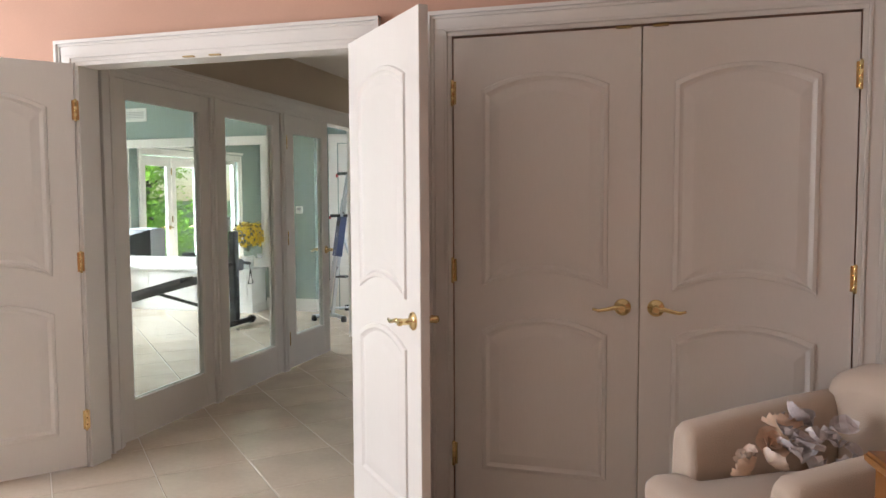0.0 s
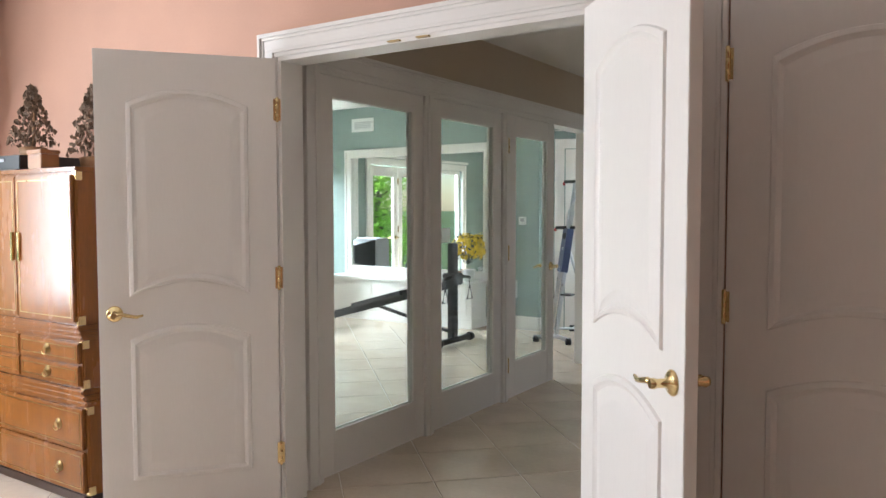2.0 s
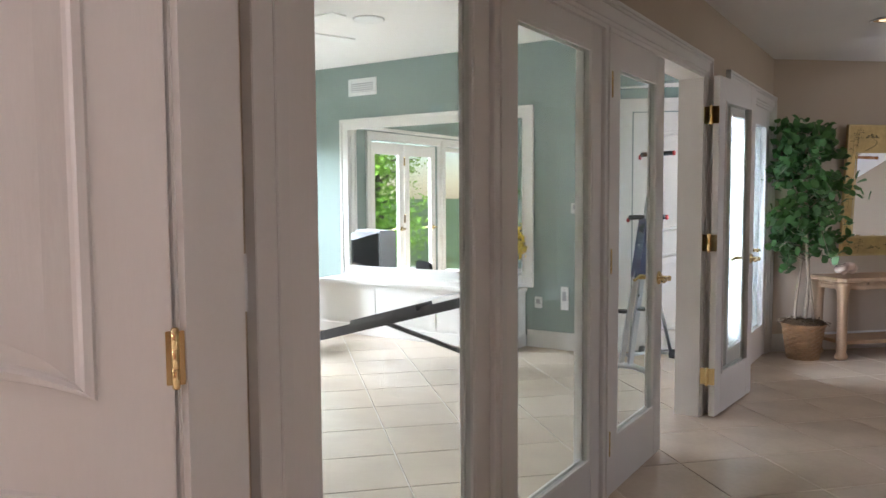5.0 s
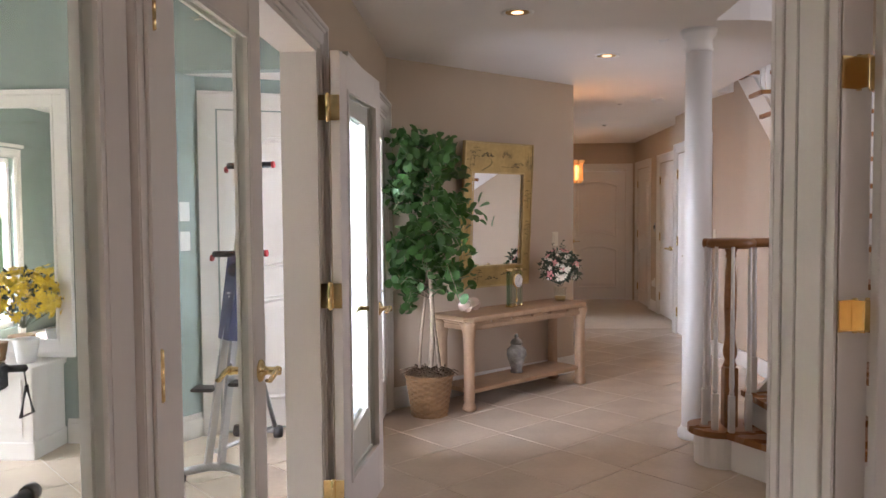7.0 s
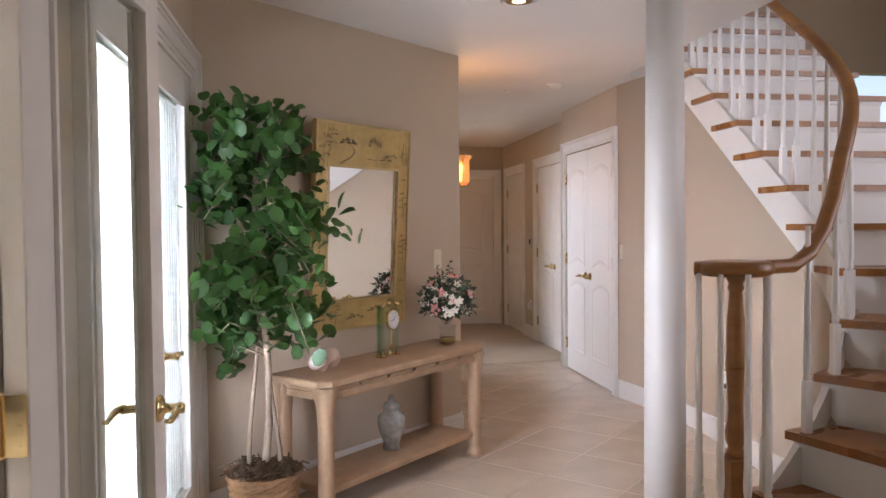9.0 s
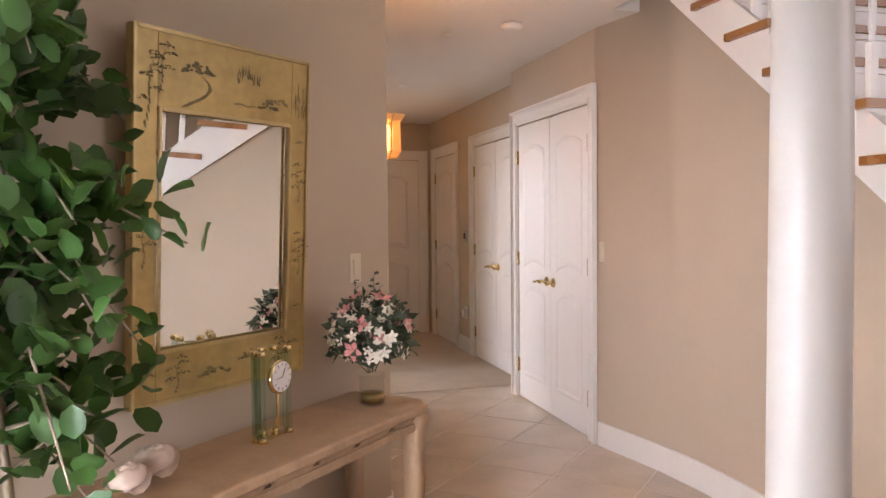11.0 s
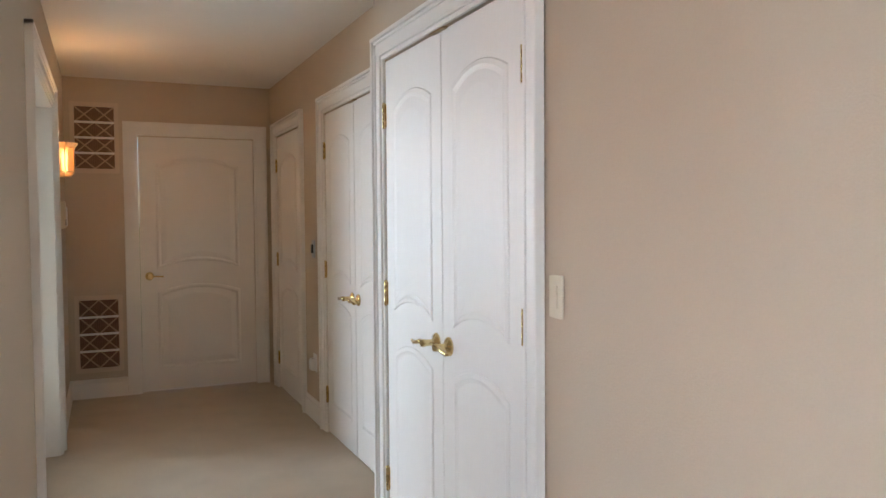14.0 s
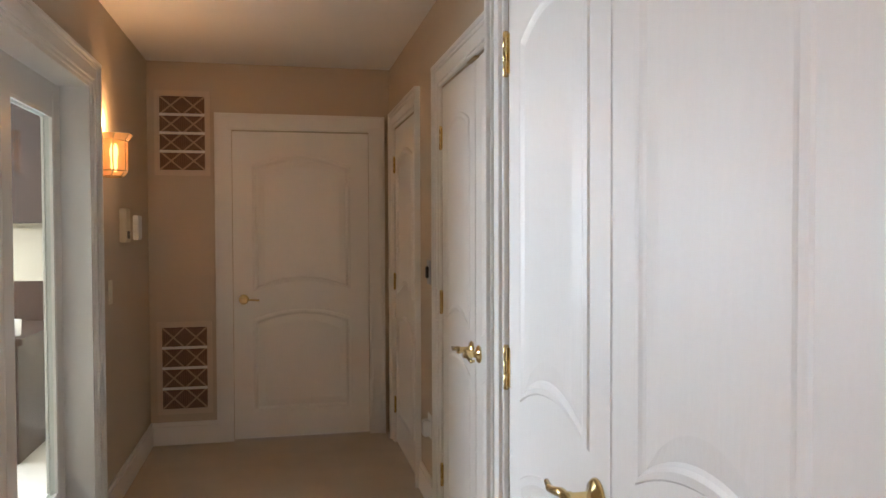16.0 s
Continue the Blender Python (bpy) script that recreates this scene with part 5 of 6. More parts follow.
for x, y in ((-0.75, 11.6), (-0.62, 13.4), (-1.0, 8.75)):
    ob = thing("ceiling_fitting", pose(x, y, HALL_H), "small white sprinkler cap on the ceiling", "sprinkler")
    bm = bmesh.new()
    lathe(bm, [(0.03, 0), (0.032, -0.005), (0.02, -0.012), (0.008, -0.016)], 20)
    part("cap", bm, M_WHITEPL, ob)
ob = thing("smoke_detector", pose(-0.45, 11.3, HALL_H), "round white smoke detector on the ceiling", "detector")
bm = bmesh.new()
lathe(bm, [(0.06, 0), (0.062, -0.015), (0.05, -0.03), (0.03, -0.036)], 28)
part("case", bm, M_WHITEPL, ob)

# end-wall grilles
M_IVORYTAN = mat("tan_enamel", (0.60, 0.49, 0.38), 0.5, 0.05)
for z0, z1 in ((1.735, 2.275), (0.20, 0.795)):
    ob = thing("return_air_grille", facing(-1.086, 15.88, 0, -1, z0), "beige framed return air grille with dark fretwork", "vent", "return air grilles")
    w, h = 0.34, z1 - z0
    bm = bmesh.new()
    for b in ((-w / 2, -w / 2 + 0.032, 0, h), (w / 2 - 0.032, w / 2, 0, h), (-w / 2 + 0.032, w / 2 - 0.032, 0, 0.035), (-w / 2 + 0.032, w / 2 - 0.032, h - 0.035, h)):
        box(bm, b[0], 0, b[2], b[1], 0.014, b[3], 0.003)
    part("frame", bm, M_IVORYTAN, ob)
    boxpart("backing", ob, M_GRILLE, (-w / 2 + 0.03, 0.001, 0.03, w / 2 - 0.03, 0.004, h - 0.03))
    c = (h - 0.07) / 4
    for k in range(4):
        zz = 0.035 + k * c
        for x0 in (-0.138, 0.0):
            for xa, xb in ((x0, x0 + 0.138), (x0 + 0.138, x0)):
                bm = bmesh.new()
                beam(bm, (xa, 0.006, zz), (xb, 0.006, zz + c), 0.004, 0.010)
                part("fretwork_bar", bm, M_GRILLELINE, ob)
        for j in range(22):
            boxpart("fin", ob, M_GRILLEFIN, (-0.134 + j * 0.0125, 0.0042, zz + 0.01, -0.130 + j * 0.0125, 0.0055, zz + c - 0.01))
    for k in range(1, 4):
        boxpart("crossbar", ob, M_TRIM, (-w / 2 + 0.032, 0.004, 0.035 + k * c - 0.008, w / 2 - 0.032, 0.015, 0.035 + k * c + 0.008), 0.001)
th = thing("thermostat", facing(CXW, 15.05, 1, 0, 1.40), "beige wall thermostat under the sconce", "thermostat")
boxpart("case", th, M_IVORY, (-0.06, 0, -0.08, 0.06, 0.035, 0.10), 0.005)
boxpart("slots", th, M_BLACK, (-0.03, 0.035, -0.06, 0.03, 0.037, -0.02))
th = thing("door_chime", facing(CXW, 15.42, 1, 0, 1.40), "white wall control box", "control")
boxpart("case", th, M_WHITEPL, (-0.06, 0, -0.07, 0.06, 0.03, 0.07), 0.004)
switch_plate(facing(CXW, 14.75, 1, 0, 1.08), M_IVORY, "ivory light switch in the corridor")
th = thing("wall_control", facing(0.25, 14.48, -1, 0, 1.17), "dark square wall control plate", "control")
boxpart("plate", th, M_GREYPL, (-0.035, 0, -0.06, 0.035, 0.008, 0.06), 0.002)
boxpart("knob", th, M_BLACK, (-0.018, 0.008, -0.03, 0.018, 0.02, 0.03), 0.004)
ol = thing("wall_outlet", facing(0.25, 14.48, -1, 0, 0.40), "white wall outlet with plug", "outlet")
boxpart("plate", ol, M_WHITEPL, (-0.04, 0, -0.06, 0.04, 0.006, 0.06), 0.002)
boxpart("plug", ol, M_WHITEPL, (-0.03, 0.006, -0.05, 0.03, 0.04, 0.03), 0.006)

# ---- bedroom things ----
arm = thing("armoire", pose(-4.01, 2.62, 0), "honey wood armoire with brass corners and drawers", "armoire")
def carc(w, z0, z1, dep, name, mat_=None):
    return boxpart(name, arm, mat_ or M_ARMOIRE, (-w / 2, -dep * 0.0, z0, w / 2, 0.47, z1), 0.006)
carc(1.00, 0.0, 0.05, 0, "plinth", M_DARKWOOD)
carc(1.08, 0.05, 0.465, 0, "base_cabinet")
carc(1.03, 0.54, 0.765, 0, "middle_cabinet")
carc(0.985, 0.83, 1.53, 0, "top_cabinet")
for w, z0, z1 in ((1.12, 0.465, 0.49), (1.09, 0.49, 0.515), (1.06, 0.515, 0.54), (1.07, 0.765, 0.787), (1.05, 0.787, 0.808), (1.02, 0.808, 0.83), (1.03, 1.53, 1.55)):
    boxpart("moulding", arm, M_ARMOIRE, (-w / 2, -0.02, z0, w / 2, 0.47, z1), 0.007)


def front(x0, x1, z0, z1, name, inlay=True):
    d = boxpart(name, arm, M_ARMOIRE, (x0, -0.018, z0, x1, 0.0, z1), 0.004)
    if inlay:
        bm = bmesh.new()
        o = 0.018
        for b in ((x0 + o, x0 + o + 0.005, z0 + o, z1 - o), (x1 - o - 0.005, x1 - o, z0 + o, z1 - o), (x0 + o, x1 - o, z0 + o, z0 + o + 0.005), (x0 + o, x1 - o, z1 - o - 0.005, z1 - o)):
            box(bm, b[0], -0.0195, b[2], b[1], -0.0178, b[3])
        part("inlay", bm, M_OLDBRASS, d)
    return d


def pull(parent, x, z):
    bm = bmesh.new()
    lathe(bm, [(0.026, 0), (0.024, 0.004), (0.01, 0.007), (0.012, 0.016)], 18, m=pose(x, -0.018, z, 90, 0, 0))
    tube(bm, [(x + 0.02 * math.cos(a), -0.034, z - 0.008 + 0.02 * math.sin(a)) for a in [math.pi + math.pi * k / 8 for k in range(9)]], 0.003, 6)
    part("drawer_pull", bm, M_OLDBRASS, parent, "antique brass ring pull")


for s in (-1, 1):
    d = front(min(0.003 * s, 0.475 * s), max(0.003 * s, 0.475 * s), 0.845, 1.515, "door")
    bm = bmesh.new()
    box(bm, s * 0.03 - 0.012, -0.028, 1.11, s * 0.03 + 0.012, -0.018, 1.25, 0.003)
    part("handle", bm, M_BRASS, d, "brass plate handle")
    for z in (0.552, 0.657):
        d = front(min(0.005 * s, 0.5 * s), max(0.005 * s, 0.5 * s), z, z + 0.095, "drawer")
        pull(d, s * 0.25, z + 0.05)
for z in (0.062, 0.262):
    d = front(-0.52, 0.52, z, z + 0.19, "drawer")
    for s in (-1, 1):
        pull(d, s * 0.33, z + 0.10)
for s in (-1, 1):
    for w, z in ((0.985, 1.49), (0.985, 0.832), (1.03, 0.725), (1.03, 0.542), (1.08, 0.425), (1.08, 0.052)):
        boxpart("corner_cap", arm, M_BRASS, (min(s * w / 2 - s * 0.022, s * w / 2 + s * 0.003), -0.004, z, max(s * w / 2 - s * 0.022, s * w / 2 + s * 0.003), 0.03, z + 0.04), 0.002, "brass corner cap")
dv = thing("video_recorder", pose(-4.27, 2.74, 1.551), "black video recorder on the armoire", "video player")
boxpart("case", dv, M_BOX, (-0.24, -0.10, 0.008, 0.24, 0.22, 0.075), 0.004)
boxpart("front_strip", dv, M_GREYPL, (-0.23, -0.104, 0.045, 0.1, -0.10, 0.06))
boxpart("lower_box", dv, M_BLACK, (-0.2, -0.095, 0, 0.2, 0.2, 0.008))


def ornament_tree(m, seed, label):
    ob = thing("ornamental_tree", m, label, "ornament")
    rng = random.Random(seed)
    bm = bmesh.new()
    lathe(bm, [(0.05, 0), (0.07, 0.01), (0.075, 0.06), (0.06, 0.065)], 18)
    tube(bm, [(0, 0, 0.05), (0.01, 0, 0.2), (0, 0.01, 0.36)], [0.012, 0.01, 0.004], 7)
    part("pot", bm, M_WICKER, ob)
    bm = bmesh.new()
    for k in range(420):
        u = rng.random()
        z = 0.07 + 0.34 * u
        r = (0.125 * (1 - u) + 0.02) * math.sqrt(rng.random())
        a = rng.uniform(0, 6.283)
        c = Vector((r * math.cos(a), r * math.sin(a), z))
        m2 = Matrix.Translation(c) @ Euler((rng.uniform(-2, 2), rng.uniform(-2, 2), rng.uniform(0, 6))).to_matrix().to_4x4()
        s = rng.uniform(0.012, 0.022)
        bm.faces.new([bm.verts.new(m2 @ Vector(p)) for p in ((-s, 0, 0), (0, s * 0.7, s * 0.3), (s, 0, 0), (0, -s * 0.7, s * 0.3))])
    part("foliage", bm, M_DRIED, ob, "dried brown and cream foliage")
    return ob


M_DRIED = mat("dried_foliage", (0.16, 0.11, 0.075), 0.9, 0.6, 20, 60, 0.1, random_amount=0.9)
ornament_tree(pose(-4.27, 2.84, 1.627) @ Matrix.Scale(0.92, 4), 4, "small dried ornamental tree on the video recorder")
ornament_tree(pose(-3.74, 2.86, 1.551), 9, "small dried ornamental tree in a pot on the armoire")
bx = thing("wooden_box", pose(-3.86, 2.66, 1.551), "small brown wooden box on the armoire", "box")
boxpart("body", bx, M_OAK, (-0.06, -0.04, 0, 0.06, 0.05, 0.07), 0.004)
boxpart("lid", bx, M_OAK, (-0.064, -0.044, 0.071, 0.064, 0.054, 0.09), 0.004)

bw = thing("window_3", facing(-5.2, 0, 1, 0), "white framed bedroom window with curtain", "window", kind="structure")
bm = bmesh.new()
for b in ((-2.71, -2.64, 0.62, 2.25), (-0.60, -0.53, 0.62, 2.25), (-2.64, -0.6, 0.62, 0.69), (-2.64, -0.6, 2.18, 2.25), (-1.65, -1.59, 0.69, 2.18)):
    box(bm, b[0], -0.09, b[2], b[1], -0.03, b[3], 0.003)
part("window_frame", bm, M_TRIM, bw)
boxpart("pane", bw, M_GLASS, (-2.64, -0.062, 0.69, -0.6, -0.058, 2.18)).visible_shadow = False
boxpart("window_sill", bw, M_TRIM, (-2.86, -0.03, 0.585, -0.4, 0.06, 0.62), 0.004)
casing(facing(-5.2, 0, 1, 0, 0.5), -2.71, -0.53, 1.75, low=0.12, label="white moulded window casing")
cu = thing("curtain_valance", facing(-5.2, 0, 1, 0), "grey patterned curtain valance over the window", "curtain")
bm = bmesh.new()
n = 90
rows = []
for z, amp in ((2.75, 0.02), (2.3, 0.03), (1.82, 0.04)):
    rows.append([bm.verts.new((-2.86 + 2.5 * k / n, 0.09 + amp * math.sin(k * 0.9), z + (0.05 * math.sin(k * 0.9) if z < 2 else 0))) for k in range(n + 1)])
for a, b in zip(rows, rows[1:]):
    for k in range(n):
        bm.faces.new((a[k], a[k + 1], b[k + 1], b[k])).smooth = True
part("cloth", bm, M_CURTAIN, cu)
boxpart("rod", cu, M_DARKWOOD, (-2.9, 0.02, 2.74, -0.3, 0.06, 2.78), 0.01)

# upholstered tub chair with silk flowers, side table
chair = thing("tub_chair", pose(0.51, 2.55, 0, 0, 0, -61), "beige upholstered armchair with sloping arms by the closet", "chair")
bm = bmesh.new()
box(bm, -0.31, -0.32, 0.10, 0.31, 0.38, 0.31, 0.03)
part("seat_base", bm, M_UPH, chair)


def cushion(rows, seg=16, power=3.5):
    """A soft block: super-elliptic cross sections (centre, half x, half z) strung along y."""
    bm = bmesh.new()
    rings = []
    for y, cx, cz, hx, hz in rows:
        ring = []
        for k in range(seg * 2):
            a = math.pi * k / seg
            c, d = math.cos(a), math.sin(a)
            ring.append(bm.verts.new((cx + hx * math.copysign(abs(c) ** (2 / power), c), y, cz + hz * math.copysign(abs(d) ** (2 / power), d))))
        rings.append(ring)
    for a, b in zip(rings, rings[1:]):
        for k in range(len(a)):
            bm.faces.new((a[k], b[k], b[(k + 1) % len(a)], a[(k + 1) % len(a)])).smooth = True
    bm.faces.new(rings[0])
    bm.faces.new(rings[-1][::-1])
    return bm


part("seat_cushion", cushion([(-0.44, 0, 0.37, 0.26, 0.03), (-0.43, 0, 0.37, 0.29, 0.06), (-0.40, 0, 0.375, 0.305, 0.07), (-0.33, 0, 0.375, 0.305, 0.072), (-0.31, 0, 0.375, 0.20, 0.074), (0.0, 0, 0.375, 0.195, 0.085), (0.30, 0, 0.37, 0.195, 0.07)]), M_UPH, chair, "loose seat cushion")
for sx in (-1, 1):
    part("arm", cushion([(-0.318, sx * 0.26, 0.34, 0.045, 0.225), (-0.312, sx * 0.26, 0.345, 0.062, 0.24), (-0.29, sx * 0.26, 0.35, 0.070, 0.25), (-0.1, sx * 0.265, 0.365, 0.070, 0.265), (0.12, sx * 0.27, 0.38, 0.070, 0.28), (0.36, sx * 0.275, 0.39, 0.068, 0.29)], 16, 4.0), M_UPH, chair, "padded sloping arm")
part("backrest", cushion([(0.25, 0, 0.55, 0.24, 0.16), (0.265, 0, 0.55, 0.285, 0.20), (0.30, 0, 0.52, 0.33, 0.25), (0.38, 0, 0.46, 0.345, 0.33), (0.45, 0, 0.45, 0.335, 0.33), (0.47, 0, 0.45, 0.29, 0.30)], 16, 4.0), M_UPH, chair, "padded upright back")
for sx in (-1, 1):
    for sy in (-1, 1):
        bm = bmesh.new()
        lathe(bm, [(0.015, 0), (0.022, 0.10)], 10, at=(sx * 0.26, sy * 0.29, 0))
        part("leg", bm, M_DARKWOOD, chair)
fl = thing("silk_flower_spray", pose(0.45, 2.56, 0.495, 0, 0, 29), "spray of cream roses and crumpled silver leaves on the chair", "flowers")


def rose(m, size, rng):
    """Cupped petals in three whorls."""
    bm = bmesh.new()
    for ring, (count, tilt, k0) in enumerate(((4, 1.25, 0.6), (5, 0.85, 0.85), (6, 0.4, 1.0))):
        for j in range(count):
            turn = Matrix.Rotation(6.283 * j / count + ring * 0.5 + rng.uniform(-0.2, 0.2), 4, "Z") @ Matrix.Rotation(tilt + rng.uniform(-0.15, 0.15), 4, "X")
            s = size * k0 * rng.uniform(0.85, 1.1)
            grid = [[bm.verts.new(m @ turn @ Vector((s * 0.55 * u * math.sin(math.pi * (0.15 + 0.7 * v)), s * v, s * (0.18 * u * u + 0.12 * v * v)))) for u in (-1, -0.5, 0, 0.5, 1)] for v in (0, 0.35, 0.7, 1.0)]
            for a, b in zip(grid, grid[1:]):
                for q in range(4):
                    bm.faces.new((a[q], a[q + 1], b[q + 1], b[q])).smooth = True
    return bm


rng = random.Random(12)
for x, y, z, size, tone in ((-0.20, -0.05, 0.02, 0.055, 1), (-0.13, -0.06, 0.05, 0.05, 0), (-0.15, 0.02, 0.04, 0.045, 0), (-0.09, 0.0, 0.09, 0.06, 1), (-0.03, 0.03, 0.12, 0.065, 1), (0.03, 0.06, 0.15, 0.055, 2)):
    m2 = Matrix.Translation((x, y, z)) @ Euler((rng.uniform(0.2, 1.0), rng.uniform(-0.9, -0.2), rng.uniform(0, 6))).to_matrix().to_4x4()
    part("rose", rose(m2, size, rng), (M_SHELL, M_ROSE, M_SILVERLEAF)[tone], fl, ("faded shell-pink silk rose", "cream silk rose", "lilac-grey silk rose")[tone])
for k in range(22):
    c = Vector((rng.uniform(-0.06, 0.2), rng.uniform(-0.1, 0.1), 0.0)) + Vector((0, 0, rng.uniform(0.02, 0.15)))
    m2 = Matrix.Translation(c) @ Euler((rng.uniform(-0.9, 0.9), rng.uniform(-0.9, 0.9), rng.uniform(0, 6.283))).to_matrix().to_4x4()
    s = rng.uniform(0.05, 0.09)
    bm = bmesh.new()
    grid = [[bm.verts.new(m2 @ Vector((s * 0.45 * u * math.sin(math.pi * (0.08 + 0.84 * v)), s * (v - 0.4), rng.uniform(-0.006, 0.006) + 0.02 * u * u))) for u in (-1, -0.5, 0, 0.5, 1)] for v in (0, 0.2, 0.4, 0.6, 0.8, 1.0)]
    for a, b in zip(grid, grid[1:]):
        for q in range(4):
            bm.faces.new((a[q], a[q + 1], b[q + 1], b[q]))
    part("silver_leaf", bm, M_SILVERLEAF, fl, "crumpled silver leaf")
stb = thing("side_table", pose(0.80, 1.80, 0, 0, 0, 10), "honey wood side table beside the chair", "table")
boxpart("tabletop", stb, M_OAK, (-0.25, -0.25, 0.72, 0.25, 0.25, 0.75), 0.008)
boxpart("drawer_box", stb, M_ARMOIRE, (-0.23, -0.23, 0.55, 0.23, 0.23, 0.72), 0.004)
for sx in (-1, 1):
    for sy in (-1, 1):
        boxpart("leg", stb, M_ARMOIRE, (sx * 0.21 - 0.02, sy * 0.21 - 0.02, 0, sx * 0.21 + 0.02, sy * 0.21 + 0.02, 0.55), 0.004)

# ---- gym things ----
gm = thing("wall_mirror", facing(-5.70, GY1, 0, -1, 0.53), "large white framed mirror above the bench", "mirror")
w, h = 2.20, 1.60
bm = bmesh.new()
for o0, o1, dep in ((0.0, 0.03, 0.035), (0.03, 0.09, 0.024), (0.09, 0.105, 0.03)):
    for b in ((-w / 2 + o0, -w / 2 + o1, o0, h - o0), (w / 2 - o1, w / 2 - o0, o0, h - o0), (-w / 2 + o1, w / 2 - o1, o0, o1), (-w / 2 + o1, w / 2 - o1, h - o1, h - o0)):
        box(bm, b[0], 0, b[2], b[1], dep, b[3], 0.002)
part("frame", bm, M_TRIM, gm)
boxpart("mirror_glass", gm, M_MIRROR, (-w / 2 + 0.1, 0.004, 0.1, w / 2 - 0.1, 0.010, h - 0.1), 0, "silvered glass")
bench = thing("storage_bench", facing(-5.76, GY1, 0, -1), "long white panelled storage bench under the mirror", "bench")
boxpart("body", bench, M_TRIM, (-1.08, 0, 0.0, 1.08, 0.33, 0.49), 0.004)
boxpart("top", bench, M_TRIM, (-1.10, 0, 0.491, 1.10, 0.36, 0.528), 0.006)
boxpart("plinth", bench, M_TRIM, (-1.09, 0.0, 0.0, 1.09, 0.342, 0.10), 0.004)
for k in range(3):
    boxpart("panel", bench, M_TRIM, (-1.02 + k * 0.69, 0.33, 0.14, -0.36 + k * 0.69, 0.338, 0.46), 0.003)

gv = thing("air_vent", facing(-6.51, GY1, 0, -1, 2.445), "white slatted air vent high on the wall", "vent")
bm = bmesh.new()
for b in ((-0.18, -0.14, -0.085, 0.085), (0.14, 0.18, -0.085, 0.085), (-0.14, 0.14, -0.085, -0.05), (-0.14, 0.14, 0.05, 0.085)):
    box(bm, b[0], 0, b[2], b[1], 0.012, b[3], 0.002)
part("frame", bm, M_WHITEPL, gv)
boxpart("backing", gv, M_GREYPL, (-0.14, 0.001, -0.05, 0.14, 0.003, 0.05))
for k in range(5):
    bm = bmesh.new()
    box(bm, -0.14, 0.004, -0.045 + k * 0.021, 0.14, 0.009, -0.035 + k * 0.021)
    part("slat", bm, M_WHITEPL, gv)
cx = thing("wall_crucifix", facing(-7.2, GY1, 0, -1, 1.62), "small dark crucifix on the wall", "crucifix")
bm = bmesh.new()
box(bm, -0.012, 0, -0.13, 0.012, 0.012, 0.10, 0.002)
box(bm, -0.06, 0, 0.025, 0.06, 0.014, 0.048, 0.002)
part("cross", bm, M_DARKWOOD, cx)
for x, z, w, h, lab in ((-4.20, 1.23, 0.045, 0.045, "white thermostat on the gym wall"), (-4.30, 0.45, 0.035, 0.10, "white wall telephone base by the floor"), (-4.55, 0.40, 0.035, 0.05, "white wall outlet beside the bench")):
    ob = thing("wall_device", facing(x, GY1, 0, -1, z), lab, "device")
    boxpart("case", ob, M_WHITEPL, (-w, 0, -h, w, 0.02, h), 0.004)
    boxpart("inset", ob, M_GREYPL, (-w * 0.5, 0.02, -h * 0.2, w * 0.5, 0.022, h * 0.6))
for z in (1.22, 1.40):
    an = Vector((-3.95, 8.385))
    switch_plate(facing(an.x, an.y, 0.86, -0.51, z), M_WHITEPL, "white switch plate on the alcove wall")

tv = thing("television", pose(-7.05, 7.55, 0.53, 0, 0, 20) @ Matrix.Scale(0.94, 4), "silver tube television on a bamboo stand", "television")
bm = bmesh.new()
box(bm, -0.29, -0.22, 0, 0.29, 0.02, 0.46, 0.02)
part("cabinet", bm, M_GREYPL, tv)
bm = bmesh.new()
rings = [[bm.verts.new((sx * a, y, 0.23 + sz * b)) for sx, sz in ((-1, -1), (1, -1), (1, 1), (-1, 1))] for y, a, b in ((0.02, 0.27, 0.21), (0.30, 0.16, 0.13))]
for k in range(4):
    bm.faces.new((rings[0][k], rings[0][(k + 1) % 4], rings[1][(k + 1) % 4], rings[1][k]))
bm.faces.new(rings[1])
part("back", bm, M_BLACK, tv, "dark tapered back")
boxpart("screen", tv, M_DARKSCREEN, (-0.235, -0.228, 0.10, 0.235, -0.221, 0.42), 0.003, "dark glass screen")
boxpart("control_strip", tv, M_BLACK, (-0.2, -0.226, 0.03, 0.2, -0.221, 0.06))
st = thing("tv_stand", pose(-7.05, 7.55, 0, 0, 0, 20) @ Matrix.Diagonal((1, 1, 0.93, 1)), "pale bamboo television stand", "stand")
boxpart("top", st, M_LIMED, (-0.31, -0.24, 0.545, 0.31, 0.26, 0.569), 0.006)
boxpart("shelf", st, M_LIMED, (-0.28, -0.2, 0.16, 0.28, 0.22, 0.18), 0.004)
for sx in (-1, 1):
    for sy in (-1, 1):
        bm = bmesh.new()
        lathe(bm, [(0.024, 0), (0.022, 0.15), (0.026, 0.17), (0.022, 0.19), (0.022, 0.36), (0.026, 0.38), (0.022, 0.40), (0.023, 0.545)], 12, at=(sx * 0.27, sy * 0.2, 0))
        part("leg", bm, M_LIMED, st)
dc = thing("desk_chair", pose(-6.45, 7.0, 0, 0, 0, 30), "low black chair beside the television", "chair")
boxpart("seat", dc, M_BLACK, (-0.2, -0.2, 0.3, 0.2, 0.2, 0.36), 0.02)
boxpart("backrest", dc, M_BLACK, (-0.2, 0.17, 0.36, 0.2, 0.21, 0.6), 0.02)
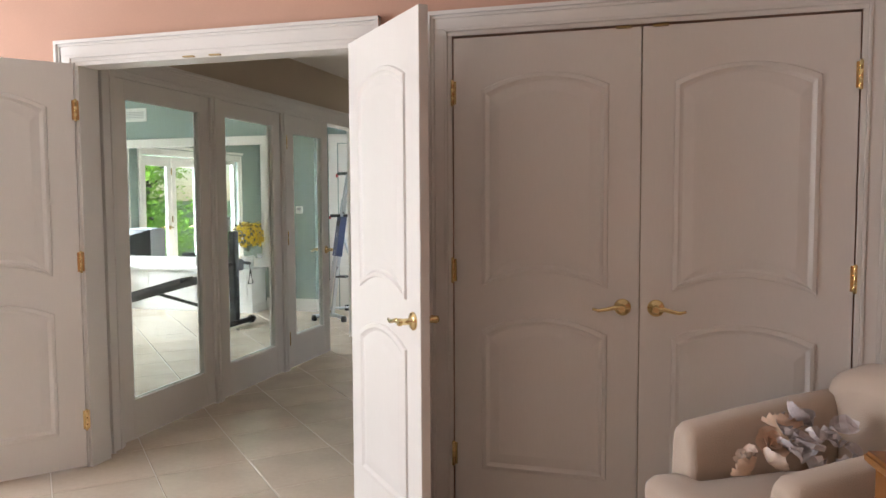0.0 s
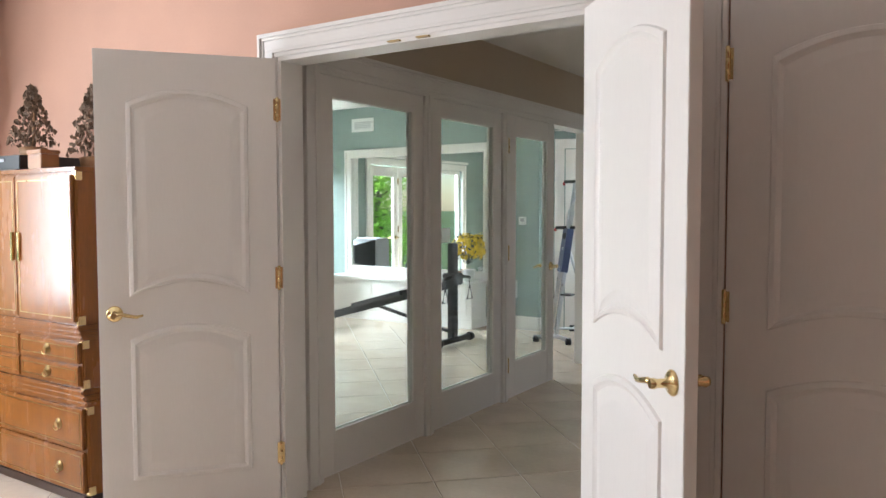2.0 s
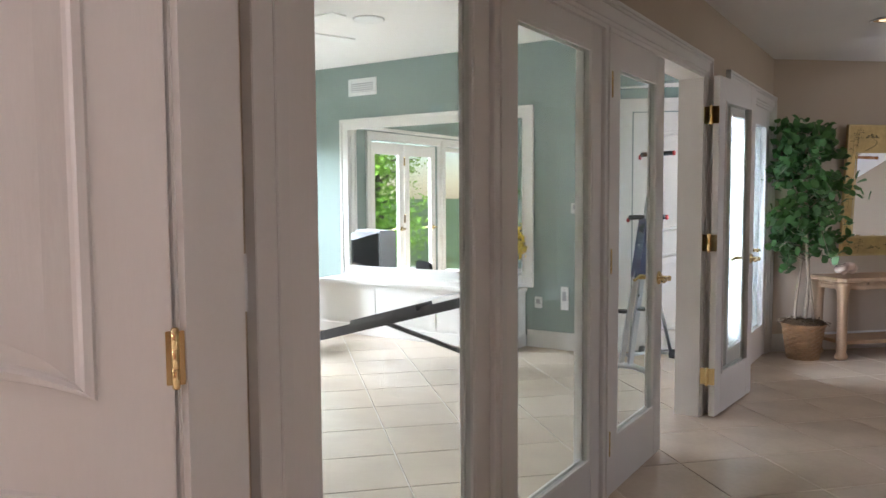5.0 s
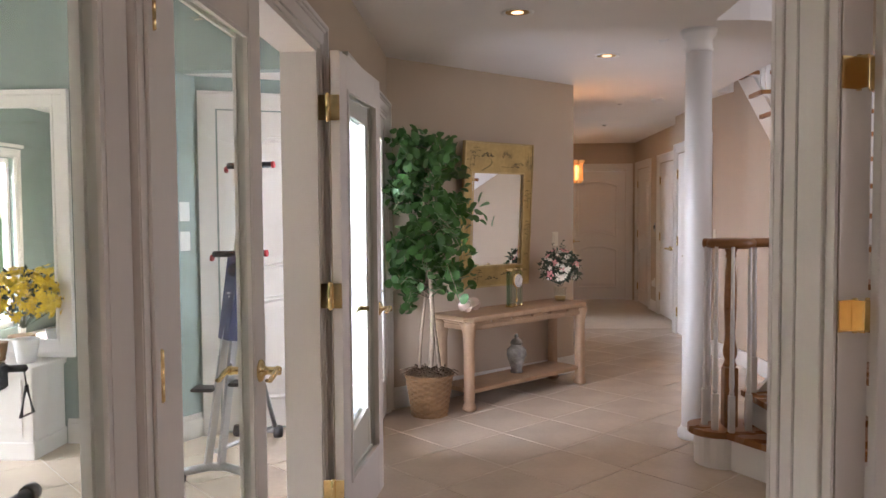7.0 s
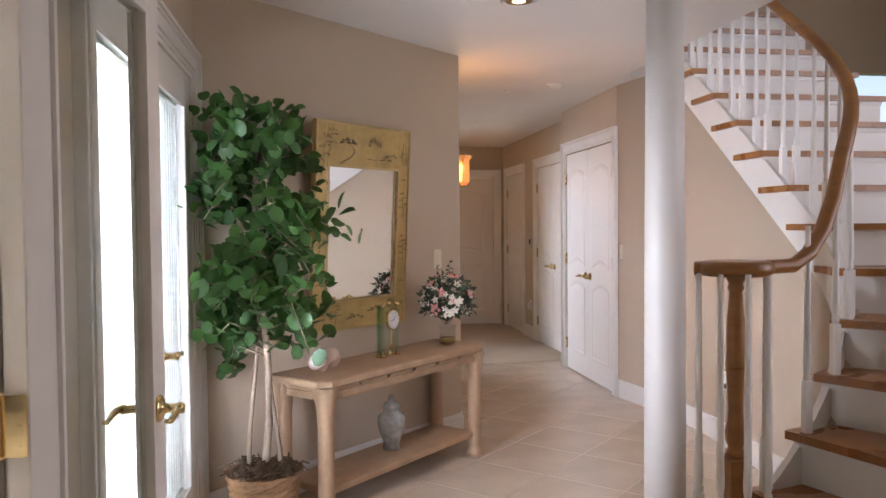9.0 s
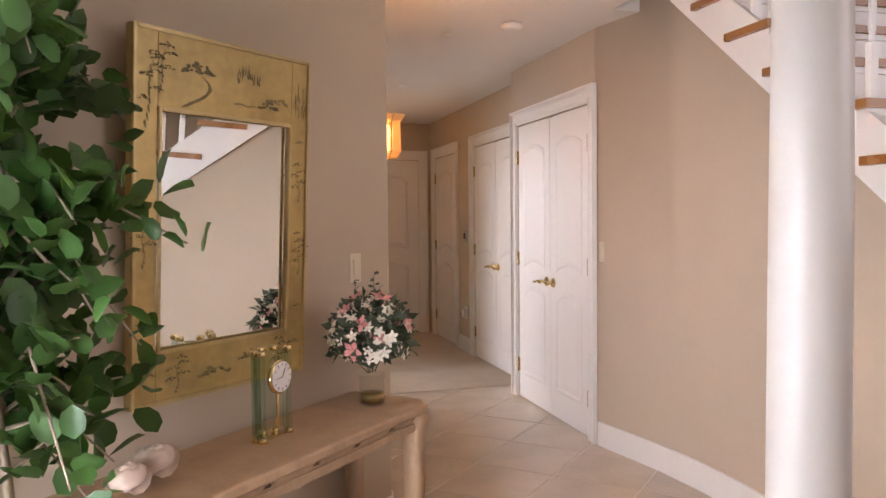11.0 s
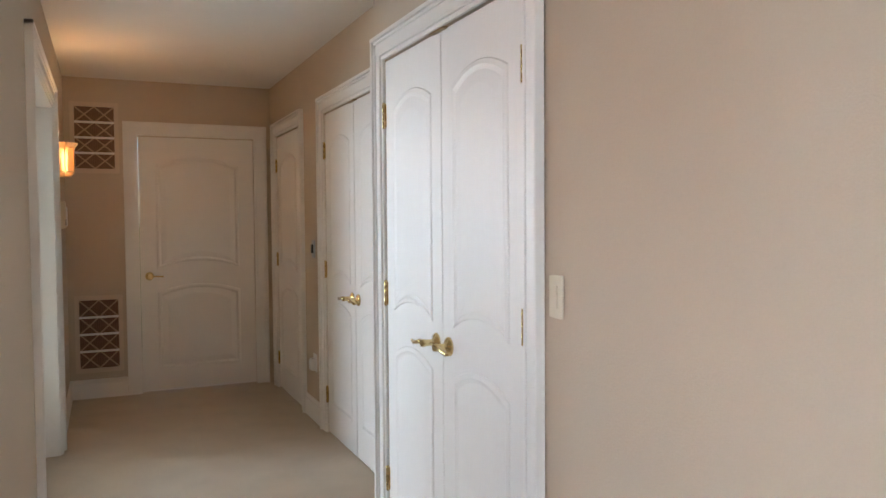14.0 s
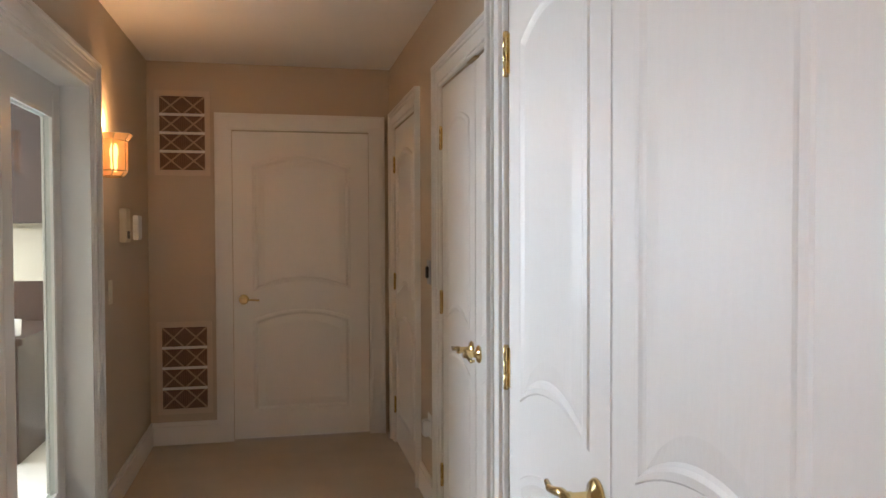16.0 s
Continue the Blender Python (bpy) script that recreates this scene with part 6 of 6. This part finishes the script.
for sx in (-1, 1):
    for sy in (-1, 1):
        boxpart("leg", dc, M_STEEL, (sx * 0.17 - 0.012, sy * 0.17 - 0.012, 0, sx * 0.17 + 0.012, sy * 0.17 + 0.012, 0.3))

rower = thing("incline_trainer", pose(-4.36, 7.08, 0), "black incline exercise machine with long sloping rail", "exercise machine")
bm = bmesh.new()
box(bm, -0.035, -0.05, 0.03, 0.035, 0.05, 1.02, 0.008)
part("upright", bm, M_BLACK, rower, "black upright post")
bm = bmesh.new()
tube(bm, [(0.03, -0.30, 0.045), (0.03, 0.28, 0.045)], 0.03, 12)
for y in (-0.30, 0.28):
    lathe(bm, [(0.042, -0.03), (0.045, 0), (0.042, 0.03)], 16, m=pose(0.03, y, 0.045, 90, 0, 0))
part("foot_bar", bm, M_BLACK, rower)
bm = bmesh.new()
for y in (-0.06, 0.06):
    beam(bm, (-0.03, y, 0.60), (-1.85, y - 0.18, 0.10), 0.035, 0.075)
beam(bm, (-0.9, -0.14, 0.365), (-1.0, 0.02, 0.345), 0.04, 0.03)
part("rail", bm, M_BLACK, rower, "twin dark sloping rail")
bm = bmesh.new()
beam(bm, (-0.55, -0.05, 0.50), (-1.15, -0.10, 0.335), 0.26, 0.05)
part("glide_board", bm, M_BOX, rower, "padded glide board")
bm = bmesh.new()
beam(bm, (-0.95, -0.05, 0.34), (-0.03, 0.0, 0.12), 0.03, 0.03)
box(bm, -1.87, -0.34, 0.0, -1.80, -0.04, 0.07, 0.01)
part("brace", bm, M_BLACK, rower)
bm = bmesh.new()
tube(bm, [(0.05, -0.24, 0.66), (0.03, -0.12, 0.68), (0.03, 0.12, 0.68), (0.05, 0.24, 0.66)], 0.018, 10)
box(bm, -0.07, -0.09, 0.60, 0.07, 0.09, 0.72, 0.01)
part("crossbar", bm, M_BLACK, rower)
for s in (-1, 1):
    bm = bmesh.new()
    y = s * 0.23
    tube(bm, [(0.05, y, 0.66), (0.06, y, 0.58)], 0.004, 6)
    tube(bm, [(0.06, y, 0.58), (0.06, y - 0.05, 0.44), (0.06, y + 0.05, 0.44), (0.06, y, 0.58)], 0.010, 8)
    part("hand_grip", bm, M_BLACK, rower, "black stirrup grip")
bm = bmesh.new()
for s in (-1, 1):
    tube(bm, [(0.0, s * 0.1, 0.68), (-0.6, s * 0.08, 0.53)], 0.003, 5)
part("cable", bm, M_STEEL, rower)
bm = bmesh.new()
for k in range(9):
    lathe(bm, [(0.006, 0), (0.006, 0.002)], 8, m=pose(0.036, 0, 0.2 + k * 0.07, 0, 90, 0))
part("pin_holes", bm, M_STEEL, rower)
boxpart("chart_card", rower, M_WHITEPL, (-0.1, -0.12, 1.02, -0.08, 0.08, 1.17), 0.002, "white instruction card")

pot = thing("flower_pot", pose(-4.80, 8.12, 0.529), "white pot of yellow silk forsythia on the bench", "flowers")
bm = bmesh.new()
lathe(bm, [(0.05, 0), (0.07, 0.12), (0.075, 0.14), (0.066, 0.14), (0.06, 0.11), (0.01, 0.105)], 24)
part("pot", bm, M_WHITEPL, pot)
bouquet(pot, (0, -0.02, 0.36), 0.20, 120, ((M_YELLOW, 260, 0.028, "yellow_blossom"),), 12, 0.95)
bk = thing("wicker_planter", pose(-5.02, 8.15, 0.529), "small wicker basket on the bench", "basket")
bm = bmesh.new()
lathe(bm, [(0.06 + 0.004 * (k % 2) + 0.002 * k, 0.012 * k) for k in range(10)] + [(0.07, 0.11), (0.01, 0.10)], 24)
part("basket", bm, M_WICKER, bk)

tower = thing("vertical_climber", pose(-3.555, 7.72, 0), "folding blue and silver vertical exercise machine", "exercise machine")
up0, up1 = Vector((0.0, 0.0, 0.06)), Vector((0.17, 0.16, 1.63))
L = lambda u: tuple(up0.lerp(up1, u))
bm = bmesh.new()
for o in (-0.035, 0.035):
    beam(bm, (L(0)[0] + o, L(0)[1], L(0)[2]), (L(0.55)[0] + o * 0.6, L(0.55)[1], L(0.55)[2]), 0.028, 0.035)
beam(bm, L(0.5), L(0.82), 0.05, 0.05)
beam(bm, L(0.8), L(1.0), 0.035, 0.035)
part("mast", bm, M_STEEL, tower, "silver telescopic mast")
bm = bmesh.new()
beam(bm, L(0.42), L(0.70), 0.13, 0.07)
part("body_cover", bm, M_BLUE, tower, "dark blue cover")
bm = bmesh.new()
lathe(bm, [(0.035, 0), (0.035, 0.012), (0.02, 0.014)], 20, m=Matrix.Translation(L(0.655)) @ pose(0.0, -0.045, 0, 90, 0, 0))
part("dial", bm, M_BOX, tower)
for u, mm in ((1.0, 0.12), (0.70, 0.14)):
    c = Vector(L(u))
    bm = bmesh.new()
    tube(bm, [c - Vector((mm, 0, -0.01)), c + Vector((mm, 0, 0.015))], 0.017, 12)
    g = part("handlebar", bm, M_BLACK, tower, "black foam handlebar")
    for s in (-1, 1):
        bm = bmesh.new()
        e = c + Vector((s * mm, 0, 0.002 + s * 0.012))
        tube(bm, [e, e + Vector((s * 0.014, 0, 0.001))], 0.018, 12)
        part("end_cap", bm, M_RED, g, "red end cap")
for sx in (-1, 1):
    bm = bmesh.new()
    c = Vector(L(0.25))
    box(bm, c.x + sx * 0.10 - 0.06, c.y - 0.05, c.z + (0.03 if sx > 0 else 0), c.x + sx * 0.10 + 0.06, c.y + 0.05, c.z + (0.05 if sx > 0 else 0.02), 0.005)
    part("pedal", bm, M_BLACK, tower)
for pts, rad in (([L(0.62), (0.12, 0.74, 0.06)], 0.014), ([(-0.12, 0.76, 0.04), (0.14, 0.74, 0.04)], 0.018),
                 ([(-0.16, -0.06, 0.045), (-0.02, 0.0, 0.06), (0.06, 0.0, 0.06), (0.2, -0.06, 0.045)], 0.022), ([L(0.05), (0.1, 0.72, 0.06)], 0.012)):
    bm = bmesh.new()
    tube(bm, pts, rad, 10)
    part("leg", bm, M_STEEL, tower, "silver folding leg")
for x, y in ((-0.16, -0.06), (0.2, -0.06), (-0.12, 0.76), (0.14, 0.74)):
    bm = bmesh.new()
    lathe(bm, [(0.03, 0), (0.033, 0.03), (0.026, 0.065)], 14, at=(x, y, 0))
    part("rubber_foot", bm, M_BLACK, tower)
bm = bmesh.new()
for k, wd in enumerate((0.03, 0.02, 0.012)):
    c = Vector(L(0.58 - k * 0.012))
    box(bm, c.x - wd, c.y - 0.039, c.z - 0.006, c.x + wd, c.y - 0.036, c.z)
part("emblem", bm, M_WHITEPL, tower)

fan = thing("ceiling_fan", pose(-5.5, 6.0, GYM_H), "white ceiling fan at rest", "fan")
bm = bmesh.new()
lathe(bm, [(0.07, 0), (0.07, -0.03), (0.02, -0.05), (0.02, -0.12), (0.10, -0.14), (0.11, -0.2), (0.06, -0.24), (0.05, -0.26)], 28)
part("motor", bm, M_WHITEPL, fan)
for k in range(5):
    bm = bmesh.new()
    box(bm, 0.14, -0.065, -0.19, 0.68, 0.065, -0.182, 0.003)
    box(bm, 0.08, -0.015, -0.185, 0.2, 0.015, -0.175)
    bl = part("blade", bm, M_WHITEPL, fan)
    bl.matrix_basis = pose(0, 0, 0, 0, 0, 72 * k - 1)
for x, y in ((-6.25, 7.1), (-4.2, 6.4)):
    can_light(x, y, GYM_H, False, 0)
sp = thing("ceiling_speaker", pose(-5.25, 6.82, GYM_H), "round white ceiling speaker", "speaker")
bm = bmesh.new()
lathe(bm, [(0.12, 0), (0.12, -0.008), (0.10, -0.01)], 32)
part("grille", bm, M_WHITEPL, sp)
gf = ficus(pose(-6.75, 3.75, 0), 1.95, 0.34, 17, "tall artificial ficus in the gym corner", 600)
cw = thing("window_curtain", facing(GW, 0, 1, 0), "cream curtain at the gym corner window", "curtain")
bm = bmesh.new()
n = 40
rows = [[bm.verts.new((-8.05 + 0.35 * k / n, 0.06 + 0.012 * math.sin(k * 1.1), z)) for k in range(n + 1)] for z in (0.45, 2.12)]
for k in range(n):
    bm.faces.new((rows[0][k], rows[0][k + 1], rows[1][k + 1], rows[1][k])).smooth = True
part("cloth", bm, M_SHEER, cw)

# ---- office beyond the corridor opening ----
# The west opening is unseen, put where the added lamp stands.
wall("wall_office_west", (-4.5, 18.0), (-4.5, 11.2), M_BEIGEPLASTER, "cream office wall with an unseen opening added for the lamp", 2.6, 0.12, [(18 - 17.5, 18 - 14.3, 0.5, 2.3)])
wall("wall_office_north", (CXW - 0.15, 18.0), (-4.5, 18.0), M_BEIGEPLASTER, "cream office wall", 2.6, 0.12)
wall("wall_office_south", (-4.5, 11.2), (CXW - 0.15, 11.2), M_BEIGEPLASTER, "cream office wall", 2.6, 0.12)
wall("wall_office_east", (CXW - 0.15, 15.88), (CXW - 0.15, 18.0), M_BEIGEPLASTER, "cream office wall", 2.6, 0.12)
bm = bmesh.new()
box(bm, -4.6, 11.1, 2.6, CXW - 0.15, 18.1, 2.7)
structure("ceiling_office", bm, M_CEIL, "white office ceiling")
for y0, y1 in ((13.646, 14.37), (12.92, 13.644)):
    glass_door(pose(CXW - 0.115, y1, 0, 0, 0, -90), y1 - y0, 2.015, "closed white glazed office door", False, 0.10, hinges=False, group="office doors")
desk = thing("office_desk", pose(-2.08, 16.0, 0), "dark mahogany desk in the office", "desk")
boxpart("desktop", desk, M_DARKWOOD, (-0.45, -0.4, 0.71, 0.12, 0.6, 0.75), 0.006)
boxpart("pedestal", desk, M_DARKWOOD, (-0.4, -0.35, 0, 0.08, 0.55, 0.71), 0.004)
cup = thing("mug", pose(-2.05, 15.75, 0.751), "white mug on the desk", "mug")
bm = bmesh.new()
lathe(bm, [(0.035, 0), (0.04, 0.01), (0.042, 0.1), (0.038, 0.1), (0.036, 0.02), (0.01, 0.015)], 20)
part("mug_body", bm, M_WHITEPL, cup)
pap = thing("paper_stack", pose(-2.25, 15.95, 0.751), "stack of white papers on the desk", "paper")
boxpart("sheets", pap, M_WHITEPL, (-0.15, -0.1, 0, 0.12, 0.15, 0.06), 0.004)
dr = thing("blue_drape", pose(-2.35, 17.6, 0), "blue drape hanging in the office", "curtain")
bm = bmesh.new()
rows = [[bm.verts.new((0.0 + 0.32 * k / 30, 0.015 * math.sin(k), z)) for k in range(31)] for z in (0.004, 1.44)]
for k in range(30):
    bm.faces.new((rows[0][k], rows[0][k + 1], rows[1][k + 1], rows[1][k])).smooth = True
part("cloth", bm, M_FABRICBLUE, dr)
wcab = thing("wall_cabinet", pose(-2.5, 17.99, 1.45), "dark mahogany wall cabinet hanging in the office", "cabinet")
boxpart("body", wcab, M_DARKWOOD, (-0.7, -0.33, 0, 0.85, 0, 1.0), 0.006)
for x in (-0.69, -0.17, 0.345):
    d = boxpart("door", wcab, M_DARKWOOD, (x, -0.352, 0.01, x + 0.5, -0.332, 0.99), 0.006)
    boxpart("door_panel", d, M_DARKWOOD, (x + 0.08, -0.358, 0.09, x + 0.42, -0.352, 0.91), 0.004)
oc = thing("office_chair", pose(-2.45, 16.9, 0), "dark wooden office chair behind the desk", "chair")
boxpart("seat", oc, M_DARKWOOD, (-0.22, -0.22, 0.42, 0.22, 0.22, 0.46), 0.01)
boxpart("backrest", oc, M_DARKWOOD, (-0.2, 0.18, 0.55, 0.2, 0.21, 1.0), 0.01)
for sx in (-1, 1):
    for sy in (-1, 1):
        boxpart("leg", oc, M_DARKWOOD, (sx * 0.19 - 0.02, sy * 0.19 - 0.02, 0, sx * 0.19 + 0.02, sy * 0.19 + 0.02, 1.0 if sy > 0 else 0.42))

# ---- outside ----
bm = bmesh.new()
gpts = [(-900, -900), (900, -900), (900, 900), (-900, 900)]
face(bm, [(x, y, -0.25) for x, y in gpts])
structure("ground", bm, M_GRASS, "green lawn reaching to the distance")
bm = bmesh.new()
box(bm, -10.6, 2.0, -0.24, -7.72, 9.5, -0.04)
structure("terrace", bm, M_TERRACE, "pale stone terrace outside the garden doors")
for k, (x, y) in enumerate(((-9.2, 6.6), (-9.4, 5.2))):
    ob = thing("garden_chair", pose(x, y, -0.04, 0, 0, 70 + 60 * k), "black metal garden chair on the terrace", "chair", "garden chairs")
    boxpart("seat", ob, M_BLACK, (-0.22, -0.22, 0.42, 0.22, 0.22, 0.445), 0.008)
    for sx in (-1, 1):
        for sy in (-1, 1):
            bm = bmesh.new()
            tube(bm, [(sx * 0.2, sy * 0.2, 0), (sx * 0.2, sy * 0.2, 0.42 if sy < 0 else 0.9)], 0.012, 8)
            part("leg", bm, M_BLACK, ob)
    for j in range(6):
        bm = bmesh.new()
        tube(bm, [(-0.2 + 0.08 * j, 0.2, 0.44), (-0.2 + 0.08 * j, 0.2, 0.88)], 0.007, 6)
        part("back_bar", bm, M_BLACK, ob)


def tree(m, h, seed):
    ob = thing("tree", m, "leafy bright green garden tree", "tree", "garden trees")
    rng = random.Random(seed)
    bm = bmesh.new()
    tube(bm, [(0, 0, 0), (0.1, 0, h * 0.3), (0.0, 0.1, h * 0.6), (0.1, 0.1, h * 0.9)], [0.2, 0.15, 0.1, 0.03], 10)
    tips = []
    for k in range(26):
        z0 = h * rng.uniform(0.12, 0.85)
        a = rng.uniform(0, 6.283)
        r = h * rng.uniform(0.15, 0.34)
        p = Vector((r * math.cos(a), r * math.sin(a), z0 + rng.uniform(-0.02, 0.15) * h))
        tube(bm, [(0.05, 0.05, z0), Vector((0.05, 0.05, z0)).lerp(p, 0.5) + Vector((0, 0, 0.1)), p], [0.05, 0.035, 0.012], 6)
        tips.append((Vector((0, 0, z0)), p))
    part("trunk", bm, M_TRUNK, ob)
    verts, faces = [], []
    for k in range(5200):
        a, b = tips[k % len(tips)]
        c = a.lerp(b, rng.uniform(0.3, 1.1)) + Vector((rng.gauss(0, 0.32), rng.gauss(0, 0.32), rng.gauss(0, 0.28)))
        m2 = Euler((rng.uniform(-1.2, 1.2), rng.uniform(-1.2, 1.2), rng.uniform(0, 6.283))).to_matrix()
        s = rng.uniform(0.05, 0.10)
        i0 = len(verts)
        verts += [tuple(c + m2 @ Vector(p)) for p in ((-s * 0.55, 0, 0), (0, -s, 0.01), (s * 0.55, 0, 0), (0, s, 0.01))]
        faces.append((i0, i0 + 1, i0 + 2, i0 + 3))
    me = bpy.data.meshes.new("crown")
    me.from_pydata(verts, [], faces)
    me.materials.append(M_TREELEAF)
    cr = new("crown", me)
    cr.parent = ob
    return ob


t1 = tree(pose(-12.6, 5.6, -0.25), 5.2, 21)
rng = random.Random(2)
for x, y, s in ((-12.8, 3.2, 1.0), (-13.2, 7.8, 1.1), (-12.4, 9.8, 0.9), (-15.5, 4.4, 1.3), (-15.8, 6.8, 1.25), (-15.4, 9.2, 1.35), (-13.8, 0.8, 1.1), (-16.0, 11.5, 1.3), (-16.5, 1.5, 1.3)):
    c = copy_thing(t1, pose(x, y, -0.25, 0, 0, rng.uniform(0, 360)))
    c.scale = (s, s, s)

for k in range(9):
    c = copy_thing(t1, pose(-11.5 - 0.3 * (k % 2), 1.6 + 1.15 * k, -0.25, 0, 0, 47 * k))
    c.scale = (0.62, 0.62, 0.55)

# ---- floor tiles ----
TS, GAP = 0.455, 0.006
tile_bm = bmesh.new()
h = TS / 2 - GAP / 2
box(tile_bm, -h, -h, -0.02, h, h, 0.0, 0.0)
bmesh.ops.bevel(tile_bm, geom=[e for e in tile_bm.edges if all(v.co.z > -0.001 for v in e.verts)], offset=0.002, segments=1, affect="EDGES")
tile_me = mesh_of("tile", tile_bm, M_TILE)
near, rest = [], []
c45 = math.sqrt(0.5)
for i in range(-60, 60):
    for j in range(-60, 60):
        x, y = (i - j) * TS * c45 - 1.7, (i + j) * TS * c45 + 6.0
        in_hall = -2.98 < x < 0.4 and 3.0 < y < 13.1 and not (x > -0.6 and y < 6.0)
        in_bed = -5.2 < x < 1.2 and 0.6 < y <= 3.0
        in_gym = -7.6 < x <= -2.98 and 3.4 < y < 8.7
        if in_hall and len(near) < 300:
            near.append((x, y))
        elif in_hall or in_bed or in_gym or (0.4 <= x < 3.2 and 5 < y < 10):
            rest.append((x, y))
for x, y in near:
    ob = new("tile", tile_me)
    ob.parent = floor
    ob.matrix_basis = pose(x, y, 0, 0, 0, 45)
verts, faces = [], []
for x, y in rest:
    m2 = pose(x, y, 0, 0, 0, 45)
    i0 = len(verts)
    verts += [tuple(m2 @ v.co) for v in tile_me.vertices]
    faces += [tuple(i0 + k for k in p.vertices) for p in tile_me.polygons]
me = bpy.data.meshes.new("tiles")
me.from_pydata(verts, [], faces)
me.materials.append(M_TILE)
ob = new("tiles", me)
ob.parent = floor
tagged(ob, "cream stone floor tiles laid on the diagonal", "", "", "stuff")
